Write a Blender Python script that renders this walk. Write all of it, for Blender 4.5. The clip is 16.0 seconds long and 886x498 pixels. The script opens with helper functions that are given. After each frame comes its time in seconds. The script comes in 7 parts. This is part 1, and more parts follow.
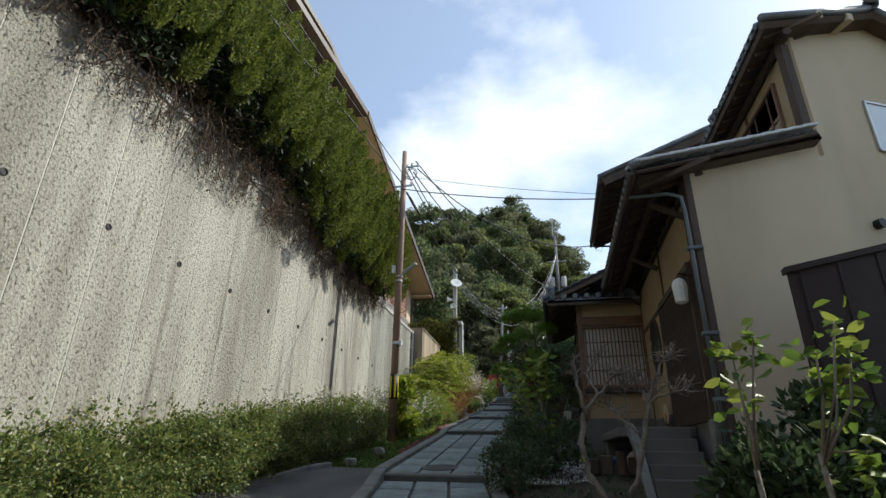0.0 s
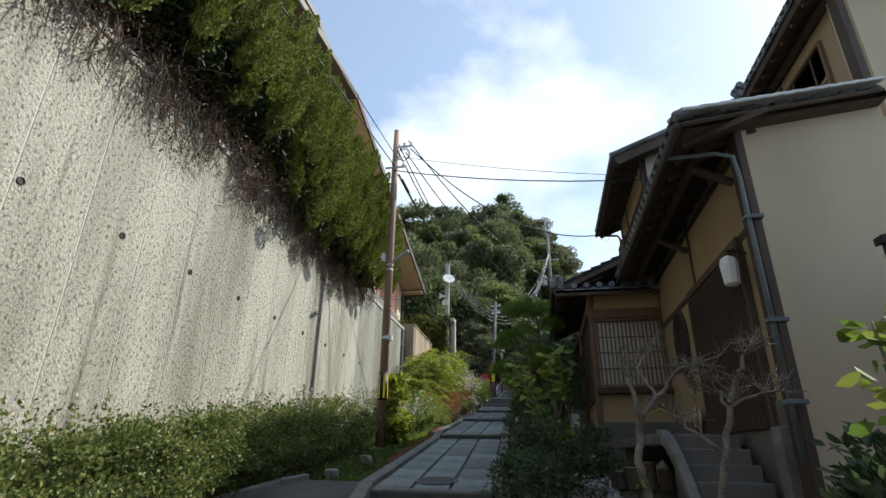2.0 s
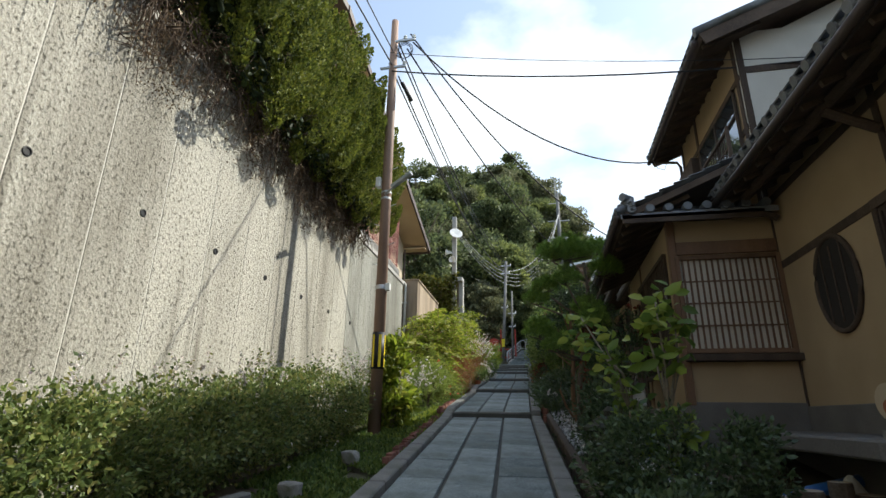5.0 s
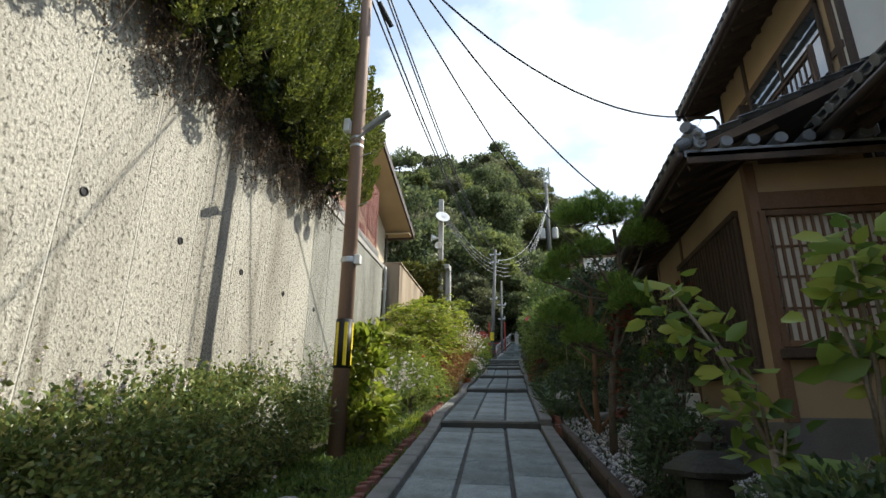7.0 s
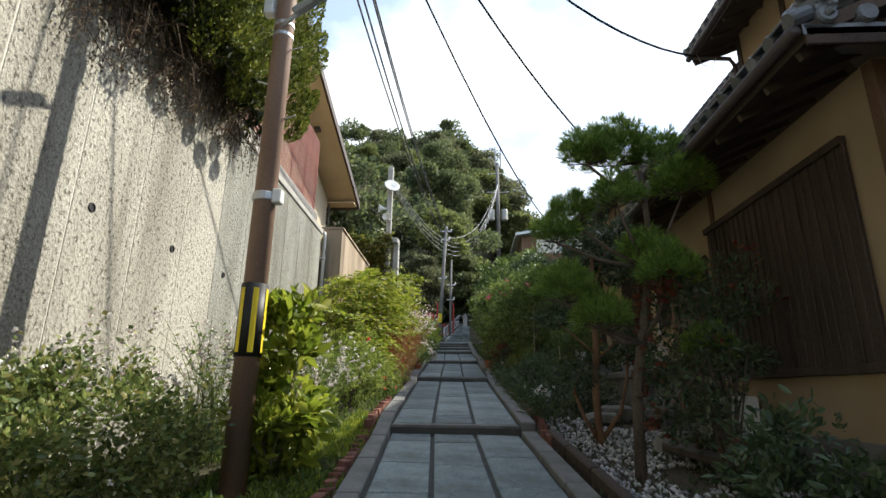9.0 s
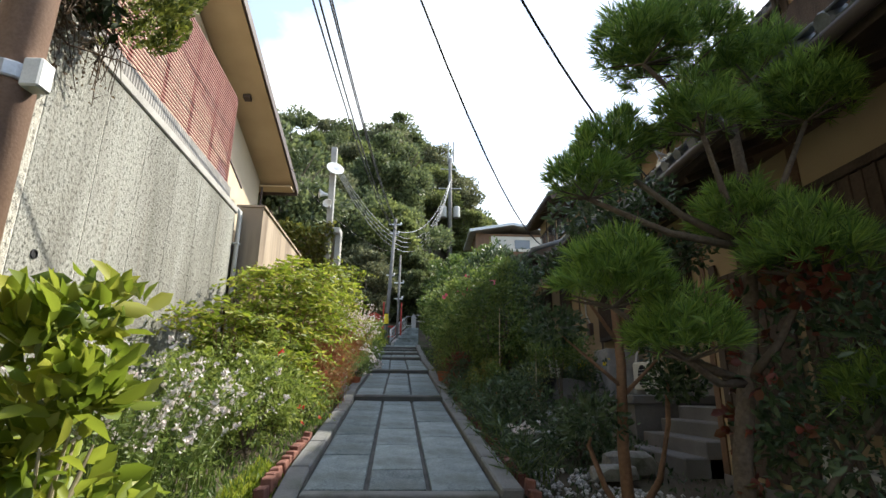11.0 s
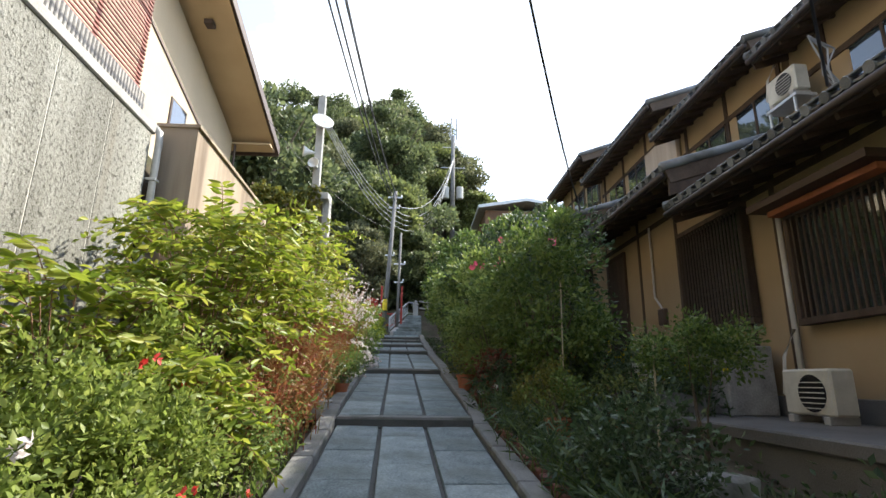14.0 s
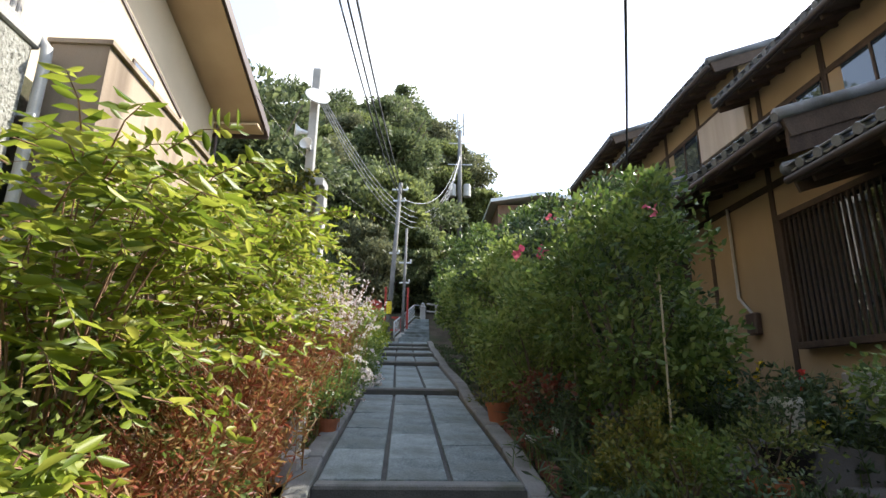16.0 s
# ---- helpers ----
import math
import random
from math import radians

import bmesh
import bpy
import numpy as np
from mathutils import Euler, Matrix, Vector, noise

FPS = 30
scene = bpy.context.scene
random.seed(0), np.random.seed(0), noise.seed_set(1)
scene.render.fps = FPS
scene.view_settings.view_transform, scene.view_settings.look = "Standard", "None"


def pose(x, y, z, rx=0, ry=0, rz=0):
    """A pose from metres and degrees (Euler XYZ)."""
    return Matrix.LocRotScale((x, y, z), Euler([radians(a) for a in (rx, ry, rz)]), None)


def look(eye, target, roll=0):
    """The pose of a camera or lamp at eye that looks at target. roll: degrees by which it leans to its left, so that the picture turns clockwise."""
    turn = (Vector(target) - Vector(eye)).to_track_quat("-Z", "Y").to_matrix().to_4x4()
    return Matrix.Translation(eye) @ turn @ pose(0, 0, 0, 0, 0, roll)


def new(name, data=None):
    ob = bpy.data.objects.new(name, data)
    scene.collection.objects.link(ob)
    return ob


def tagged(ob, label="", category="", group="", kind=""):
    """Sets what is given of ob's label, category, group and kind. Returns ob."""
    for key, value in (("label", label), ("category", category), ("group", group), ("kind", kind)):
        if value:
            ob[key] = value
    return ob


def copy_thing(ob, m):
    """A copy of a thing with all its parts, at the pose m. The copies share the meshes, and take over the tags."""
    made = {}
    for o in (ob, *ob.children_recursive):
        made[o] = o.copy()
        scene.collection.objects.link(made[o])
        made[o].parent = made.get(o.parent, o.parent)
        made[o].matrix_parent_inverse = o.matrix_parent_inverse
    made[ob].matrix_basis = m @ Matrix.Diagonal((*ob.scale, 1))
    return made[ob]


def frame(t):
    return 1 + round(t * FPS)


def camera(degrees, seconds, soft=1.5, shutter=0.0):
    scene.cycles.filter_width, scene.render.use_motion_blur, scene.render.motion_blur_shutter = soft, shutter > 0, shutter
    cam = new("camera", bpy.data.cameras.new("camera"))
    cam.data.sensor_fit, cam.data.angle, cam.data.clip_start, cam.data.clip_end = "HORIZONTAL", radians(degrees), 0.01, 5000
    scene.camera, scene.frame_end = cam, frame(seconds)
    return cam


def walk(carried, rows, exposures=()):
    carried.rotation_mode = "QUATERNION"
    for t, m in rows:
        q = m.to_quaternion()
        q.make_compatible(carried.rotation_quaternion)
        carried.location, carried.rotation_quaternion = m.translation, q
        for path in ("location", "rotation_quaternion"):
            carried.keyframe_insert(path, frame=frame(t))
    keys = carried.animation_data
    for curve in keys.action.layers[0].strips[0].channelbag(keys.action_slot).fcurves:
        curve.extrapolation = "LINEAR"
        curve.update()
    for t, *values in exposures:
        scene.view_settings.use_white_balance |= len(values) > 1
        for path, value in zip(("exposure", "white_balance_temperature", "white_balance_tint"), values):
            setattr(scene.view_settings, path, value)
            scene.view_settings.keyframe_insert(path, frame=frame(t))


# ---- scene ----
cam = camera(81.6, 16.0)
METRES, EYE, TILT, LEAN, TURN = 20.0, 1.5, 0.0, 0.0, 12.6
ROWS = [
    (0.0, 0.0, 0.0, 0.0, -0.3, 21.67, -0.75),
    (0.5, -0.0041, 0.0124, 0.002, -0.82, 21.77, -0.82),
    (1.0, -0.0048, 0.0259, 0.0032, -1.51, 21.71, -0.7),
    (1.5, -0.0047, 0.0465, 0.0086, -1.59, 21.82, -0.63),
    (2.0, -0.0071, 0.0762, 0.008, -1.5, 21.71, -0.74),
    (2.5, -0.0056, 0.1078, 0.0078, -1.5, 20.32, -0.65),
    (3.0, -0.004, 0.1397, 0.0105, -1.51, 18.53, -0.53),
    (3.5, -0.0065, 0.1706, 0.0166, -1.52, 17.95, -0.73),
    (6.0, -0.0177, 0.3341, 0.034, -1.17, 18.18, -0.73),
    (6.5, -0.0163, 0.3679, 0.0373, -1.79, 18.1, -0.67),
    (7.0, -0.0156, 0.398, 0.0441, -3.0, 17.49, -0.58),
    (7.5, -0.0181, 0.426, 0.0499, -4.28, 17.06, -0.69),
    (8.0, -0.0166, 0.4593, 0.0521, -5.99, 16.68, -0.65),
    (8.5, -0.0181, 0.493, 0.0544, -7.48, 16.06, -0.66),
    (9.0, -0.018, 0.5234, 0.0579, -9.5, 15.61, -0.7),
    (9.5, -0.0115, 0.5566, 0.066, -11.88, 15.59, -0.57),
    (12.0, 0.0142, 0.7233, 0.0856, -15.7, 15.62, -0.63),
    (12.5, 0.0189, 0.7594, 0.0879, -15.82, 15.41, -0.66),
    (13.0, 0.0261, 0.7909, 0.0903, -16.02, 15.3, -0.63),
    (13.5, 0.0335, 0.8241, 0.0956, -16.04, 14.5, -0.59),
    (14.0, 0.0368, 0.8555, 0.1024, -15.6, 14.39, -0.75),
    (14.5, 0.0429, 0.8865, 0.1053, -15.4, 14.57, -0.69),
    (15.0, 0.0452, 0.919, 0.1081, -15.19, 14.62, -0.79),
    (15.5, 0.0492, 0.9502, 0.114, -15.03, 14.74, -0.87),
    (16.0, 0.057, 0.9821, 0.1214, -15.12, 14.65, -0.76),
]
EXPOSURES = [(0.0, 0.5, 6150, 5), (1.5, 0.58, 6150, 5), (3.5, 0.78, 6250, 5), (9.5, 1.15, 6450, 7), (12.5, 1.53, 6350, 8), (16.0, 1.66, 6350, 10)]
walk(cam, [(t, pose(0, 0, EYE, TILT, LEAN, TURN) @ pose(METRES * x, METRES * y, METRES * z, 90 + pitch, roll, yaw)) for t, x, y, z, yaw, pitch, roll in ROWS], EXPOSURES)

# ---- light: afternoon sun from ahead and to the right, thin cloud ----
SUN_AZ = Vector((0.853, 0.522, 0.0))
SUN_EL = radians(40.8)
to_sun = (SUN_AZ.normalized() * math.cos(SUN_EL) + Vector((0, 0, math.sin(SUN_EL)))).normalized()
sun = new("sun", bpy.data.lights.new("sun", "SUN"))
sun.data.energy, sun.data.angle, sun.data.color = 3.8, radians(0.6), (1.0, 0.93, 0.81)
sun.matrix_world = look((30, 20, 40), Vector((30, 20, 40)) - to_sun)

world = bpy.data.worlds.new("sky")
scene.world = world
world.use_nodes = True
wn, wl = world.node_tree.nodes, world.node_tree.links
wn.clear()
w_out, w_bg = wn.new("ShaderNodeOutputWorld"), wn.new("ShaderNodeBackground")
w_sky = wn.new("ShaderNodeTexSky")
w_sky.sky_type, w_sky.sun_disc = "NISHITA", False
w_sky.sun_elevation, w_sky.sun_rotation = SUN_EL, math.atan2(SUN_AZ.x, SUN_AZ.y)
w_sky.dust_density, w_sky.ozone_density, w_sky.air_density = 1.0, 0.35, 1.0
w_tc, w_map = wn.new("ShaderNodeTexCoord"), wn.new("ShaderNodeMapping")
w_map.inputs["Scale"].default_value = (1.0, 1.0, 1.8)
w_map.inputs["Location"].default_value = (0.62, 0.1, 0.2)
w_n1 = wn.new("ShaderNodeTexNoise")
w_n1.inputs["Scale"].default_value, w_n1.inputs["Detail"].default_value, w_n1.inputs["Roughness"].default_value = 2.3, 9.0, 0.55
w_ramp = wn.new("ShaderNodeValToRGB")
w_ramp.color_ramp.elements[0].position, w_ramp.color_ramp.elements[1].position = 0.50, 0.68
w_ramp.color_ramp.elements[0].color = (0.20, 0.20, 0.20, 1)
w_mix = wn.new("ShaderNodeMix")
w_mix.data_type = "RGBA"
w_mix.inputs["B"].default_value = (5.0, 5.2, 5.5, 1)
wl.new(w_tc.outputs["Generated"], w_map.inputs["Vector"])
wl.new(w_map.outputs["Vector"], w_n1.inputs["Vector"])
# a bank of fair-weather cloud over the hill, thickest low in the sky
w_dot, w_bank, w_sum = wn.new("ShaderNodeVectorMath"), wn.new("ShaderNodeMapRange"), wn.new("ShaderNodeMath")
w_dot.operation, w_dot.inputs[1].default_value = "DOT_PRODUCT", (-0.02, 0.86, 0.51)
w_bank.interpolation_type = "SMOOTHSTEP"
w_bank.inputs["From Min"].default_value, w_bank.inputs["From Max"].default_value = 0.93, 0.995
w_bank.inputs["To Min"].default_value, w_bank.inputs["To Max"].default_value = -0.02, 0.07
w_sum.operation = "ADD"
wl.new(w_tc.outputs["Generated"], w_dot.inputs[0])
wl.new(w_dot.outputs["Value"], w_bank.inputs["Value"])
wl.new(w_n1.outputs["Fac"], w_sum.inputs[0])
wl.new(w_bank.outputs["Result"], w_sum.inputs[1])
wl.new(w_sum.outputs[0], w_ramp.inputs["Fac"])
wl.new(w_ramp.outputs["Color"], w_mix.inputs["Factor"])
wl.new(w_sky.outputs["Color"], w_mix.inputs["A"])
wl.new(w_mix.outputs["Result"], w_bg.inputs["Color"])
w_bg.inputs["Strength"].default_value = 0.15
wl.new(w_bg.outputs["Background"], w_out.inputs["Surface"])


# ---- materials ----
def surface(name, dark, light, scale=3.0, fine=60.0, rough=0.8, bump=0.2, bump_scale=None, metal=0.0, streak=0.0, spec=0.3, stain=None, island=0.0, obj=0.0):
    """A painted or natural surface: broad mottling, fine grain, optional upright streaks and stains, and relief."""
    m = bpy.data.materials.new(name)
    m.use_nodes = True
    n, l = m.node_tree.nodes, m.node_tree.links
    b = n["Principled BSDF"]
    b.inputs["Roughness"].default_value, b.inputs["Metallic"].default_value = rough, metal
    b.inputs["Specular IOR Level"].default_value = spec
    tc = n.new("ShaderNodeTexCoord")
    where = tc.outputs["Object"]
    n1, n2 = n.new("ShaderNodeTexNoise"), n.new("ShaderNodeTexNoise")
    n1.inputs["Scale"].default_value, n1.inputs["Detail"].default_value = scale, 6.0
    n2.inputs["Scale"].default_value, n2.inputs["Detail"].default_value = fine, 4.0
    if streak:
        mp = n.new("ShaderNodeMapping")
        mp.inputs["Scale"].default_value = (1.0, 1.0, streak)
        l.new(where, mp.inputs["Vector"])
        l.new(mp.outputs["Vector"], n1.inputs["Vector"])
    else:
        l.new(where, n1.inputs["Vector"])
    l.new(where, n2.inputs["Vector"])
    mx = n.new("ShaderNodeMix")
    mx.data_type, mx.inputs["Factor"].default_value = "FLOAT", 0.4
    l.new(n1.outputs["Fac"], mx.inputs["A"])
    l.new(n2.outputs["Fac"], mx.inputs["B"])
    fac = mx.outputs["Result"]
    if island or obj:
        if island:
            geo = n.new("ShaderNodeNewGeometry")
            rnd, amount = geo.outputs["Random Per Island"], island
        else:
            info = n.new("ShaderNodeObjectInfo")
            rnd, amount = info.outputs["Random"], obj
        a1, a2 = n.new("ShaderNodeMath"), n.new("ShaderNodeMath")
        a1.operation, a1.inputs[1].default_value = "SUBTRACT", 0.5
        a2.operation, a2.inputs[1].default_value = "MULTIPLY_ADD", amount
        l.new(rnd, a1.inputs[0])
        l.new(a1.outputs[0], a2.inputs[0])
        l.new(fac, a2.inputs[2])
        fac = a2.outputs[0]
    ramp = n.new("ShaderNodeValToRGB")
    e = ramp.color_ramp.elements
    e[0].position, e[1].position = 0.32, 0.68
    e[0].color, e[1].color = (*dark, 1), (*light, 1)
    l.new(fac, ramp.inputs["Fac"])
    colour = ramp.outputs["Color"]
    if stain:
        ns, rs, ms = n.new("ShaderNodeTexNoise"), n.new("ShaderNodeValToRGB"), n.new("ShaderNodeMix")
        mp2 = n.new("ShaderNodeMapping")
        mp2.inputs["Scale"].default_value = (1.0, 1.0, stain[2])
        ns.inputs["Scale"].default_value, ns.inputs["Detail"].default_value = stain[1], 8.0
        rs.color_ramp.elements[0].position, rs.color_ramp.elements[1].position = 0.48, 0.72
        ms.data_type = "RGBA"
        ms.inputs["B"].default_value = (*stain[0], 1)
        l.new(where, mp2.inputs["Vector"])
        l.new(mp2.outputs["Vector"], ns.inputs["Vector"])
        l.new(ns.outputs["Fac"], rs.inputs["Fac"])
        l.new(rs.outputs["Color"], ms.inputs["Factor"])
        l.new(colour, ms.inputs["A"])
        colour = ms.outputs["Result"]
    l.new(colour, b.inputs["Base Color"])
    if bump:
        bm_, nb = n.new("ShaderNodeBump"), n.new("ShaderNodeTexNoise")
        nb.inputs["Scale"].default_value, nb.inputs["Detail"].default_value = bump_scale or fine, 5.0
        bm_.inputs["Strength"].default_value, bm_.inputs["Distance"].default_value = bump, 0.02
        l.new(where, nb.inputs["Vector"])
        l.new(nb.outputs["Fac"], bm_.inputs["Height"])
        l.new(bm_.outputs["Normal"], b.inputs["Normal"])
    return m


def rough_cast(name, tone=(1.0, 1.0, 1.0)):
    """Hacked concrete: pale paste, coarse pits shaded in colour, stones, long upright rain stains."""
    m = bpy.data.materials.new(name)
    m.use_nodes = True
    n, l = m.node_tree.nodes, m.node_tree.links
    b = n["Principled BSDF"]
    b.inputs["Roughness"].default_value, b.inputs["Specular IOR Level"].default_value = 0.93, 0.2
    tc = n.new("ShaderNodeTexCoord")
    where = tc.outputs["Object"]

    def tex(scale, detail, stretch=(1, 1, 1), rough=0.5):
        mp, t = n.new("ShaderNodeMapping"), n.new("ShaderNodeTexNoise")
        mp.inputs["Scale"].default_value = stretch
        t.inputs["Scale"].default_value, t.inputs["Detail"].default_value, t.inputs["Roughness"].default_value = scale, detail, rough
        l.new(where, mp.inputs["Vector"])
        l.new(mp.outputs["Vector"], t.inputs["Vector"])
        return t.outputs["Fac"]

    def ramp(fac, a, c, lo=(0, 0, 0), hi=(1, 1, 1)):
        r = n.new("ShaderNodeValToRGB")
        r.color_ramp.elements[0].position, r.color_ramp.elements[1].position = a, c
        r.color_ramp.elements[0].color, r.color_ramp.elements[1].color = (*lo, 1), (*hi, 1)
        l.new(fac, r.inputs["Fac"])
        return r.outputs["Color"]

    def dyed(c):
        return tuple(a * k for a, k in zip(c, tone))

    def blend(fac, a, c):
        mx = n.new("ShaderNodeMix")
        mx.data_type = "RGBA"
        l.new(fac, mx.inputs["Factor"])
        l.new(a, mx.inputs["A"])
        if isinstance(c, tuple):
            mx.inputs["B"].default_value = (*c, 1)
        else:
            l.new(c, mx.inputs["B"])
        return mx.outputs["Result"]

    base = ramp(tex(32, 7, (1, 1, 0.8), 0.66), 0.30, 0.70, dyed((0.29, 0.272, 0.23)), dyed((0.62, 0.595, 0.52)))
    col = blend(ramp(tex(0.8, 8, (1, 1, 0.16), 0.66), 0.43, 0.64), base, ramp(tex(34, 4), 0.3, 0.7, dyed((0.175, 0.162, 0.132)), dyed((0.36, 0.338, 0.288))))
    col = blend(ramp(tex(3.2, 4, (1, 1, 0.06)), 0.60, 0.74), col, (0.22, 0.205, 0.17))
    # the shade inside the pits is painted as a darker tone, besides the bump
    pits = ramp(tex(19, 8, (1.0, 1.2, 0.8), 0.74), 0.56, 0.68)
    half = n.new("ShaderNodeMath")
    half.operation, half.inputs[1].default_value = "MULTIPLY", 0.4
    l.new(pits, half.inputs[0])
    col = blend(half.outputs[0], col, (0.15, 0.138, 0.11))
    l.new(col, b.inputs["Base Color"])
    inv = n.new("ShaderNodeMath")
    inv.operation, inv.inputs[1].default_value = "MULTIPLY_ADD", -1.3
    l.new(pits, inv.inputs[0])
    l.new(tex(30, 5, (1, 1, 0.8), 0.6), inv.inputs[2])
    bp = n.new("ShaderNodeBump")
    bp.inputs["Strength"].default_value, bp.inputs["Distance"].default_value = 1.0, 0.03
    l.new(inv.outputs[0], bp.inputs["Height"])
    l.new(bp.outputs["Normal"], b.inputs["Normal"])
    return m


def leaf(name, cols, rough=0.5, through_light=0.35):
    """Leaves: each takes its own colour out of a range, and lets some light through."""
    m = bpy.data.materials.new(name)
    m.use_nodes = True
    n, l = m.node_tree.nodes, m.node_tree.links
    b, out = n["Principled BSDF"], n["Material Output"]
    b.inputs["Roughness"].default_value = rough
    b.inputs["Specular IOR Level"].default_value = 0.4
    geo, ramp = n.new("ShaderNodeNewGeometry"), n.new("ShaderNodeValToRGB")
    e = ramp.color_ramp.elements
    while len(e) < len(cols):
        e.new(0.5)
    for i, c in enumerate(cols):
        e[i].position = i / max(1, len(cols) - 1)
        e[i].color = (*c, 1)
    l.new(geo.outputs["Random Per Island"], ramp.inputs["Fac"])
    l.new(ramp.outputs["Color"], b.inputs["Base Color"])
    tr, mix = n.new("ShaderNodeBsdfTranslucent"), n.new("ShaderNodeMixShader")
    mix.inputs["Fac"].default_value = through_light
    l.new(ramp.outputs["Color"], tr.inputs["Color"])
    l.new(b.outputs["BSDF"], mix.inputs[1])
    l.new(tr.outputs["BSDF"], mix.inputs[2])
    l.new(mix.outputs["Shader"], out.inputs["Surface"])
    return m


def plain(name, colour, rough=0.5, metal=0.0):
    return surface(name, tuple(c * 0.8 for c in colour), tuple(min(1, c * 1.12) for c in colour), 6.0, 90.0, rough, 0.05, metal=metal)


M = {}
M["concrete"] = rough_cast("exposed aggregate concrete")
M["concrete_grey"] = rough_cast("greyer aggregate concrete", (0.70, 0.73, 0.75))
M["coping"] = surface("pale concrete coping", (0.27, 0.258, 0.24), (0.42, 0.405, 0.375), 2.0, 50.0, 0.85, 0.2)
M["joint"] = surface("pale joint filler", (0.48, 0.46, 0.41), (0.6, 0.58, 0.53), 3.0, 50.0, 0.9, 0.2)
M["block"] = surface("ribbed grey block", (0.20, 0.19, 0.18), (0.40, 0.38, 0.35), 4.0, 40.0, 0.9, 0.4)
M["slab"] = surface("worn granite slab", (0.085, 0.105, 0.108), (0.31, 0.355, 0.355), 2.6, 42.0, 0.72, 0.9, 38.0, obj=0.16, stain=((0.10, 0.112, 0.10), 1.6, 1.0))
M["kerb"] = surface("granite kerb", (0.13, 0.128, 0.122), (0.24, 0.235, 0.222), 3.0, 60.0, 0.85, 0.4, stain=((0.09, 0.10, 0.07), 1.8, 1.0))
M["mortar"] = surface("dark joint mortar", (0.05, 0.05, 0.048), (0.10, 0.10, 0.09), 4.0, 60.0, 0.95, 0.4)
M["asphalt"] = surface("worn asphalt", (0.075, 0.075, 0.075), (0.14, 0.138, 0.13), 1.2, 120.0, 0.9, 0.5, 140.0)
M["soil"] = surface("garden soil", (0.045, 0.035, 0.024), (0.11, 0.088, 0.06), 2.0, 40.0, 0.97, 0.8, 25.0, stain=((0.05, 0.07, 0.025), 0.9, 1.0))
M["gravel"] = surface("pale gravel", (0.28, 0.28, 0.28), (0.62, 0.61, 0.60), 20.0, 80.0, 0.85, 0.4, island=0.6)
M["brick"] = surface("red edging brick", (0.12, 0.05, 0.038), (0.23, 0.105, 0.078), 6.0, 60.0, 0.9, 0.4, obj=0.3)
M["plaster"] = surface("ochre plaster", (0.29, 0.215, 0.13), (0.39, 0.297, 0.185), 1.2, 90.0, 0.92, 0.15, stain=((0.30, 0.22, 0.13), 0.8, 0.3))
M["beige"] = surface("beige render", (0.43, 0.36, 0.255), (0.50, 0.425, 0.31), 0.7, 120.0, 0.92, 0.2, 110.0, stain=((0.36, 0.31, 0.225), 0.5, 0.25))
M["white_plaster"] = surface("grey white plaster", (0.45, 0.43, 0.39), (0.6, 0.58, 0.53), 1.2, 90.0, 0.92, 0.15)
M["plinth"] = surface("grey plinth render", (0.095, 0.09, 0.085), (0.17, 0.163, 0.155), 1.5, 70.0, 0.93, 0.3)
M["dark_wood"] = surface("weathered dark wood", (0.030, 0.021, 0.016), (0.085, 0.060, 0.045), 5.0, 40.0, 0.75, 0.35, streak=0.15, island=0.3)
M["brown_wood"] = surface("stained brown wood", (0.085, 0.048, 0.028), (0.17, 0.10, 0.06), 5.0, 40.0, 0.65, 0.25, streak=0.15, island=0.3)
M["soffit_wood"] = surface("sooty eave boards", (0.05, 0.036, 0.028), (0.11, 0.08, 0.06), 3.0, 40.0, 0.85, 0.25, island=0.3)
M["old_board"] = surface("bleached plywood", (0.36, 0.29, 0.22), (0.55, 0.47, 0.38), 2.5, 50.0, 0.85, 0.2, streak=0.1)
M["tile"] = surface("grey smoked roof tile", (0.075, 0.083, 0.095), (0.19, 0.205, 0.225), 3.0, 50.0, 0.48, 0.15, spec=0.5, obj=0.4, stain=((0.06, 0.06, 0.05), 2.0, 1.0))
M["tile_field"] = surface("grey smoked roof tile field", (0.075, 0.083, 0.095), (0.19, 0.205, 0.225), 3.0, 50.0, 0.48, 0.15, spec=0.5, island=0.4)
M["brown_metal"] = plain("brown painted metal", (0.085, 0.06, 0.05), 0.5)
M["dark_sheet"] = plain("dark brown coated sheet", (0.036, 0.025, 0.024), 0.55)
M["gutter"] = plain("dark copper gutter", (0.07, 0.055, 0.05), 0.45)
M["grey_pipe"] = plain("blue grey drainpipe", (0.14, 0.17, 0.19), 0.5)
M["pale_pipe"] = plain("pale grey drainpipe", (0.48, 0.47, 0.44), 0.5)
M["pole_rust"] = surface("brown painted steel pole", (0.20, 0.125, 0.09), (0.33, 0.225, 0.17), 2.0, 60.0, 0.6, 0.1, streak=0.2)
M["galv"] = surface("galvanised steel", (0.42, 0.43, 0.44), (0.60, 0.61, 0.62), 5.0, 60.0, 0.45, 0.05, metal=0.6)
M["pole_concrete"] = surface("pale concrete pole", (0.27, 0.265, 0.25), (0.40, 0.395, 0.375), 3.0, 60.0, 0.85, 0.2)
M["yellow"] = plain("yellow guard tape", (0.75, 0.58, 0.03), 0.5)
M["black"] = plain("black plastic", (0.018, 0.018, 0.02), 0.5)
M["white"] = plain("white enamel", (0.74, 0.74, 0.72), 0.45)
M["white_plastic"] = plain("white plastic", (0.7, 0.7, 0.68), 0.5)
M["ac"] = plain("ivory casing", (0.55, 0.53, 0.46), 0.5)
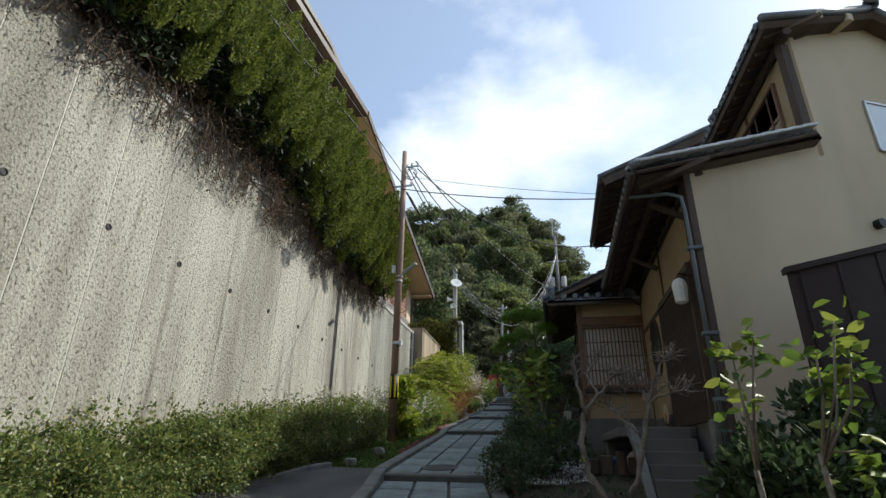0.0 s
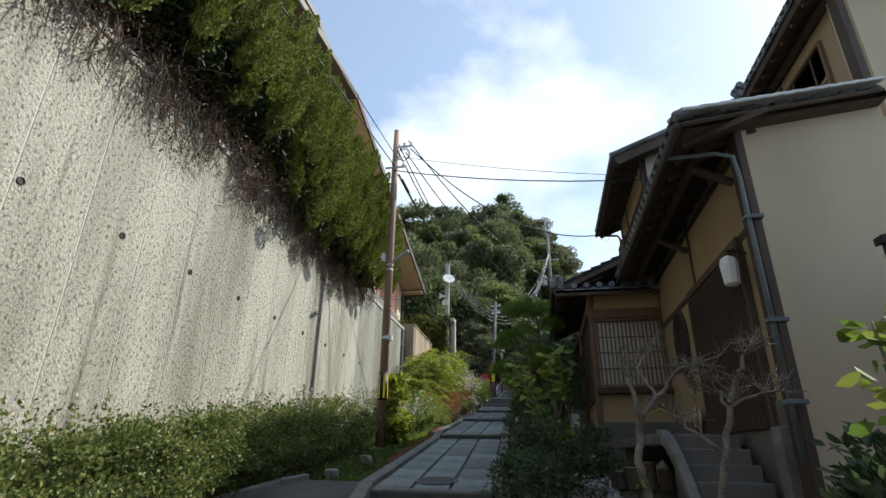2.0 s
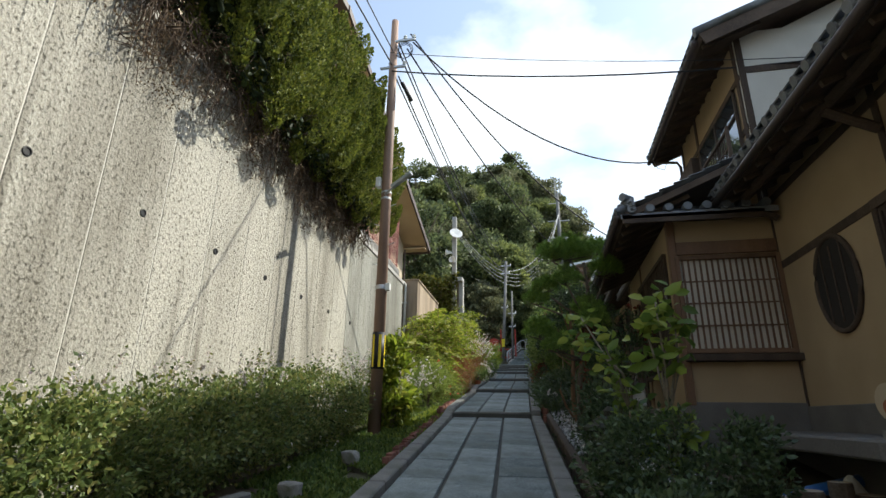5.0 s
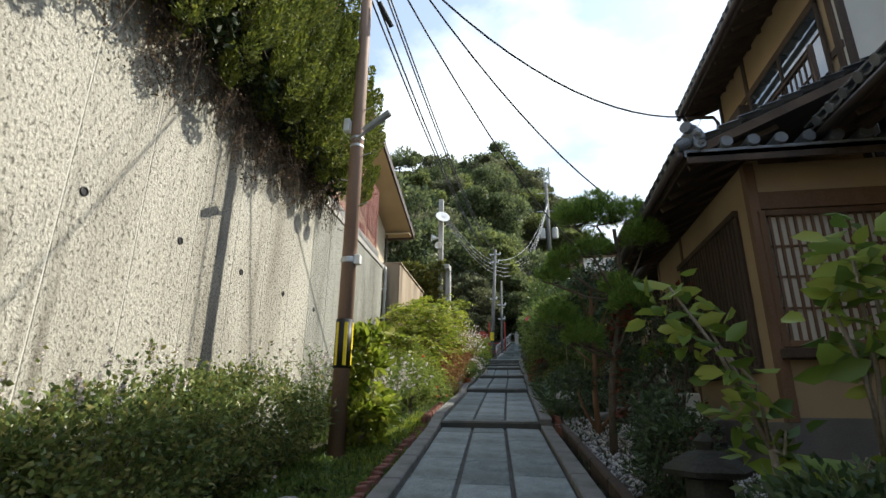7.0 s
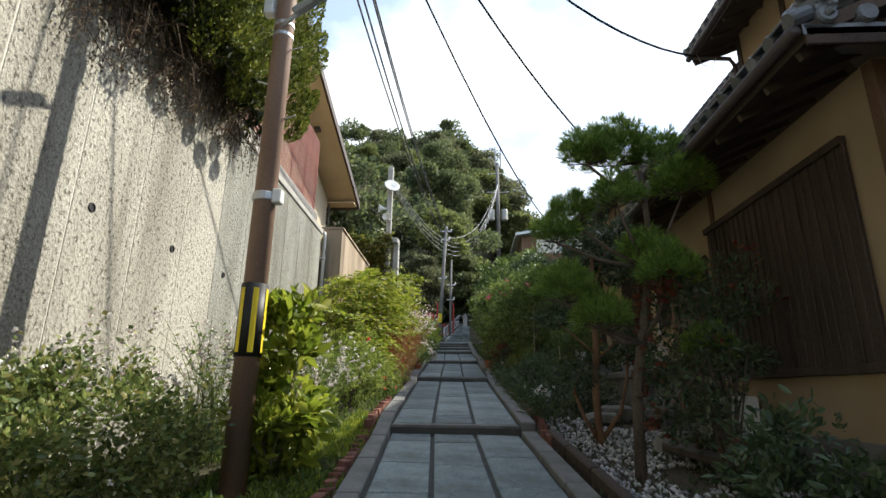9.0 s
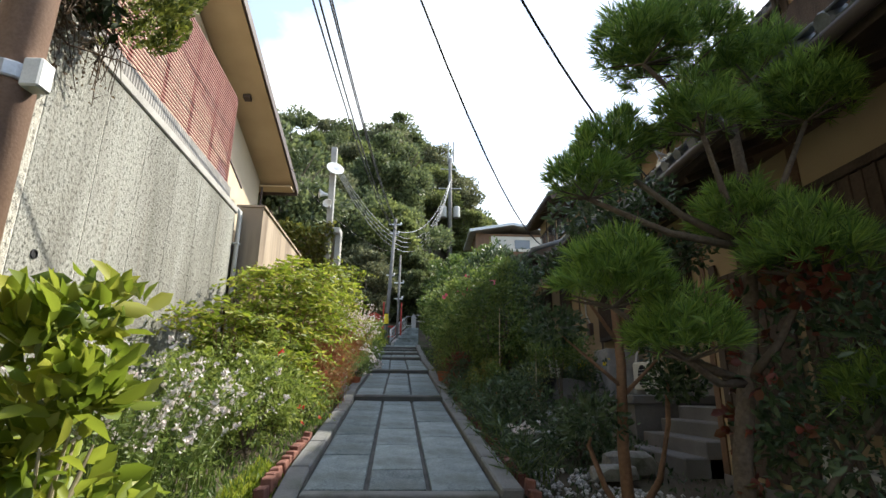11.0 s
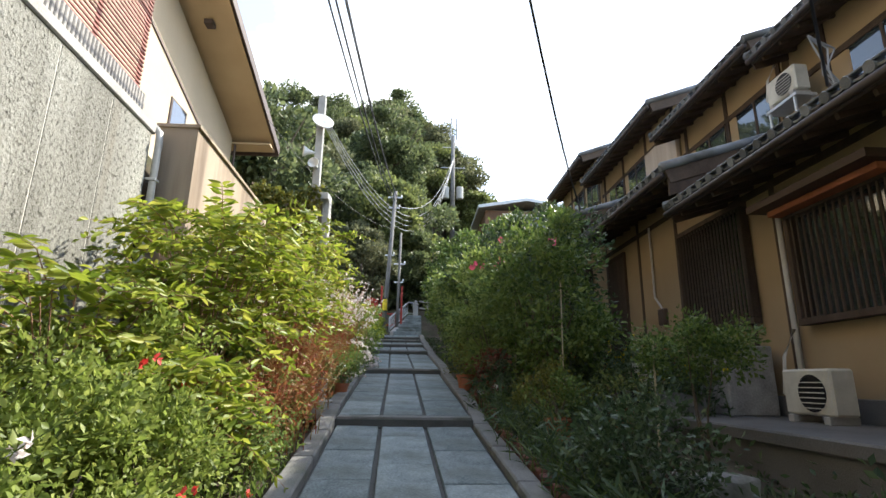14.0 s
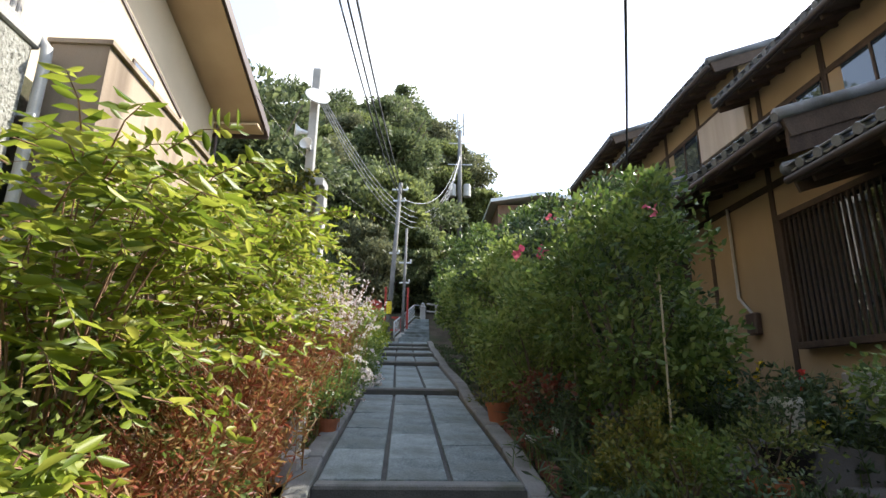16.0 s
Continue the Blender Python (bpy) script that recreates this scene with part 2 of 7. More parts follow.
M["terracotta"] = plain("terracotta", (0.36, 0.13, 0.065), 0.85)
M["red_paint"] = plain("vermilion paint", (0.42, 0.06, 0.045), 0.5)
M["slat"] = surface("red brown slat", (0.19, 0.065, 0.05), (0.29, 0.115, 0.09), 4.0, 60.0, 0.6, 0.1, obj=0.2)
M["tan_wall"] = surface("stained tan render", (0.30, 0.235, 0.17), (0.42, 0.34, 0.255), 1.0, 80.0, 0.9, 0.25, streak=0.2, stain=((0.13, 0.095, 0.07), 2.6, 0.09))
M["cream"] = surface("cream house render", (0.44, 0.36, 0.255), (0.53, 0.44, 0.32), 0.8, 120.0, 0.9, 0.12)
M["soffit"] = surface("cream painted soffit", (0.42, 0.31, 0.19), (0.52, 0.40, 0.25), 0.8, 80.0, 0.8, 0.1)
M["old_pole"] = surface("weathered dark pole", (0.13, 0.125, 0.12), (0.24, 0.235, 0.225), 3.0, 60.0, 0.85, 0.2)
M["bark"] = surface("rough bark", (0.06, 0.045, 0.033), (0.17, 0.135, 0.10), 5.0, 40.0, 0.95, 0.8, 30.0, streak=0.3)
M["pale_bark"] = surface("smooth pale bark", (0.15, 0.13, 0.10), (0.30, 0.265, 0.215), 5.0, 40.0, 0.85, 0.4, 30.0)
M["red_bark"] = surface("reddish bark", (0.16, 0.085, 0.05), (0.30, 0.18, 0.11), 5.0, 40.0, 0.85, 0.4, 30.0, streak=0.3)
M["stone"] = surface("rough garden stone", (0.17, 0.165, 0.155), (0.36, 0.35, 0.33), 4.0, 40.0, 0.9, 0.7, 18.0, obj=0.2, stain=((0.08, 0.09, 0.05), 2.5, 1.0))
M["dark_stone"] = surface("mossy dark lantern stone", (0.022, 0.022, 0.020), (0.065, 0.064, 0.058), 4.0, 40.0, 0.95, 0.6, 18.0, stain=((0.03, 0.036, 0.018), 2.5, 1.0))
M["paper"] = surface("shoji paper behind the lattice", (0.50, 0.46, 0.38), (0.60, 0.56, 0.48), 1.0, 60.0, 0.9, 0.0)
# the dark behind openings, put in as a near-black colour
M["dark_inside"] = surface("unlit inside as near-black colour", (0.02, 0.018, 0.016), (0.035, 0.03, 0.027), 1.0, 30.0, 0.95, 0.0)
M["bamboo"] = surface("weathered bamboo stake", (0.30, 0.25, 0.16), (0.46, 0.40, 0.28), 5.0, 50.0, 0.7, 0.1)
M["wire"] = plain("black cable sheath", (0.025, 0.025, 0.028), 0.5)
M["wire_grey"] = plain("grey cable sheath", (0.30, 0.31, 0.33), 0.5)
M["blue"] = plain("blue plastic tube", (0.05, 0.16, 0.42), 0.4)
M["iron"] = surface("cast iron cover", (0.06, 0.06, 0.06), (0.12, 0.12, 0.115), 6.0, 60.0, 0.6, 0.3, metal=0.3)
M["juniper"] = leaf("juniper sprays", [(0.06, 0.085, 0.018), (0.13, 0.165, 0.026), (0.215, 0.245, 0.038), (0.31, 0.325, 0.055)], 0.6, 0.36)
M["twig"] = surface("dead brown twigs", (0.05, 0.035, 0.025), (0.12, 0.085, 0.06), 8.0, 40.0, 0.95, 0.2)
M["dry_leaf"] = leaf("dry brown leaves", [(0.07, 0.045, 0.028), (0.14, 0.095, 0.055), (0.20, 0.14, 0.08)], 0.8, 0.25)
M["fresh"] = leaf("light fresh green leaves", [(0.08, 0.13, 0.03), (0.14, 0.20, 0.045), (0.21, 0.28, 0.07), (0.28, 0.33, 0.10)], 0.45, 0.45)
# juniper leaves darkened in colour for the crown's shaded core
M["juniper_inner_shade"] = leaf("inner juniper sprays with shade in their colour", [(0.018, 0.032, 0.010), (0.035, 0.055, 0.016)], 0.7, 0.15)
M["hedge"] = leaf("small glossy hedge leaves", [(0.055, 0.085, 0.03), (0.13, 0.175, 0.05), (0.20, 0.255, 0.07), (0.30, 0.27, 0.09)], 0.4, 0.4)
M["salvia"] = leaf("bright sage green leaves", [(0.10, 0.14, 0.03), (0.18, 0.24, 0.045), (0.265, 0.33, 0.07), (0.35, 0.39, 0.10)], 0.5, 0.5)
M["lime"] = leaf("lime green leaves", [(0.10, 0.15, 0.018), (0.19, 0.25, 0.025), (0.29, 0.34, 0.04), (0.40, 0.40, 0.07)], 0.45, 0.5)
M["green"] = leaf("mid green leaves", [(0.045, 0.085, 0.022), (0.09, 0.145, 0.032), (0.14, 0.20, 0.045), (0.19, 0.24, 0.06)], 0.42, 0.4)
M["deep"] = leaf("deep green leaves", [(0.028, 0.052, 0.022), (0.05, 0.085, 0.034), (0.08, 0.12, 0.05), (0.11, 0.15, 0.07)], 0.36, 0.28)
M["pine"] = leaf("pine needles", [(0.08, 0.15, 0.036), (0.15, 0.25, 0.05), (0.23, 0.35, 0.065), (0.31, 0.42, 0.08)], 0.45, 0.45)
M["maple_red"] = leaf("red maple leaves", [(0.10, 0.03, 0.02), (0.20, 0.05, 0.03), (0.09, 0.08, 0.03)], 0.5, 0.35)
M["red_grass"] = leaf("russet stems", [(0.20, 0.05, 0.03), (0.32, 0.09, 0.045), (0.36, 0.20, 0.08), (0.26, 0.22, 0.07)], 0.5, 0.45)
M["petal_white"] = leaf("white petals", [(0.62, 0.55, 0.53), (0.75, 0.72, 0.70), (0.80, 0.66, 0.66)], 0.6, 0.35)
M["petal_pink"] = leaf("pink petals", [(0.55, 0.08, 0.16), (0.65, 0.14, 0.22)], 0.6, 0.3)
M["petal_red"] = leaf("red petals", [(0.55, 0.03, 0.03), (0.65, 0.07, 0.05)], 0.6, 0.3)
M["big_leaf"] = leaf("large yellow-green leaves", [(0.07, 0.13, 0.03), (0.15, 0.23, 0.04), (0.25, 0.33, 0.055), (0.32, 0.36, 0.075)], 0.45, 0.35)
M["ivy"] = leaf("ivy leaves", [(0.09, 0.10, 0.02), (0.16, 0.17, 0.03), (0.22, 0.20, 0.04), (0.05, 0.09, 0.02)], 0.5, 0.3)
M["wood_a"] = leaf("far woodland leaves", [(0.05, 0.07, 0.036), (0.115, 0.145, 0.062), (0.21, 0.24, 0.10)], 0.5, 0.45)
M["wood_b"] = leaf("far lighter woodland leaves", [(0.085, 0.105, 0.04), (0.165, 0.195, 0.065), (0.28, 0.31, 0.10)], 0.5, 0.45)
M["wood_c"] = leaf("far olive woodland leaves", [(0.075, 0.085, 0.05), (0.145, 0.155, 0.08), (0.25, 0.255, 0.13)], 0.5, 0.4)


def glass(name, colour, rough=0.04):
    m = bpy.data.materials.new(name)
    m.use_nodes = True
    b = m.node_tree.nodes["Principled BSDF"]
    b.inputs["Base Color"].default_value = (*colour, 1)
    b.inputs["Roughness"].default_value = rough
    b.inputs["Specular IOR Level"].default_value = 0.9
    b.inputs["Coat Weight"].default_value = 1.0
    b.inputs["Coat Roughness"].default_value = 0.02
    return m


M["glass"] = glass("window glass over a dark room", (0.035, 0.045, 0.055))
M["frosted"] = glass("frosted pane", (0.35, 0.40, 0.42), 0.35)


# ---- mesh building ----
class Build:
    """Gathers vertices and faces for one mesh."""

    def __init__(self):
        self.v, self.f = [], []

    def add(self, verts, faces):
        k = len(self.v)
        self.v.extend(verts)
        self.f.extend(tuple(i + k for i in f) for f in faces)
        return self

    def box(self, x0, y0, z0, x1, y1, z1, c=0.0, m=None):
        """A box between two corners, its edges chamfered by c."""
        if c <= 0:
            vs = [(x, y, z) for x in (x0, x1) for y in (y0, y1) for z in (z0, z1)]
            fs = [(0, 1, 3, 2), (4, 6, 7, 5), (0, 4, 5, 1), (2, 3, 7, 6), (0, 2, 6, 4), (1, 5, 7, 3)]
        else:
            c = min(c, abs(x1 - x0) * 0.45, abs(y1 - y0) * 0.45, abs(z1 - z0) * 0.45)
            vs, idx = [], {}
            for i, (x, sx) in enumerate(((x0, 1), (x1, -1))):
                for j, (y, sy) in enumerate(((y0, 1), (y1, -1))):
                    for k, (z, sz) in enumerate(((z0, 1), (z1, -1))):
                        for a in range(3):
                            idx[i, j, k, a] = len(vs)
                            vs.append((x + (0 if a == 0 else sx * c), y + (0 if a == 1 else sy * c), z + (0 if a == 2 else sz * c)))
            fs = []
            for s in (0, 1):
                fs.append([idx[s, 0, 0, 0], idx[s, 1, 0, 0], idx[s, 1, 1, 0], idx[s, 0, 1, 0]])
                fs.append([idx[0, s, 0, 1], idx[1, s, 0, 1], idx[1, s, 1, 1], idx[0, s, 1, 1]])
                fs.append([idx[0, 0, s, 2], idx[1, 0, s, 2], idx[1, 1, s, 2], idx[0, 1, s, 2]])
                for r in (0, 1):
                    fs.append([idx[s, r, 0, 0], idx[s, r, 1, 0], idx[s, r, 1, 1], idx[s, r, 0, 1]])
                    fs.append([idx[s, 0, r, 0], idx[s, 1, r, 0], idx[s, 1, r, 2], idx[s, 0, r, 2]])
                    fs.append([idx[0, s, r, 1], idx[1, s, r, 1], idx[1, s, r, 2], idx[0, s, r, 2]])
                    for q in (0, 1):
                        fs.append([idx[s, r, q, 0], idx[s, r, q, 1], idx[s, r, q, 2]])
        if m is not None:
            vs = [tuple(m @ Vector(p)) for p in vs]
        return self.add(vs, fs)

    def tube(self, pts, r0, r1=None, sides=8, cap=True):
        """A tube along a line of points, its radius going from r0 to r1."""
        r1 = r0 if r1 is None else r1
        pts = [Vector(p) for p in pts]
        n, vs, fs = len(pts), [], []
        for i, p in enumerate(pts):
            d = (pts[min(i + 1, n - 1)] - pts[max(i - 1, 0)]).normalized()
            a = d.orthogonal().normalized() if abs(d.z) > 0.95 else d.cross(Vector((0, 0, 1))).normalized()
            b = d.cross(a)
            r = r0 + (r1 - r0) * i / (n - 1)
            for s in range(sides):
                t = 2 * math.pi * s / sides
                vs.append(tuple(p + a * (r * math.cos(t)) + b * (r * math.sin(t))))
        for i in range(n - 1):
            for s in range(sides):
                q = (s + 1) % sides
                fs.append((i * sides + s, i * sides + q, (i + 1) * sides + q, (i + 1) * sides + s))
        if cap:
            fs.append(tuple(range(sides - 1, -1, -1)))
            fs.append(tuple((n - 1) * sides + s for s in range(sides)))
        return self.add(vs, fs)

    def lathe(self, profile, centre=(0, 0, 0), sides=16):
        """A turned shape from (radius, height) pairs."""
        cx, cy, cz = centre
        vs = [(cx + r * math.cos(2 * math.pi * s / sides), cy + r * math.sin(2 * math.pi * s / sides), cz + z) for r, z in profile for s in range(sides)]
        fs = []
        for i in range(len(profile) - 1):
            for s in range(sides):
                q = (s + 1) % sides
                fs.append((i * sides + s, i * sides + q, (i + 1) * sides + q, (i + 1) * sides + s))
        fs.append(tuple(range(sides - 1, -1, -1)))
        fs.append(tuple((len(profile) - 1) * sides + s for s in range(sides)))
        return self.add(vs, fs)

    def prism(self, outline, axis, a, b):
        """An outline of (u, w) pairs pushed from a to b along the axis x, y or z."""
        n = len(outline)
        put = {"x": lambda u, w, s: (s, u, w), "y": lambda u, w, s: (u, s, w), "z": lambda u, w, s: (u, w, s)}[axis]
        vs = [put(u, w, a) for u, w in outline] + [put(u, w, b) for u, w in outline]
        fs = [tuple(range(n)), tuple(range(2 * n - 1, n - 1, -1))] + [(i, (i + 1) % n, n + (i + 1) % n, n + i) for i in range(n)]
        return self.add(vs, fs)

    def mesh(self, name, material, smooth=False):
        me = bpy.data.meshes.new(name)
        me.from_pydata(self.v, [], self.f)
        me.materials.append(material)
        bm = bmesh.new()
        bm.from_mesh(me)
        bmesh.ops.recalc_face_normals(bm, faces=bm.faces)
        bm.to_mesh(me)
        bm.free()
        if smooth:
            me.polygons.foreach_set("use_smooth", [True] * len(me.polygons))
        return me


def part(name, build, material, parent=None, label="", smooth=False, at=None):
    """One mesh object out of a Build or a mesh, under a thing or a part."""
    me = build.mesh(name, material, smooth) if isinstance(build, Build) else build
    ob = new(name, me)
    if parent is not None:
        ob.parent = parent
    if at is not None:
        ob.matrix_basis = at
    if label:
        ob["label"] = label
    if name in FINE:
        ob["kind"] = "stuff"
    return ob


FINE = ("foliage", "blossom", "branchwork", "needles", "crown", "twig_work", "dry_foliage")


def thing(name, label, category, at=None, group="", kind=""):
    ob = new(name)
    ob.empty_display_size = 0.2
    if at is not None:
        ob.matrix_basis = at if isinstance(at, Matrix) else Matrix.Translation(at)
    return tagged(ob, label, category, group, kind)


def leaf_mesh(name, rng, pos, out, size, material, wide=0.5, droop=0.0, spread=0.8):
    """Many small folded leaves: pos (n, 3), out (n, 3) the way each one points, size (n,)."""
    n = len(pos)
    d = out + rng.normal(0, spread, (n, 3))
    d[:, 2] -= droop
    d /= np.linalg.norm(d, axis=1)[:, None] + 1e-9
    side = np.cross(d, rng.normal(0, 1, (n, 3)))
    side /= np.linalg.norm(side, axis=1)[:, None] + 1e-9
    up = np.cross(side, d)
    L, W = size[:, None], size[:, None] * wide * 0.5
    base, tip = pos, pos + d * L
    if float(np.mean(size)) > 0.065 and wide > 0.3:
        m1, m2 = pos + d * L * 0.28, pos + d * L * 0.66
        cup = up * W * 0.4
        v = np.stack([base, m1 + side * W * 0.8 + cup, m2 + side * W * 0.85 + cup * 0.8, tip - up * L * 0.08, m2 - side * W * 0.85 + cup * 0.8, m1 - side * W * 0.8 + cup], 1).reshape(-1, 3)
        k, c = np.arange(n)[:, None] * 6, 4
        f = np.concatenate([k + np.array([[0, 1, 2, 3]]), k + np.array([[0, 3, 4, 5]])], 1).reshape(-1, 4)
    else:
        mid = pos + d * L * 0.5
        a, b = mid + side * W + up * W * 0.35, mid - side * W + up * W * 0.35
        v = np.stack([base, a, tip, b], 1).reshape(-1, 3)
        k, c = np.arange(n)[:, None] * 4, 3
        f = np.concatenate([k + np.array([[0, 1, 2]]), k + np.array([[0, 2, 3]])], 1).reshape(-1, 3)
    me = bpy.data.meshes.new(name)
    me.vertices.add(len(v))
    me.vertices.foreach_set("co", v.astype(np.float32).ravel())
    me.loops.add(f.size)
    me.loops.foreach_set("vertex_index", f.ravel().astype(np.int32))
    me.polygons.add(len(f))
    me.polygons.foreach_set("loop_start", np.arange(0, f.size, c, dtype=np.int32))
    me.materials.append(material)
    me.update(calc_edges=True)
    return me


def clumps(rng, n, size, k, clump_r, hollow=0.5, squash=0.8):
    """Leaf places in k uneven clumps that fill an ellipsoid of the half-axes size; with the way outwards."""
    c = rng.normal(0, 1, (k, 3))
    c /= np.linalg.norm(c, axis=1)[:, None]
    c *= (hollow + (1 - hollow) * rng.random((k, 1)) ** 0.5)
    c = c * np.array(size)
    which = rng.integers(0, k, n)
    q = rng.normal(0, 1, (n, 3))
    q /= np.linalg.norm(q, axis=1)[:, None]
    rr = clump_r * (0.6 + 0.8 * rng.random(k))[which][:, None] * rng.random((n, 1)) ** 0.45
    q2 = q * rr
    q2[:, 2] *= squash
    p = c[which] + q2
    o = q * 0.7 + p / (np.linalg.norm(p, axis=1)[:, None] + 1e-6) * 0.5
    o[:, 2] += 0.25
    return p, o


def limbs(rng, b, foot, height, n, reach, r=0.03, twist=0.25):
    """A few stems that fork from a foot and reach up and out."""
    for i in range(n):
        a = 2 * math.pi * (i + rng.random()) / n
        e = Vector((math.cos(a) * reach * (0.5 + 0.6 * rng.random()), math.sin(a) * reach * (0.5 + 0.6 * rng.random()), height * (0.7 + 0.3 * rng.random())))
        pts = []
        for s in range(5):
            u = s / 4
            pts.append(Vector(foot) + Vector((e.x * u ** 1.3, e.y * u ** 1.3, e.z * u)) + Vector(rng.normal(0, twist * 0.15 * reach, 3)) * (0 < s))
        b.tube(pts, r, r * 0.3, 6)
    return b


def shrub(name, label, at, size, n, leaf_size, material, seed, k=26, clump=0.3, wide=0.55, stems=6, bark="bark", category="shrub", group="", hollow=0.45, droop=0.0, flowers=None, lift=0.0, sprigs=0):
    """A bush: stems from one foot and a crown of separate leaves in uneven clumps. size: half-axes of the crown."""
    rng = np.random.default_rng(seed)
    t = thing(name, label, category, at, group)
    part("branchwork", limbs(rng, Build(), (0, 0, 0), lift + size[2] * 1.2, stems, max(size[0], size[1]) * 0.6, 0.012 + 0.012 * size[2]), M[bark], t)
    p, o = clumps(rng, n, size, k, clump, hollow)
    p[:, 2] += size[2] + lift
    keep = p[:, 2] > 0.03
    p, o = p[keep], o[keep]
    if sprigs:
        foot = np.stack([rng.uniform(-0.8, 0.8, sprigs) * size[0], rng.uniform(-0.9, 0.9, sprigs) * size[1], np.full(sprigs, size[2] * 1.8 + lift)], 1)
        tilt = rng.normal(0, 0.3, (sprigs, 3)) + np.array([0, 0, 1.0])
        along = np.repeat(foot, 14, 0) + np.repeat(tilt, 14, 0) * (rng.random((sprigs * 14, 1)) * (0.2 + 0.25 * rng.random((sprigs, 1))).repeat(14, 0))
        p, o = np.concatenate([p, along]), np.concatenate([o, rng.normal(0, 1, along.shape) + np.array([0, 0, 0.6])])
    part("foliage", leaf_mesh("foliage", rng, p, o, leaf_size * (0.6 + 0.8 * rng.random(len(p))), material, wide, droop), material, t)
    if flowers:
        fm, fn, fs, fl = flowers
        r = p / (np.array(size) + 1e-6)
        far = np.argsort(-((r[:, 0]) ** 2 + (r[:, 1]) ** 2 + (r[:, 2] - 1) ** 2) + rng.random(len(p)) * 0.8)[:fn]
        pp = np.repeat(p[far], 5, 0) + rng.normal(0, fs * 0.25, (len(far) * 5, 3))
        oo = np.repeat(o[far], 5, 0)
        part("blossom", leaf_mesh("blossom", rng, pp, oo, fs * (0.7 + 0.6 * rng.random(len(pp))), fm, 0.8, 0.0, 1.2), fm, t, fl)
    return t


# ---- the lie of the land: the lane climbs along +y ----
PATH_Y = [-9.0, 0.0, 3.3, 6.45, 9.75, 18.0, 24.3, 29.9, 34.6, 38.0, 41.0, 43.0]
PATH_X = [0.6, -0.15, -0.95, -1.62, -2.30, -2.88, -3.15, -3.34, -3.57, -3.70, -3.80, -3.85]
LAND_Y = [-60.0, -9.0, 0.0, 3.3, 6.45, 10.8, 14.2, 18.0, 29.8, 43.0, 48.0, 56.0, 90.0, 110.0, 150.0]
LAND_Z = [-3.0, -0.9, 0.0, 0.33, 0.68, 1.22, 1.68, 2.15, 3.75, 5.72, 7.6, 9.0, 34.5, 39.0, 42.0]
STEPS = [9.75, 18.0, 24.3, 29.9, 34.6, 37.2, 39.4, 41.2]


def mid_x(y):
    return float(np.interp(y, PATH_Y, PATH_X))


def land_z(y):
    return float(np.interp(y, LAND_Y, LAND_Z))


def path_z(y):
    """The paved surface: gentle ramps with a low step between them."""
    edges = [-9.0] + STEPS + [43.0]
    for a, b in zip(edges, edges[1:]):
        if y < b or b == edges[-1]:
            top_a, top_b = land_z(a) + 0.05, land_z(b) - (0.07 if b != 43.0 else 0.0)
            return top_a + (top_b - top_a) * (y - a) / (b - a)
    return land_z(y)


def hill_z(x, y):
    z = land_z(y)
    if y > 50:
        fall = max(0.0, x + 4.5) * 1.3 * min(1.0, (y - 50) / 30)
        z = max(9.0 + (y - 56) * 0.02, z - fall) if y > 56 else z
        z += 1.2 * noise.noise(Vector((x * 0.05, y * 0.05, 0))) * min(1, (y - 50) / 20)
    return z


gb = Build()
gx = [-400, -200, -90, -50, -30, -20, -14, -9, -6.6, -5, -4, -3, -2, -1, 0, 1, 2, 4, 7, 12, 18, 26, 36, 50, 90, 200, 400]
gy = [-400, -150, -60, -30, -16] + [-9 + 1.5 * i for i in range(40)] + [54, 58, 63, 68, 74, 80, 86, 92, 98, 104, 110, 120, 135, 150, 200, 300, 500]


def under(x, y):
    """How far the bare ground lies below the general slope: deeper beneath the paving."""
    paved = abs(x - mid_x(y)) < 1.5 and -12 < y < 43
    apron = -5.3 < x < mid_x(y) and y < 10.2
    return 0.28 if paved or apron else 0.06


gb.add([(x, y, hill_z(x, y) - under(x, y)) for y in gy for x in gx], [(j * len(gx) + i, j * len(gx) + i + 1, (j + 1) * len(gx) + i + 1, (j + 1) * len(gx) + i) for j in range(len(gy) - 1) for i in range(len(gx) - 1)])
ground = part("ground", gb, M["soil"], smooth=True)
tagged(ground, "dark garden soil and leaf litter on a slope", "ground", kind="structure")


def strip(ys, left, right, lift):
    """A thin paved sheet that follows the slope between two lines."""
    b = Build()
    for y in ys:
        b.v += [(left(y), y, path_z(y) + lift), (right(y), y, path_z(y) + lift)]
    b.f = [(2 * i, 2 * i + 1, 2 * i + 3, 2 * i + 2) for i in range(len(ys) - 1)]
    return b


HALF = 0.93
fine_y = sorted([-9 + 0.5 * i for i in range(105)] + [s - 0.002 for s in STEPS] + [s + 0.002 for s in STEPS])
pavement = part("pavement", strip(fine_y, lambda y: mid_x(y) - HALF - 0.02, lambda y: mid_x(y) + HALF + 0.02, -0.035), M["mortar"])
tagged(pavement, "stepped lane of worn grey granite slabs with dark joints", "pavement", kind="structure")

# asphalt apron beside the foot of the lane
ab = Build()
ays = [-9 + 0.65 * i for i in range(31)]
for y in ays:
    ab.v += [(-5.35 + max(0, (y - 8.5)) * 0.35, y, path_z(y) - 0.02), (mid_x(y) - HALF - 0.24, y, path_z(y) - 0.02)]
ab.f = [(2 * i, 2 * i + 1, 2 * i + 3, 2 * i + 2) for i in range(len(ays) - 1)]
road = part("road", ab, M["asphalt"])
tagged(road, "worn grey asphalt apron beside the lane", "road", kind="structure")


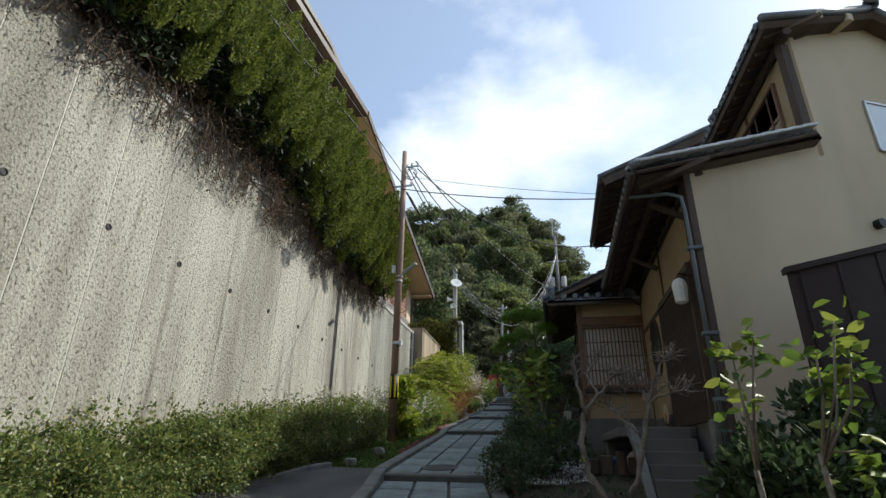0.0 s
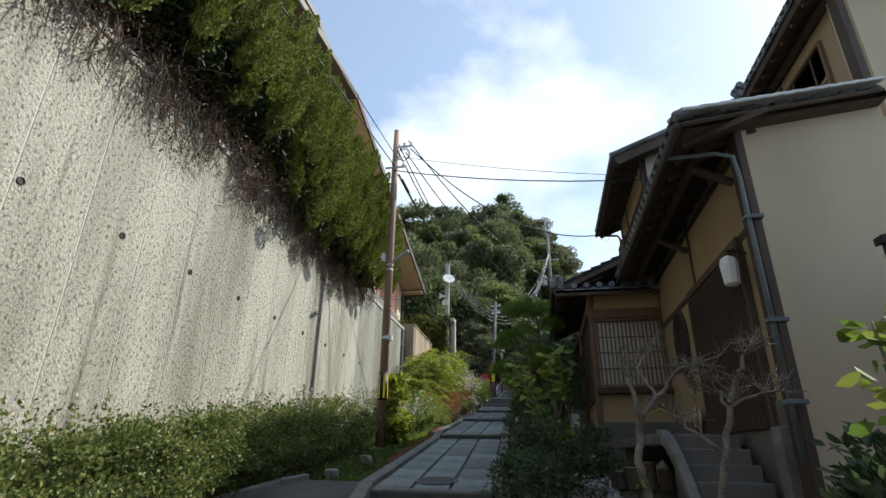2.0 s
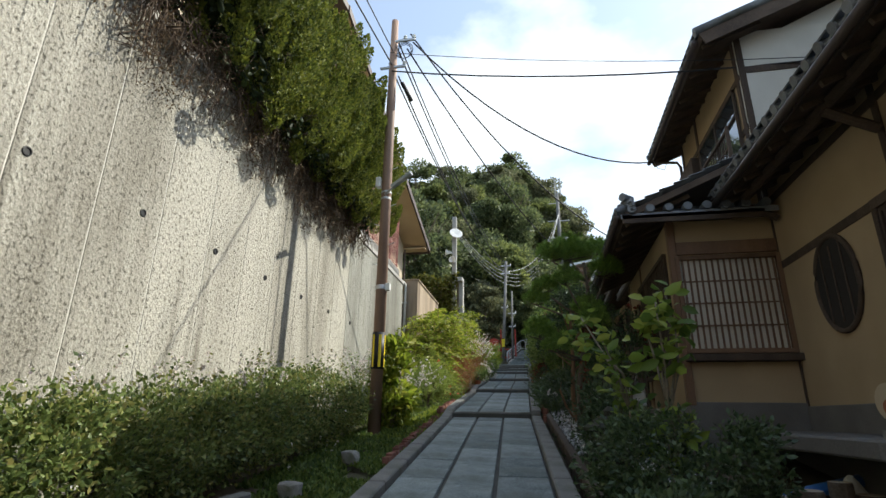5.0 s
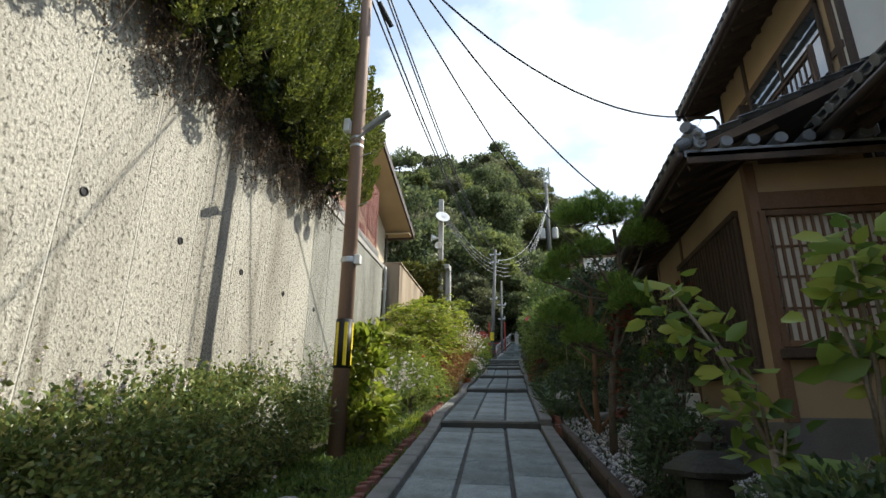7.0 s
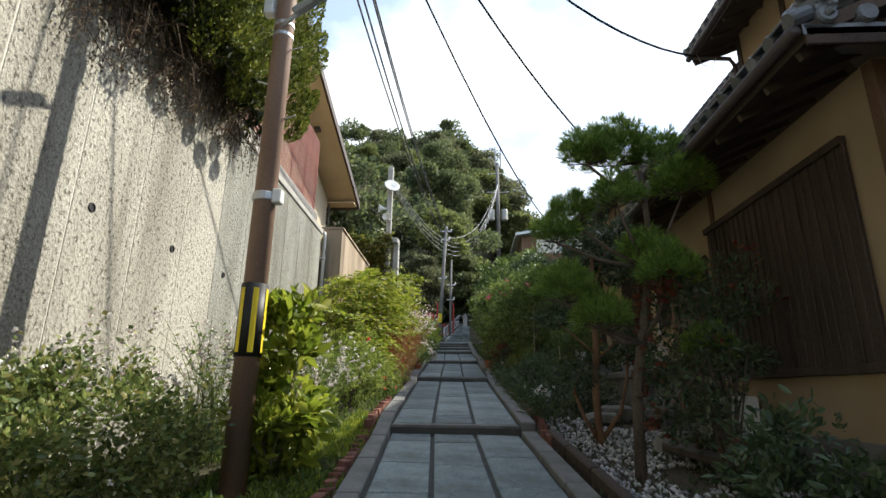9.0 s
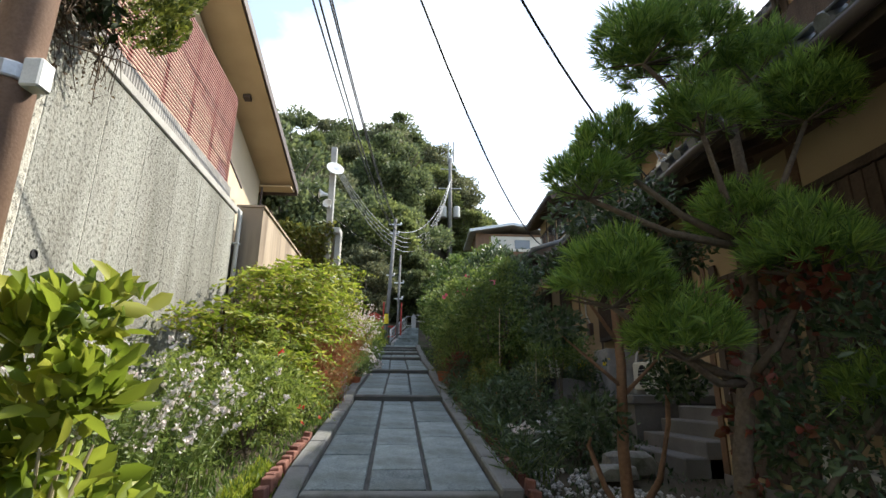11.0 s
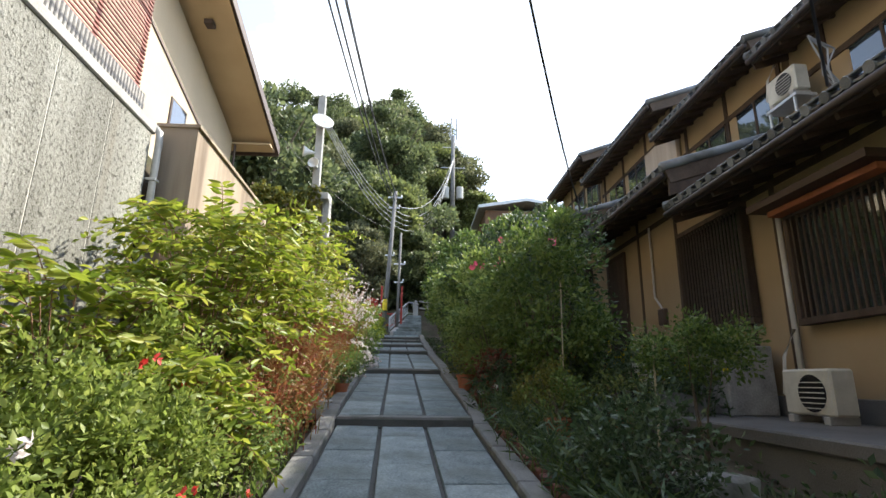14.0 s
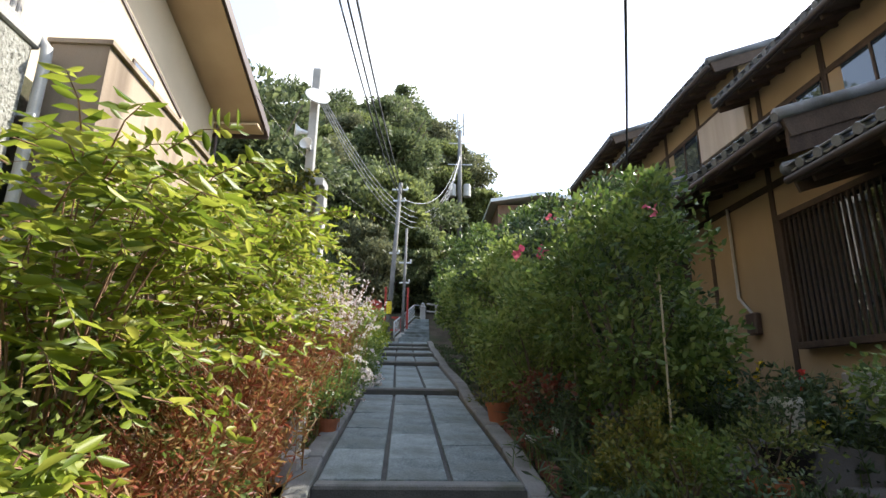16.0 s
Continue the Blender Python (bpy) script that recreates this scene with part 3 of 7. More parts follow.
def kerb_run(name, line, y0, y1, w, h, step, label, material="kerb"):
    """Kerb stones end to end along a line."""
    k = thing(name, label, "kerb", kind="structure")
    y = y0
    while y < y1 - 0.1:
        e = min(y + step, y1)
        a, c = Vector((line(y), y, path_z(y))), Vector((line(e), e, path_z(e - 0.01)))
        d = c - a
        ln = d.length - 0.012
        b = Build().box(-w / 2, 0, -0.3, w / 2, ln, h, 0.018)
        ob = part("kerb_stone", b, M[material], k)
        ob.matrix_basis = Matrix.Translation(a) @ Vector((0, 1, 0)).rotation_difference(d.normalized()).to_matrix().to_4x4()
        y = e
    return k


kerb_run("kerb", lambda y: mid_x(y) - HALF - 0.13, 0.0, 43.0, 0.22, 0.07, 1.25, "worn granite kerb stones along the lane")
kerb_run("kerb", lambda y: mid_x(y) + HALF + 0.13, -2.0, 43.0, 0.22, 0.06, 1.25, "worn granite kerb stones along the lane")
kerb_run("kerb", lambda y: -5.42 + max(0, y - 8.5) * 0.36, -4.0, 10.6, 0.14, 0.07, 1.4, "low grey concrete kerb below the hedge")

# unseen plain walls added behind, to keep open skylight off the gable
for name_, bx in (("wall_south", (-20, -8.3, -3, 4.6, -8.0, 8.5)), ("wall_east", (4.6, -8.3, -3, 4.9, 5.2, 9.0))):
    ob_ = part(name_, Build().box(*bx), M["plaster"])
    tagged(ob_, "unseen plaster wall added to cut skylight at the lane's foot", "wall", kind="structure")

# ---- the tall retaining wall ----
WALL = pose(-6.2, 8.0, 0, 0, 0, 2.35)      # local y runs along the wall, local x out of it
WALL_END = 15.75
wall_left = thing("wall_left", "tall rough-cast concrete retaining wall with upright joints", "wall", WALL, kind="structure")
part("core", Build().box(-0.45, -22, -3, -0.008, WALL_END, 6.9, 0.01), M["joint"], wall_left)
part("core", Build().box(-0.45, -22, 6.9, -0.008, -3.2, 7.9, 0.01), M["joint"], wall_left)
seam = WALL_END
rngw = np.random.default_rng(4)
while seam > -20:
    w = 1.02
    lo = seam - w
    high = 7.9 if seam < -3.1 else 6.9
    b = Build().box(-0.06, lo + 0.008, -3, 0.0, seam - 0.008, high, 0.006)
    # panels farther up the lane take the darker, greyer tone
    part("panel", b, M["concrete_grey" if seam > 10.0 else "concrete"], wall_left)
    seam = lo
# flat black discs on the face stand in for the holes' shaded depth
for k in range(12):
    hy = -7.2 + 1.56 * k
    b = Build().lathe([(0.05, 0.0), (0.05, 0.012), (0.038, 0.014), (0.036, 0.002)], sides=14)
    part("drain_hole", b, M["black"], wall_left, "tie hole, its dark depth drawn as a black disc", at=pose(0.001, hy, 4.42, 0, 90, 0))
coping = part("coping", Build().box(-0.5, -3.1, 6.9, 0.035, WALL_END + 0.05, 7.06, 0.02), M["coping"], wall_left)

block_wall = thing("block_wall", "low ribbed grey block course on the retaining wall", "wall", WALL, kind="structure")
yy = -3.0
while yy < WALL_END - 0.05:
    part("block", Build().box(-0.36, yy + 0.004, 7.06, -0.16, yy + 0.066, 7.50, 0.012), M["block"], block_wall)
    yy += 0.075 if yy > 6.0 else 0.3

slat_fence = thing("slat_fence", "red-brown horizontal slat fence on top of the retaining wall", "fence", WALL)
for i in range(8):
    y0 = WALL_END - 0.08 - i * 1.08
    part("post", Build().box(-0.30, y0 - 0.035, 7.5, -0.25, y0, 9.72, 0.004), M["slat"], slat_fence)
slat_me = Build().box(-0.25, 0, 0, -0.228, 1.08, 0.036, 0.004).mesh("slat", M["slat"])
for i in range(8):
    for k in range(32):
        part("slat", slat_me, None, slat_fence, at=pose(0, WALL_END - 0.08 - (i + 1) * 1.08, 7.55 + k * 0.0675))

# terrace behind the wall
part_t = part("terrace", Build().box(-30, -22, 5.0, -0.46, 60, 6.95), M["soil"], at=WALL)
tagged(part_t, "earth terrace behind the retaining wall", "ground", kind="structure")

# drainpipe at the wall's end
dp = thing("drainpipe", "pale grey drainpipe down the end of the concrete wall", "pipe", WALL)
part("pipe", Build().tube([(-0.2, WALL_END + 0.07, 7.0), (0.02, WALL_END + 0.07, 7.02), (0.07, WALL_END + 0.07, 6.95), (0.08, WALL_END + 0.07, 6.8), (0.08, WALL_END + 0.07, 2.5)], 0.05, None, 12), M["pale_pipe"], dp, smooth=True)
for z in (6.2, 5.0, 3.8):
    part("bracket", Build().box(-0.02, WALL_END + 0.0, z, 0.14, WALL_END + 0.13, z + 0.04, 0.005), M["galv"], dp)

# tan garden wall that goes on from the concrete wall
tan = thing("wall_tan", "tan rendered garden wall with brown rain stains", "wall", kind="structure")
tb = Build()
tb.v = [(-6.90, 24.0, 2.0), (-6.33, 24.0, 2.0), (-6.22, 27.3, 2.0), (-6.90, 27.3, 2.0), (-6.90, 24.0, 7.14), (-6.33, 24.0, 7.14), (-6.22, 27.3, 6.86), (-6.90, 27.3, 6.86)]
tb.f = [(0, 1, 2, 3), (4, 5, 6, 7), (0, 1, 5, 4), (1, 2, 6, 5), (2, 3, 7, 6), (3, 0, 4, 7)]
part("body", tb, M["tan_wall"], tan)
tc_ = Build()
tc_.v = [(-6.93, 23.97, 7.14), (-6.29, 23.97, 7.14), (-6.18, 27.33, 6.86), (-6.93, 27.33, 6.86), (-6.93, 23.97, 7.19), (-6.29, 23.97, 7.19), (-6.18, 27.33, 6.91), (-6.93, 27.33, 6.91)]
tc_.f = tb.f
part("cap", tc_, M["tan_wall"], tan)
back = thing("wall_back", "ivy-grown concrete wall beyond the tan wall", "wall", kind="structure")
part("body", Build().box(-12, 34.9, 3.5, -6.55, 35.2, 9.9, 0.02), M["tan_wall"], back)
part("post", Build().box(-6.55, 34.75, 3.5, -6.3, 35.2, 10.1, 0.02), M["coping"], back)
part("side", Build().box(-6.7, 27.35, 2.5, -6.45, 34.75, 5.6, 0.02), M["tan_wall"], back)


# ---- roofs ----
def tile_roof(parent, eave0, along, length, up, run, pitch=0.27, thick=0.12, deck="soffit_wood", caps=True, verge=True):
    """A slope of round-ridged tiles. eave0: the eave's start; along, up: unit vectors in the slope."""
    e, a, u = Vector(eave0), Vector(along).normalized(), Vector(up).normalized()
    nrm = a.cross(u).normalized()
    if nrm.z < 0:
        nrm = -nrm
    R = Matrix((a, u, nrm)).transposed().to_4x4()
    at = Matrix.Translation(e) @ R
    part("roof_deck", Build().box(0, 0.0, -thick, length, run, -0.01, 0.005), M[deck], parent, at=at)
    # rafters under the eave
    n_r = max(2, int(length / 0.45))
    raft = Build().box(-0.025, 0.04, -thick - 0.07, 0.025, min(run, 1.2), -thick + 0.005, 0.004).mesh("rafter", M[deck])
    for i in range(n_r):
        part("rafter", raft, None, parent, at=at @ Matrix.Translation(((i + 0.5) * length / n_r, 0, 0)))
    n = max(2, round(length / pitch))
    p = length / n
    field = Build()
    courses = max(2, round(run / 0.26))
    h = run / courses
    for c in range(courses):
        for i in range(n):
            x0 = i * p
            prof = [(0.0, 0.045), (0.10, 0.012), (0.30, 0.0), (0.5, 0.004), (0.68, 0.02), (0.80, 0.055), (0.90, 0.068), (1.0, 0.05)]
            y0, y1 = c * h - 0.03, (c + 1) * h
            vs = [(x0 + s * p, y0, z + 0.045) for s, z in prof] + [(x0 + s * p, y1, z + 0.005) for s, z in prof] + [(x0 + s * p, y0, z + 0.02) for s, z in prof]
            m_ = len(prof)
            fs = [(k, k + 1, m_ + k + 1, m_ + k) for k in range(m_ - 1)] + [(k, k + 1, 2 * m_ + k + 1, 2 * m_ + k) for k in range(m_ - 1)]
            field.add(vs, fs)
    f = part("tile_field", field, M["tile_field"], parent, at=at)
    f["kind"] = "stuff"
    if caps:
        cap = Build()
        cap.lathe([(0.0, 0.0), (0.062, 0.0), (0.072, 0.02), (0.072, 0.16)], sides=12)
        cap.box(-p * 0.82, -0.055, 0.0, -0.06, -0.03, 0.12, 0.006)
        cme = cap.mesh("eave_tile", M["tile"])
        for i in range(n):
            part("eave_tile", cme, None, parent, at=at @ Matrix.Translation(((i + 0.88) * p, -0.05, 0.07)) @ pose(0, 0, 0, -90, 0, 0))
    if verge:
        for s in (0, length):
            part("verge_tile", Build().tube([(s, -0.04, 0.09), (s, run, 0.09)], 0.085, None, 8), M["tile"], parent, at=at, smooth=True)
            part("barge_board", Build().box(s - 0.02, 0, -thick - 0.12, s + 0.02, run, 0.03, 0.005), M[deck], parent, at=at)
    return at


def ridge(parent, a, b, r=0.13):
    a, b = Vector(a), Vector(b)
    part("ridge_tile", Build().tube([a, b], r, None, 8), M["tile"], parent, smooth=True)
    n = max(2, int((b - a).length / 0.3))
    cap = Build().tube([(0, 0, 0), (b - a).normalized() * 0.05], r + 0.02, None, 10).mesh("ridge_band", M["tile"])
    for i in range(n + 1):
        part("ridge_band", cap, None, parent, at=Matrix.Translation(a.lerp(b, i / n)))


def demon_tile(parent, at, s=1.0):
    """The scrolled tile that closes a ridge or a hip."""
    b = Build()
    b.box(-0.14 * s, -0.05 * s, 0, 0.14 * s, 0.05 * s, 0.26 * s, 0.05 * s)
    for sx in (-1, 1):
        pts = [(sx * (0.10 + 0.07 * math.cos(t) * (1 - t / 9)) * s, -0.05 * s, (0.1 + 0.08 * math.sin(t) * (1 - t / 9)) * s) for t in np.linspace(-1.5, 5.5, 14)]
        b.tube(pts, 0.035 * s, 0.02 * s, 6)
    b.tube([(0, -0.12 * s, 0.27 * s), (0, 0.12 * s, 0.27 * s)], 0.075 * s, None, 10)
    part("ridge_end_tile", b, M["tile"], parent, "scrolled grey ridge-end tile", at=at)


def gutter_run(parent, a, b, r=0.055):
    part("gutter", Build().tube([a, b], r, None, 8), M["gutter"], parent, smooth=True)


def lattice(parent, at, w, h, bars, rails, bar=0.028, backing="paper", frame_w=0.07, depth=0.05, mat="brown_wood"):
    """A wooden lattice window: frame, upright bars, thin rails and what shows behind. Local x along, z up, -y outwards."""
    win = thing("window_1", "", "", None)
    win.parent = parent
    win.matrix_basis = at
    win["label"] = "wooden lattice window in the plaster wall"
    fr = Build()
    fr.box(-frame_w, -depth, -frame_w, 0, 0.04, h + frame_w, 0.006).box(w, -depth, -frame_w, w + frame_w, 0.04, h + frame_w, 0.006)
    fr.box(0, -depth, -frame_w, w, 0.04, 0, 0.006).box(0, -depth, h, w, 0.04, h + frame_w, 0.006)
    part("window_frame", fr, M[mat], win)
    part("backing", Build().box(0, 0.02, 0, w, 0.03, h), M[backing], win)
    bm_ = Build().box(-bar / 2, -0.03, 0, bar / 2, -0.005, h, 0.003).mesh("bar", M[mat])
    for i in range(bars):
        part("bar", bm_, None, win, at=Matrix.Translation(((i + 0.5) * w / bars, 0, 0)))
    rm = Build().box(0, -0.004, -0.012, w, 0.012, 0.012, 0.003).mesh("rail", M[mat])
    for i in range(rails):
        part("rail", rm, None, win, at=Matrix.Translation((0, 0, (i + 1) * h / (rails + 1))))
    return win


def wall_with_posts(parent, at, w, z0, z1, material, posts=(), beams=(), thick=0.14, post_w=0.11, pm="dark_wood"):
    """A plaster wall with upright posts and level beams standing 15 mm proud. Local x along, -y outwards."""
    part("wall", Build().box(0, 0, z0, w, thick, z1), M[material], parent, at=at)
    for x in posts:
        part("post", Build().box(x - post_w / 2, -0.018, z0, x + post_w / 2, 0.0, z1, 0.004), M[pm], parent, at=at)
    for z in beams:
        part("beam", Build().box(0, -0.014, z - 0.06, w, 0.0, z + 0.06, 0.004), M[pm], parent, at=at)


def trim_slant(parent, before, origin):
    """Cuts the newly built roof parts off along the askew gable line through origin."""
    n = Vector((math.sin(radians(ASK)), -math.cos(radians(ASK)), 0))
    for ob in [o for o in parent.children if o not in before]:
        inv = ob.matrix_basis.inverted()
        if (ob.matrix_basis.translation - Vector((*origin, 0))).dot(n) > 0 and len(ob.data.vertices) < 120 and ob.name.startswith(("eave_tile", "rafter")):
            bpy.data.objects.remove(ob)
            continue
        if ob.name.startswith(("tile_field", "roof_deck")):
            bm = bmesh.new()
            bm.from_mesh(ob.data)
            bmesh.ops.bisect_plane(bm, geom=bm.verts[:] + bm.edges[:] + bm.faces[:], plane_co=inv @ Vector((*origin, 0)), plane_no=(inv.to_3x3() @ n), clear_outer=True)
            bm.to_mesh(ob.data)
            bm.free()


ASK = math.degrees(math.atan2(1.2, 2.5))

# ---- the near house: rendered gable end set askew, pent roof over the entrance ----
near = thing("near_house", "two-storey house with beige rendered gable and tiled roofs", "house", (0, 0, 0))
G = pose(2.28, 8.0, 0, 0, 0, ASK)          # local x along the gable wall
gw = Build().prism([(0, -1), (9.0, -1), (9.0, 9.6), (7.6, 9.65), (5.05, 10.17), (2.8, 9.27), (2.8, 6.95), (0, 5.85)], "y", 0.0, 0.2)
part("gable_wall", gw, M["beige"], near, at=G)
part("corner_post", Build().box(-0.12, -0.03, 1.2, 0.02, 0.14, 5.85, 0.01), M["dark_wood"], near, at=G)
part("corner_post", Build().box(2.66, -0.05, 6.9, 2.86, 0.1, 9.1, 0.01), M["dark_wood"], near, at=G)
gwin = thing("window_2", "", "", None)
gwin.parent, gwin.matrix_basis = near, G @ Matrix.Translation((4.35, -0.03, 6.9))
part("window_frame", Build().box(0, -0.02, 0, 1.6, 0.02, 0.05, 0.004).box(0, -0.02, 1.1, 1.6, 0.02, 1.15, 0.004).box(0, -0.02, 0, 0.05, 0.02, 1.15, 0.004).box(0.78, -0.02, 0, 0.83, 0.02, 1.15, 0.004).box(1.55, -0.02, 0, 1.6, 0.02, 1.15, 0.004), M["galv"], gwin)
part("pane", Build().box(0.05, 0, 0.05, 0.78, 0.008, 1.1), M["frosted"], gwin)
part("pane", Build().box(0.83, 0, 0.05, 1.55, 0.008, 1.1), M["frosted"], gwin)
part("vent_pipe", Build().tube([(3.7, -0.12, 5.3), (3.7, 0.02, 5.3)], 0.09, None, 12), M["black"], near, at=G)
part("vent_hood", Build().box(4.15, -0.14, 5.55, 4.5, 0.0, 5.75, 0.04), M["brown_metal"], near, at=G)
# entrance front, facing the lane
F = pose(2.25, 14.0, 0, 0, 0, -90)         # local x runs back towards the lane's foot
wall_with_posts(near, F, 5.9, 2.3, 5.9, "plaster", posts=(0.05, 3.05, 5.8), beams=(5.55, 4.45))
part("plinth", Build().box(0, -0.03, 0.6, 5.9, 0.14, 2.3, 0.01), M["plinth"], near, at=F)
oval = thing("window_3", "", "", None)
oval.parent, oval.matrix_basis = near, F @ Matrix.Translation((1.55, -0.02, 3.8))
ring, pane_b = [], Build()
for i in range(33):
    t = 2 * math.pi * i / 32
    ring.append((0.5 * math.cos(t), 0, 0.62 * math.sin(t)))
part("window_frame", Build().tube(ring, 0.035, None, 6, False), M["dark_wood"], oval, smooth=True)
pane_b.prism([(0.5 * math.cos(2 * math.pi * i / 32), 0.62 * math.sin(2 * math.pi * i / 32)) for i in range(32)], "y", 0.0, 0.015)
part("pane", pane_b, M["dark_inside"], oval)
for x in (-0.25, 0, 0.25):
    part("bar", Build().tube([(x, -0.012, -0.5), (x, -0.012, 0.5)], 0.012, None, 6), M["dark_wood"], oval)
door = thing("door_1", "", "", None)
door.parent, door.matrix_basis = near, F @ Matrix.Translation((2.75, -0.06, 2.0))
part("door_frame", Build().box(-0.08, -0.03, 0, 0, 0.06, 2.35, 0.006).box(2.6, -0.03, 0, 2.68, 0.06, 2.35, 0.006).box(-0.08, -0.03, 2.35, 2.68, 0.06, 2.47, 0.006), M["dark_wood"], door)
part("door_leaf", Build().box(0, 0.0, 0, 2.6, 0.04, 2.35), M["dark_wood"], door)
dbar = Build().box(-0.018, -0.03, 0.0, 0.018, 0.0, 2.3, 0.003).mesh("bar", M["dark_wood"])
for i in range(26):
    part("bar", dbar, None, door, at=Matrix.Translation((0.05 + i * 0.1, 0, 0)))
# pent roof
M["verge"] = surface("pale grey verge tile", (0.42, 0.44, 0.46), (0.60, 0.62, 0.64), 4.0, 60.0, 0.5, 0.1, obj=0.3)
before = set(near.children)
tile_roof(near, (1.35, 13.75, 5.55), (0, -1, 0), 6.8, (math.cos(radians(21)), 0, math.sin(radians(21))), 3.7, verge=False)
trim_slant(near, before, (1.40, 7.30))
va, vb = Vector((1.36, 7.22, 5.58)), Vector((4.75, 8.86, 6.93))
vq = (vb - va).normalized()
vturn = Matrix((vq, Vector((-vq.y, vq.x, 0)).normalized(), vq.cross(Vector((-vq.y, vq.x, 0)).normalized()))).transposed().to_4x4()
vlen = (vb - va).length / 12
vme = Build().box(-0.02, -0.06, 0.0, vlen + 0.02, 0.24, 0.05, 0.012).mesh("verge_tile", M["verge"])
for i in range(12):
    part("verge_tile", vme, None, near, at=Matrix.Translation(va + vq * (vlen * i) + Vector((0, 0, 0.05))) @ vturn @ pose(0, 0, 0, 0, 2.0, 0))
part("barge_board", Build().tube([va - Vector((0, -0.02, 0.1)), vb - Vector((0, -0.02, 0.1))], 0.03, None, 4), M["soffit_wood"], near)
gutter_run(near, (1.30, 7.25, 5.47), (1.30, 13.7, 5.43))
part("purlin", Build().tube([(1.75, 7.9, 5.5), (1.75, 13.8, 5.5)], 0.08, None, 8), M["dark_wood"], near)
for y in (8.3, 10.9, 13.6):
    part("bracket_arm", Build().tube([(2.2, y, 5.15), (1.7, y, 5.42)], 0.06, None, 8), M["dark_wood"], near)
# upper storey
wall_with_posts(near, pose(4.82, 14.0, 0, 0, 0, -90), 4.75, 6.6, 9.6, "plaster", posts=(0.05, 2.4, 4.7), beams=(9.3,))
uwin = lattice(near, pose(4.80, 12.9, 7.3, 0, 0, -90), 2.9, 1.4, 4, 1, 0.03, "glass")
before = set(near.children)
tile_roof(near, (4.25, 13.8, 9.22), (0, -1, 0), 5.6, (math.cos(radians(20)), 0, math.sin(radians(20))), 2.85, verge=False)
tile_roof(near, (9.55, 8.2, 9.22), (0, 1, 0), 5.6, (-math.cos(radians(20)), 0, math.sin(radians(20))), 2.85, verge=False)
trim_slant(near, before, (4.25, 8.62))
for p0, p1 in (((4.22, 8.55, 9.28), (6.9, 9.84, 10.28)), ((6.9, 9.84, 10.28), (9.5, 11.08, 9.34))):
    part("verge_tile", Build().tube([p0, p1], 0.08, None, 8), M["tile"], near, smooth=True)
    part("barge_board", Build().tube([Vector(p0) - Vector((0, -0.03, 0.16)), Vector(p1) - Vector((0, -0.03, 0.16))], 0.08, None, 4), M["soffit_wood"], near)
for lx in (3.4, 4.2, 5.9, 6.7):
    part("purlin_end", Build().box(lx - 0.07, -0.42, 9.47 + 0.36 * (1 - abs(lx - 5.05) / 2.5), lx + 0.07, 0.0, 9.65 + 0.36 * (1 - abs(lx - 5.05) / 2.5), 0.01), M["beige"], near, at=G)
part("purlin", Build().tube([(4.75, 8.85, 9.15), (4.75, 13.8, 9.15)], 0.09, None, 8), M["dark_wood"], near)
ridge(near, (6.9, 9.75, 10.34), (6.9, 13.9, 10.34))
demon_tile(near, pose(6.9, 9.7, 10.32), 1.1)
part("body", Build().box(2.45, 10.5, 0, 9.5, 14.0, 5.9), M["plaster"], near)
part("body", Build().box(5.0, 10.6, 5.9, 9.4, 14.0, 9.6), M["plaster"], near)
np_ = thing("downpipe", "blue-grey downpipe at the corner of the near house", "pipe", (0, 0, 0))
part("pipe", Build().tube([(1.32, 7.95, 5.42), (1.9, 7.9, 5.4), (2.08, 7.84, 5.3), (2.1, 7.83, 5.0), (2.1, 7.83, 1.6)], 0.029, None, 10), M["grey_pipe"], np_, smooth=True)
for z in (4.4, 3.1, 2.2):
    part("bracket", Build().box(2.04, 7.78, z, 2.26, 7.9, z + 0.05, 0.005), M["grey_pipe"], np_)

# ---- the wing that stands out towards the lane ----
wing = thing("wing_house", "low wing with lattice window, dark boards and tiled hip roof", "house", (0, 0, 0))
WS = pose(0.65, 13.95, 0)                   # south face, local x to the right
part("wall", Build().box(0, 0, 2.35, 1.75, 0.14, 5.3), M["plaster"], wing, at=WS)
part("plinth", Build().box(-0.03, -0.03, 0.9, 1.75, 0.14, 2.35, 0.01), M["plinth"], wing, at=WS)
lattice(wing, WS @ Matrix.Translation((0.08, -0.03, 3.15)), 1.45, 1.45, 16, 3, 0.03, "paper")
part("sill_box", Build().box(-0.02, -0.2, 2.95, 1.62, 0.0, 3.06, 0.01), M["dark_wood"], wing, at=WS)
part("post", Build().box(-0.06, -0.05, 2.3, 0.06, 0.07, 5.3, 0.006), M["brown_wood"], wing, at=WS)
part("lintel", Build().box(0.06, -0.04, 4.70, 1.6, 0.0, 4.92, 0.006), M["brown_wood"], wing, at=WS)
WW = pose(0.65, 18.7, 0, 0, 0, -90)         # west face
wall_with_posts(wing, WW, 4.75, 2.3, 5.35, "plaster", posts=(0.05, 1.75), beams=(), pm="brown_wood")
part("plinth", Build().box(0, -0.03, 1.0, 4.75, 0.14, 2.3, 0.01), M["plinth"], wing, at=WW)
part("vent_grille", Build().box(2.2, -0.036, 1.95, 2.5, -0.028, 2.25, 0.003), M["dark_inside"], wing, at=WW)
part("panel_rail", Build().box(1.55, -0.06, 2.85, 4.3, -0.0, 2.93, 0.005), M["dark_wood"], wing, at=WW)
part("panel_rail", Build().box(1.55, -0.07, 4.80, 4.3, 0, 4.88, 0.005), M["dark_wood"], wing, at=WW)
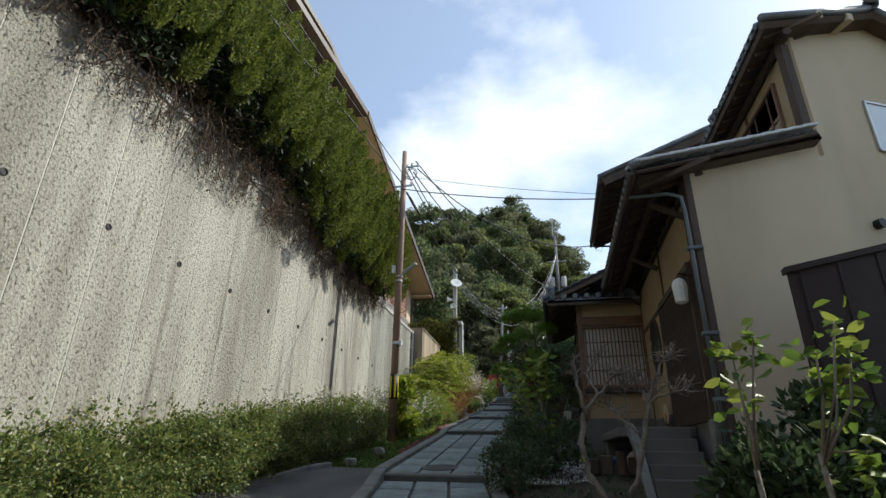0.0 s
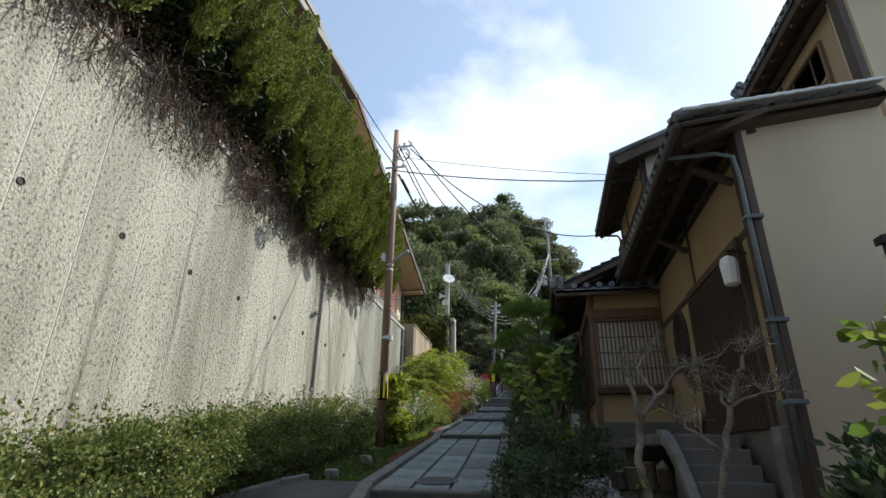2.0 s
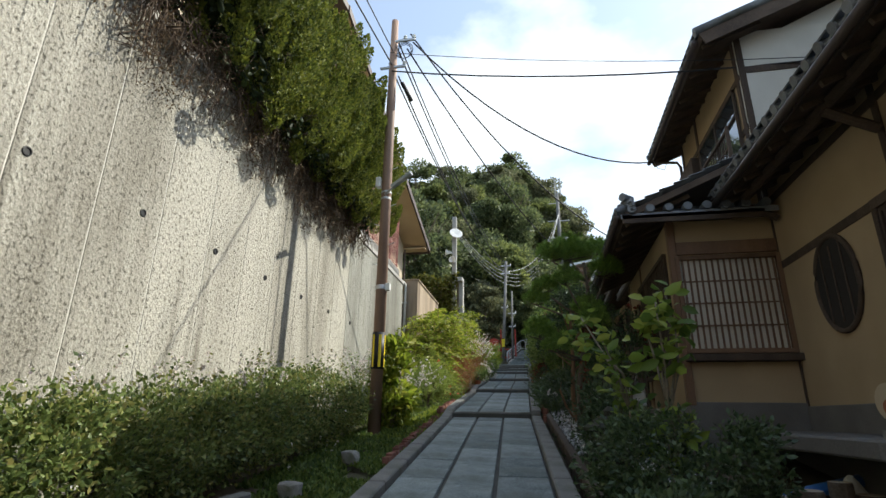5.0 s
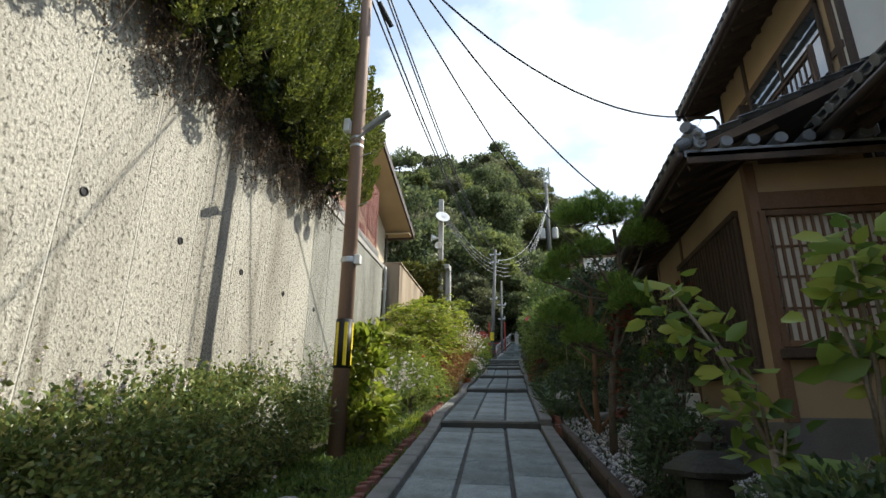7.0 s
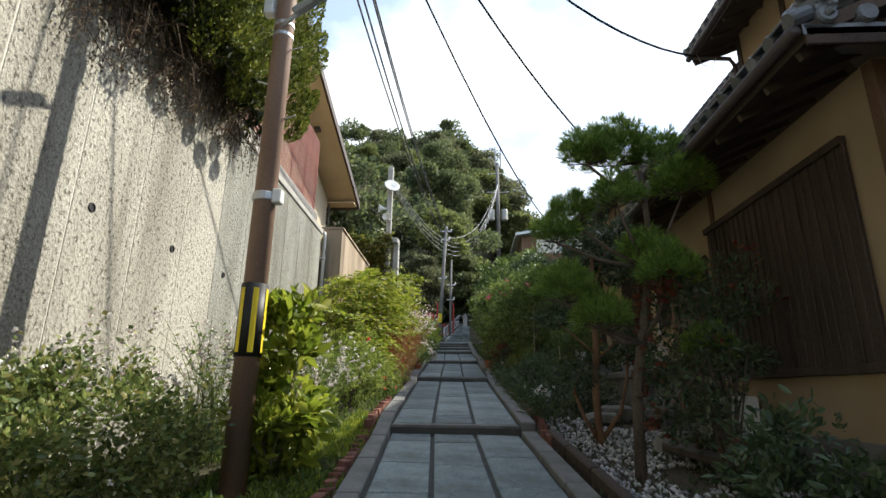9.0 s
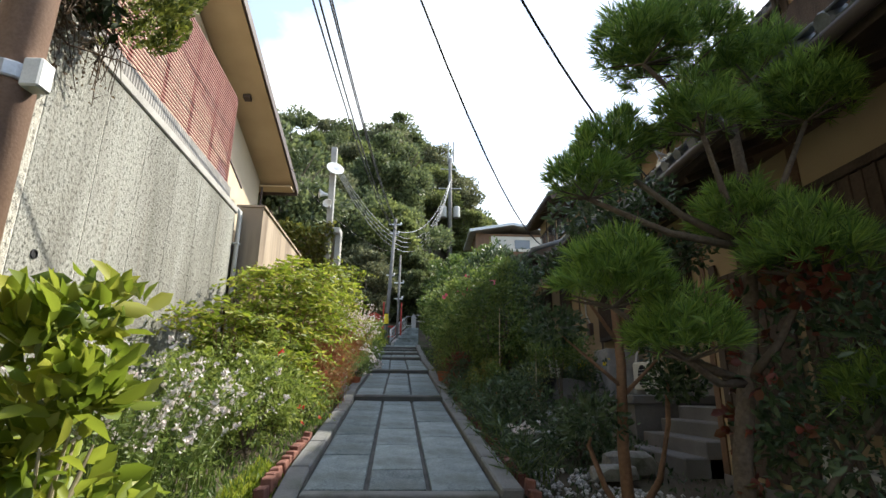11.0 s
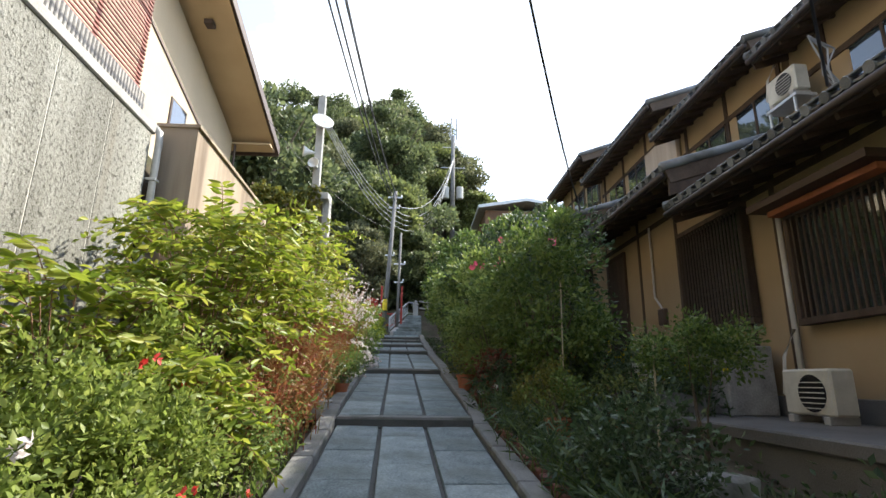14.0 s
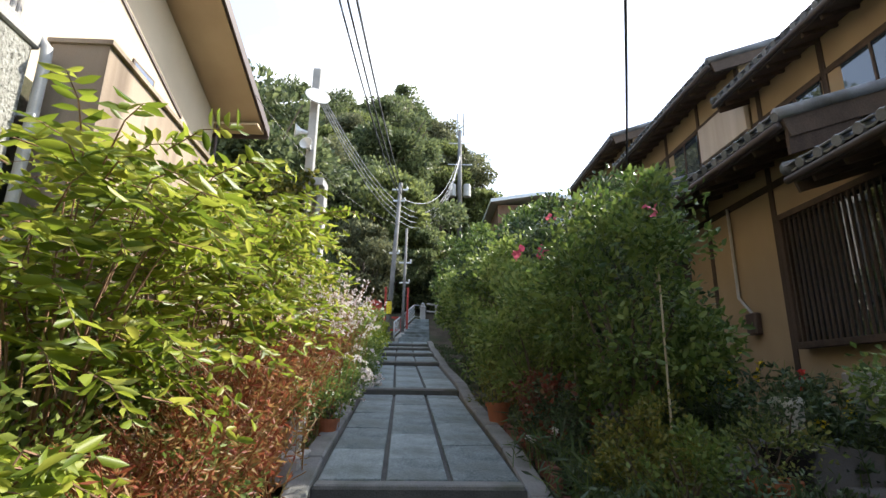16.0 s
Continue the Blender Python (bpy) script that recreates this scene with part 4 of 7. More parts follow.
for i in range(22):
    x = 1.57 + i * 0.124
    part("board", Build().box(x, -0.03 - 0.006 * (i % 2), 2.93, x + 0.12, 0.0, 4.80, 0.006), M["dark_wood"], wing, at=WW)
    part("batten", Build().box(x + 0.105, -0.05, 2.93, x + 0.135, -0.03, 4.80, 0.004), M["dark_wood"], wing, at=WW)
for y in (17.3, 17.85, 18.4):
    part("post", Build().box(18.7 - y - 0.06, -0.05, 2.3, 18.7 - y + 0.06, -0.02, 4.55, 0.005), M["dark_wood"], wing, at=WW)
for k in range(8):
    part("board", Build().box(0.32 + 0.13 * k, -0.03 - 0.005 * (k % 2), 2.35, 0.445 + 0.13 * k, 0.0, 4.4, 0.005), M["dark_wood"], wing, at=WW)
C30 = math.cos(radians(24))
tile_roof(wing, (-0.18, 19.1, 5.33), (0, -1, 0), 5.6, (C30, 0, math.sin(radians(24))), 2.9, verge=False)
# south hip slope, narrowing upwards
hb = Build()
hb.v = [(-0.18, 13.5, 5.33), (2.2, 13.5, 5.33), (2.2, 15.6, 6.27), (1.9, 15.6, 6.27), (-0.18, 13.5, 5.24), (2.2, 13.5, 5.24), (2.2, 15.6, 6.18), (1.9, 15.6, 6.18)]
hb.f = [(0, 1, 2, 3), (4, 5, 6, 7), (0, 1, 5, 4), (1, 2, 6, 5), (2, 3, 7, 6), (3, 0, 4, 7)]
part("roof_deck", hb, M["tile_field"], wing)
ecap = Build().lathe([(0.0, 0.0), (0.066, 0.0), (0.076, 0.02), (0.076, 0.3)], sides=12).mesh("eave_tile", M["tile"])
for i in range(8):
    part("eave_tile", ecap, None, wing, at=pose(0.0 + i * 0.29, 13.46, 5.40, -90, 0, 0))
ridge(wing, (0.0, 13.65, 5.47), (1.5, 15.15, 6.20), 0.08)
demon_tile(wing, pose(-0.05, 13.58, 5.38, 0, 0, -45), 0.95)
part("fascia", Build().box(-0.16, 13.5, 5.16, 2.0, 13.53, 5.30, 0.005), M["dark_wood"], wing)
gutter_run(wing, (-0.24, 13.5, 5.27), (-0.24, 19.1, 5.27), 0.05)

# ---- the upper storey behind the wing ----
upper = thing("upper_house", "old timber upper storey with railed window and tiled roof", "house", (0, 0, 0))
US = pose(2.4, 14.45, 0)
part("wall", Build().box(0.0, 0.15, 5.4, 5.5, 4.3, 9.3), M["plaster"], upper, at=US)
part("wall_south", Build().box(0.0, 0, 5.4, 5.5, 0.15, 9.4), M["white_plaster"], upper, at=US)
for x in (0.06, 1.9):
    part("post", Build().box(x - 0.06, -0.02, 5.4, x + 0.06, 0, 9.3, 0.005), M["dark_wood"], upper, at=US)
part("beam", Build().box(0, -0.016, 8.45, 5.5, 0, 8.6, 0.005), M["dark_wood"], upper, at=US)
UW = pose(2.4, 18.75, 0, 0, 0, -90)
for x in (0.06, 1.4, 4.2):
    part("post", Build().box(x - 0.06, -0.03, 5.4, x + 0.06, 0.0, 9.2, 0.005), M["dark_wood"], upper, at=UW)
for z in (8.38, 7.3):
    part("beam", Build().box(0, -0.025, z - 0.06, 4.3, 0.0, z + 0.06, 0.005), M["dark_wood"], upper, at=UW)
part("shutter_box", Build().box(0.2, -0.22, 6.7, 1.4, 0.0, 8.2, 0.01), M["dark_wood"], upper, at=UW)
rw = thing("window_4", "", "", None)
rw.parent, rw.matrix_basis = upper, UW @ Matrix.Translation((1.5, -0.05, 6.75))
part("window_frame", Build().box(0, -0.02, 0, 2.5, 0.03, 0.06, 0.004).box(0, -0.02, 1.5, 2.5, 0.03, 1.56, 0.004).box(0, -0.02, 0, 0.05, 0.03, 1.56, 0.004).box(1.22, -0.02, 0, 1.28, 0.03, 1.56, 0.004).box(2.45, -0.02, 0, 2.5, 0.03, 1.56, 0.004).box(0, -0.015, 1.0, 2.5, 0.025, 1.03, 0.003), M["dark_wood"], rw)
part("pane", Build().box(0.05, 0, 0.06, 1.22, 0.008, 1.5), M["glass"], rw)
part("pane", Build().box(1.28, 0, 0.06, 2.45, 0.008, 1.5), M["glass"], rw)
railing = thing("window_rail", "", "", None)
railing.parent, railing.matrix_basis = upper, UW @ Matrix.Translation((1.4, -0.32, 6.6))
part("rail", Build().box(0, -0.03, 0.72, 2.7, 0.03, 0.78, 0.005), M["dark_wood"], railing)
part("rail", Build().box(0, -0.03, 0.0, 2.7, 0.03, 0.06, 0.005), M["dark_wood"], railing)
part("rail", Build().box(0, -0.015, 0.4, 2.7, 0.015, 0.43, 0.004), M["dark_wood"], railing)
bal = Build().box(-0.012, -0.012, 0.06, 0.012, 0.012, 0.72).mesh("baluster", M["dark_wood"])
for i in range(19):
    part("baluster", bal, None, railing, at=Matrix.Translation((0.08 + i * 0.141, 0, 0)))
for x in (0.0, 2.7):
    part("rail_post", Build().box(x - 0.03, -0.03, -0.1, x + 0.03, 0.3, 0.0, 0.004).box(x - 0.03, -0.03, -0.1, x + 0.03, 0.03, 0.85, 0.004), M["dark_wood"], railing)
tile_roof(upper, (1.62, 19.0, 9.03), (0, -1, 0), 5.1, (math.cos(radians(22)), 0, math.sin(radians(22))), 3.6)
tile_roof(upper, (8.3, 13.9, 9.03), (0, 1, 0), 5.1, (-math.cos(radians(22)), 0, math.sin(radians(22))), 3.6)
gable = Build().prism([(2.4, 9.0), (7.6, 9.0), (4.96, 10.2)], "y", 14.5, 14.6)
part("gable", gable, M["white_plaster"], upper)
ridge(upper, (4.96, 13.85, 10.42), (4.96, 19.1, 10.42))
demon_tile(upper, pose(4.96, 13.8, 10.45), 1.2)
gutter_run(upper, (1.56, 14.0, 8.95), (1.56, 18.95, 8.9))
part("downpipe", Build().tube([(1.6, 18.8, 8.85), (2.25, 18.8, 8.8), (2.33, 18.8, 8.65), (2.33, 18.8, 6.4)], 0.04, None, 8), M["gutter"], upper, smooth=True)

# ---- the terrace of old houses farther up ----
far = thing("row_house", "old ochre row house with barred windows and tiled roofs", "house", (0, 0, 0))
FW = pose(2.3, 36.0, 0, 0, 0, -90)          # local x = 36 - y
wall_with_posts(far, FW, 11.0, 2.9, 7.45, "plaster", posts=(0.1, 2.6, 5.3, 7.4, 9.2), beams=(7.0,))
wall_with_posts(far, FW @ Matrix.Translation((11.0, 0, 0)), 6.2, 2.9, 6.72, "plaster", posts=(0.3, 1.1, 3.6, 5.5), beams=(6.5,))
part("plinth", Build().box(0, -0.04, 1.5, 16.6, 0.14, 3.4, 0.01), M["plinth"], far, at=FW)
part("body", Build().box(2.46, 18.76, 1.5, 9.0, 42.0, 6.75), M["plaster"], far)


def barred(parent, y1, w, z0, h, bars, label):
    wdw = thing("window_5", "", "", None)
    wdw.parent, wdw.matrix_basis = parent, FW @ Matrix.Translation((36 - y1, -0.02, z0))
    wdw["label"] = label
    fr = Build().box(-0.07, -0.14, -0.09, w + 0.07, 0.0, 0.0, 0.006).box(-0.07, -0.14, h, w + 0.07, 0.0, h + 0.09, 0.006)
    fr.box(-0.07, -0.14, 0, 0, 0, h, 0.006).box(w, -0.14, 0, w + 0.07, 0, h, 0.006)
    part("window_frame", fr, M["dark_wood"], wdw)
    part("pane", Build().box(0, -0.01, 0, w, 0.0, h), M["glass"], wdw)
    me = Build().box(-0.016, -0.12, 0, 0.016, -0.095, h, 0.003).mesh("bar", M["dark_wood"])
    for i in range(bars):
        part("bar", me, None, wdw, at=Matrix.Translation(((i + 0.5) * w / bars, 0, 0)))
    return wdw


barred(far, 23.5, 1.6, 4.42, 1.4, 15, "dark barred window under a small hood")
barred(far, 26.5, 1.95, 4.55, 1.8, 20, "tall dark barred window")
barred(far, 33.2, 1.3, 5.3, 1.6, 12, "dark barred window")
part("window_hood", Build().prism([(21.7, 5.95), (21.7, 6.05), (23.75, 6.05), (23.75, 5.95)], "x", 1.75, 2.29), M["brown_metal"], far)
part("hood_board", Build().box(1.95, 21.8, 5.86, 2.27, 23.6, 5.94, 0.005), M["terracotta"], far)
edoor = thing("door_2", "", "", None)
edoor.parent, edoor.matrix_basis = far, FW @ Matrix.Translation((5.5, -0.05, 4.2))
part("door_leaf", Build().box(0, 0, 0, 1.0, 0.05, 2.5, 0.006), M["dark_wood"], edoor)
part("door_frame", Build().box(-0.1, -0.02, 0, 0, 0.05, 2.6, 0.006).box(1.0, -0.02, 0, 1.1, 0.05, 2.6, 0.006).box(-0.1, -0.02, 2.5, 1.1, 0.05, 2.62, 0.006), M["dark_wood"], edoor)
part("meter_box", Build().box(8.3, -0.12, 4.75, 8.55, 0, 5.1, 0.02), M["brown_metal"], far, at=FW)
part("electric_pipe", Build().tube([(8.1, -0.05, 7.0), (8.1, -0.05, 5.4), (8.4, -0.05, 5.1)], 0.025, None, 8), M["pale_pipe"], far, at=FW)
part("downpipe", Build().tube([(12.25, -0.08, 5.95), (12.25, -0.08, 3.0)], 0.04, None, 10), M["pale_pipe"], far, at=FW, smooth=True)
for y0, y1, z in ((25.0, 18.95, 6.42), (30.2, 25.0, 7.15), (36.0, 30.2, 7.95)):
    tile_roof(far, (1.25, y0, z), (0, -1, 0), y0 - y1, (math.cos(radians(18)), 0, math.sin(radians(18))), 3.0)
    gutter_run(far, (1.19, y1, z - 0.08), (1.19, y0, z - 0.08), 0.05)
for y0, y1, z in ((25.4, 18.85, 9.75), (29.6, 25.4, 10.15), (35.6, 29.6, 11.2), (41.0, 35.6, 12.35)):
    part("upper_wall", Build().box(4.2, y1 + 0.2, z - 3.6, 9.0, y0, z + 0.25), M["plaster"], far)
    tile_roof(far, (3.4, y0, z), (0, -1, 0), y0 - y1, (math.cos(radians(20)), 0, math.sin(radians(20))), 3.2)
    gutter_run(far, (3.34, y1, z - 0.08), (3.34, y0, z - 0.08), 0.05)
    for k in np.arange(y1 + 0.3, y0, 1.8):
        part("post", Build().box(4.165, k - 0.06, z - 2.4, 4.2, k + 0.06, z + 0.2, 0.005), M["dark_wood"], far)
    part("beam", Build().box(4.17, y1 + 0.2, z - 0.62, 4.2, y0, z - 0.5, 0.005), M["dark_wood"], far)
    part("upper_panel", Build().box(4.18, y1 + 0.2, z - 2.4, 4.2 - 0.003, y0, z - 1.85), M["white_plaster"], far)
    wy = y1 + 0.45
    while wy < y0 - 1.4:
        part("upper_window", Build().box(4.15, wy, z - 1.72, 4.19, wy + 1.25, z - 0.66, 0.005), M["glass"], far, "dark sliding window pane")
        part("window_frame", Build().box(4.13, wy - 0.05, z - 1.79, 4.18, wy + 1.3, z - 1.72, 0.005).box(4.13, wy + 0.6, z - 1.72, 4.16, wy + 0.65, z - 0.66, 0.004).box(4.13, wy - 0.05, z - 0.66, 4.18, wy + 1.3, z - 0.6, 0.005), M["dark_wood"], far)
        wy += 1.75
part("shutter", Build().box(4.04, 29.6, 9.55, 4.15, 31.5, 10.5, 0.01), M["old_board"], far, "bleached plywood shutter")
part("pent_gable", Build().prism([(1.3, 6.7), (4.1, 7.6), (4.1, 8.0), (1.3, 7.1)], "y", 25.0, 25.05), M["dark_wood"], far)

# ---- the house above the retaining wall ----
hl = thing("hill_house", "cream rendered house with wide brown eaves above the wall", "house", (0, 0, 0))
part("wall", Build().prism([(12.0, 6.8), (35.4, 6.8), (35.4, 12.5), (21.0, 17.6), (12.0, 17.3)], "x", -16.0, -10.3), M["cream"], hl)
slope = Vector((0, 36.2 - 20.9, 12.35 - 17.75)).normalized()
rb = Build()
rb.prism([(36.25, 12.40), (36.35, 12.62), (20.9, 18.05), (20.9, 17.80)], "x", -17.0, -8.78)
part("roof", rb, M["brown_metal"], hl)
sb = Build()
sb.prism([(36.1, 12.35), (36.1, 12.40), (20.9, 17.78), (20.9, 17.72)], "x", -10.4, -8.84)
part("soffit", sb, M["soffit"], hl)
part("end_soffit", Build().prism([(36.1, 12.28), (35.4, 12.28), (35.4, 12.36), (36.1, 12.36)], "x", -16.5, -8.86), M["soffit"], hl)
part("fascia", Build().prism([(36.32, 12.26), (36.32, 12.62), (20.9, 18.06), (20.9, 17.7)], "x", -8.78, -8.73), M["brown_metal"], hl)
part("end_fascia", Build().box(-16.5, 36.26, 12.2, -8.74, 36.32, 12.5, 0.01), M["brown_metal"], hl)
part("roof", Build().prism([(21.2, 17.8), (21.2, 18.1), (12.4, 17.7), (12.4, 17.4)], "x", -17.0, -8.78), M["brown_metal"], hl)
part("attic", Build().prism([(13.5, 16.5), (18.9, 16.5), (18.9, 18.1), (17.0, 18.75), (13.5, 18.75)], "x", -16.0, -9.6), M["cream"], hl)
part("attic_roof", Build().prism([(13.0, 18.72), (13.0, 18.95), (17.1, 19.1), (20.0, 18.08), (19.9, 17.88), (17.0, 18.86)], "x", -16.5, -9.2), M["brown_metal"], hl)
part("attic_vent", Build().box(-9.61, 17.2, 17.9, -9.585, 17.5, 18.1, 0.005), M["brown_metal"], hl)
part("soffit_vent", Build().box(-9.75, 30.7, 14.05, -9.5, 31.0, 14.2), M["brown_metal"], hl)
part("corner_pipe", Build().tube([(-10.2, 35.48, 12.3), (-10.2, 35.48, 7.0)], 0.05, None, 8), M["brown_metal"], hl)
part("window_frame", Build().box(-10.35, 30.6, 9.6, -10.26, 31.6, 11.45, 0.01), M["brown_metal"], hl)
part("pane", Build().box(-10.26, 30.67, 9.67, -10.255, 31.53, 11.38), M["glass"], hl)
part("trim", Build().prism([(25.0, 14.2), (33.2, 11.35), (33.2, 11.25), (25.0, 14.1)], "x", -10.3, -10.26), M["brown_metal"], hl)


# ---- poles, wires and what hangs on them ----
def sag(a, b, drop, n=14):
    a, b = Vector(a), Vector(b)
    return [a.lerp(b, i / n) - Vector((0, 0, drop * 4 * (i / n) * (1 - i / n))) for i in range(n + 1)]


def cable(a, b, drop, r=0.012, grey=False, label="black overhead cable between the poles"):
    c = thing("overhead_cable", label, "cable", a, "overhead cables")
    part("cable", Build().tube([p - Vector(a) for p in sag(a, b, drop)], r, None, 5), M["wire_grey" if grey else "wire"], c, smooth=True)


PX, PY = -4.85, 15.2
pole = thing("utility_pole", "tall brown steel utility pole with a street lamp arm", "utility pole", (PX, PY, 1.75))
part("shaft", Build().tube([(0, 0, -0.3), (0, 0, 7.2), (0, 0, 9.8)], 0.125, 0.085, 16), M["pole_rust"], pole, smooth=True)
guard = part("guard", Build().lathe([(0.134, 1.22), (0.134, 1.95)], sides=16), M["black"], pole, "black and yellow striped guard sleeve", smooth=True)
for i in range(6):
    a = 2 * math.pi * i / 6
    st = Build()
    arc = [(0.137 * math.cos(a + s), 0.137 * math.sin(a + s)) for s in (-0.2, -0.07, 0.07, 0.2)]
    st.add([(x, y, z) for x, y in arc for z in (1.26, 1.90)], [(2 * k, 2 * k + 2, 2 * k + 3, 2 * k + 1) for k in range(3)])
    part("stripe", st, M["yellow"], guard, "yellow reflective stripe")
part("band", Build().lathe([(0.13, 2.85), (0.135, 2.86), (0.135, 2.93), (0.13, 2.94)], sides=16), M["galv"], pole)
part("clip", Build().box(0.1, -0.08, 2.82, 0.2, 0.02, 2.98, 0.01), M["white_plastic"], pole)
part("lamp_arm", Build().tube([(0.0, -0.1, 5.0), (0.14, -0.14, 5.08), (0.3, -0.16, 5.24)], 0.025, None, 8), M["galv"], pole, smooth=True)
part("lamp_head", Build().box(0, -0.06, -0.045, 0.55, 0.06, 0.045, 0.02), M["galv"], pole, "slim grey street lamp head", at=pose(0.16, -0.15, 5.14, 0, -30, -8))
part("box", Build().box(-0.24, -0.1, 5.2, -0.12, 0.02, 5.45, 0.015), M["white_plastic"], pole)
for z in (4.9, 5.05):
    part("strap", Build().lathe([(0.112, z), (0.118, z + 0.005), (0.118, z + 0.045), (0.112, z + 0.05)], sides=16), M["galv"], pole)
for k in range(6):
    s = 1 if k % 2 else -1
    part("step_bolt", Build().tube([(s * 0.1, 0, 3.4 + k * 0.45), (s * 0.24, 0.0, 3.44 + k * 0.45)], 0.009, None, 6), M["galv"], pole)
part("crossarm", Build().box(-0.05, -0.08, 9.1, 0.55, -0.03, 9.16, 0.005), M["galv"], pole)
part("crossarm", Build().box(-0.3, -0.08, 8.35, 0.35, -0.03, 8.41, 0.005), M["galv"], pole)
for x, z in ((0.3, 9.16), (0.52, 9.16), (0.3, 8.41)):
    part("insulator", Build().lathe([(0.02, 0), (0.05, 0.02), (0.03, 0.05), (0.05, 0.08), (0.02, 0.12)], (x, -0.055, z), 10), M["white"], pole, "white porcelain insulator")
part("splice", Build().tube([(0.25, 0, 7.95), (0.45, 0.2, 7.55)], 0.05, None, 8), M["black"], pole)
for k in range(3):
    ringp = [(0.28 + (0.16 + 0.03 * k) * math.cos(t), -0.02 * k, 8.85 + (0.2 + 0.02 * k) * math.sin(t)) for t in np.linspace(0, 6.28, 15)]
    part("wire_loop", Build().tube(ringp, 0.009, None, 5, False), M["wire"], pole)
TOP = (PX + 0.05, PY, 11.2)
for k, (dz, dx) in enumerate(((0, 0.0), (-0.5, 0.1), (-0.9, -0.1), (-1.3, 0.15))):
    cable((PX + dx, PY, 11.2 + dz), (-4.3 + dx, 43.6, 13.4 + 0.5 * dz), 0.9 + 0.1 * k, 0.02)
cable((-4.34, 15.1, 10.76), (1.62, 18.76, 8.85), 0.96, 0.02)
cable((-4.47, 15.3, 11.2), (2.13, 22.41, 7.25), 1.1, 0.02)
cable((-4.53, 15.26, 10.73), (3.04, 34.23, 9.25), 1.87, 0.02)
cable((-4.84, 15.1, 9.99), (9.96, 13.86, 8.77), 0.76, 0.018)
cable((-4.91, 15.09, 10.53), (9.8, 13.13, 7.53), 0.51, 0.008)
cable((PX, PY, 10.2), (-5.3, -8.0, 8.6), 0.25, 0.018)
cable((PX, PY, 10.6), (-5.1, -8.0, 9.5), 0.25, 0.014)
drop_in = thing("service_clamp", "white porcelain clamp holding the service wire at the eave", "insulator", (1.62, 18.75, 8.92))
part("clamp", Build().lathe([(0.02, 0), (0.05, 0.03), (0.05, 0.1), (0.02, 0.13)], (0, 0, 0), 10), M["white"], drop_in)
part("wire_loop", Build().tube([(0.0, 0, 0), (0.1, 0.02, -0.25), (0.28, 0.03, -0.32), (0.36, 0.0, -0.12)], 0.008, None, 5), M["wire_grey"], drop_in)
drop2 = thing("service_clamp", "tangle of grey service wires at the upper wall", "cable", (2.3, 22.75, 8.25))
rngc = np.random.default_rng(8)
for k in range(4):
    part("wire_loop", Build().tube([(0, 0, 0), (0.1 + 0.1 * k, 0.05, -0.15), (0.25, 0.15 * rngc.random(), -0.5), (0.4 + 0.1 * k, 0.1, -0.9)], 0.014, None, 5), M["wire_grey"], drop2)

# loudspeaker mast beyond the tan wall
mast = thing("speaker_mast", "pale square mast with loudspeakers and a round dish", "mast", (-6.8, 34.6, 9.9))
part("shaft", Build().box(-0.13, -0.13, -3.5, 0.13, 0.13, 4.05, 0.02), M["pole_concrete"], mast)
part("dish", Build().lathe([(0.03, -0.12), (0.2, -0.06), (0.36, 0.02), (0.40, 0.08), (0.38, 0.085), (0.1, 0.0)], sides=24), M["white"], mast, "round white horn dish", smooth=True, at=pose(0.12, -0.28, 2.85, 62, 0, 25))
horn = [(0.05, 0), (0.07, 0.12), (0.11, 0.24), (0.2, 0.38), (0.21, 0.40), (0.18, 0.38), (0.03, 0.1)]
part("horn", Build().lathe(horn, sides=16), M["white_plastic"], mast, "grey horn loudspeaker", smooth=True, at=pose(-0.13, -0.1, 1.7, 0, -90, 20))
part("horn", Build().lathe(horn, sides=16), M["white_plastic"], mast, "grey horn loudspeaker", smooth=True, at=pose(-0.0, -0.1, 1.1, 80, 0, -10))
part("box", Build().box(0.15, -0.2, -0.1, 0.5, 0.1, 0.15, 0.02), M["pole_concrete"], mast)
for k in range(4):
    cable((-6.75, 34.6, 13.3 - 0.12 * k), (0.9, 74.5, 29.6 - 0.1 * k), 5.6 + 0.25 * k, 0.02, True, "pale grey cable bundle sagging between mast and far pole")


def slim_pole(base, top, r, label, bands=()):
    b = Vector(base)
    p = thing("utility_pole", label, "utility pole", b)
    part("shaft", Build().tube([(0, 0, -0.5), Vector(top) - b], r, r * 0.75, 12), M["old_pole"], p, smooth=True)
    for z, w in bands:
        at_ = (Vector(top) - b) * (z / (top[2] - base[2]))
        part("crossarm", Build().box(at_.x - w, at_.y - 0.04, at_.z, at_.x + w, at_.y + 0.04, at_.z + 0.08, 0.005), M["galv"], p)
        part("insulator", Build().lathe([(0.02, 0), (0.06, 0.03), (0.02, 0.14)], (at_.x + w * 0.9, at_.y, at_.z + 0.08), 8), M["white"], p)
    return p


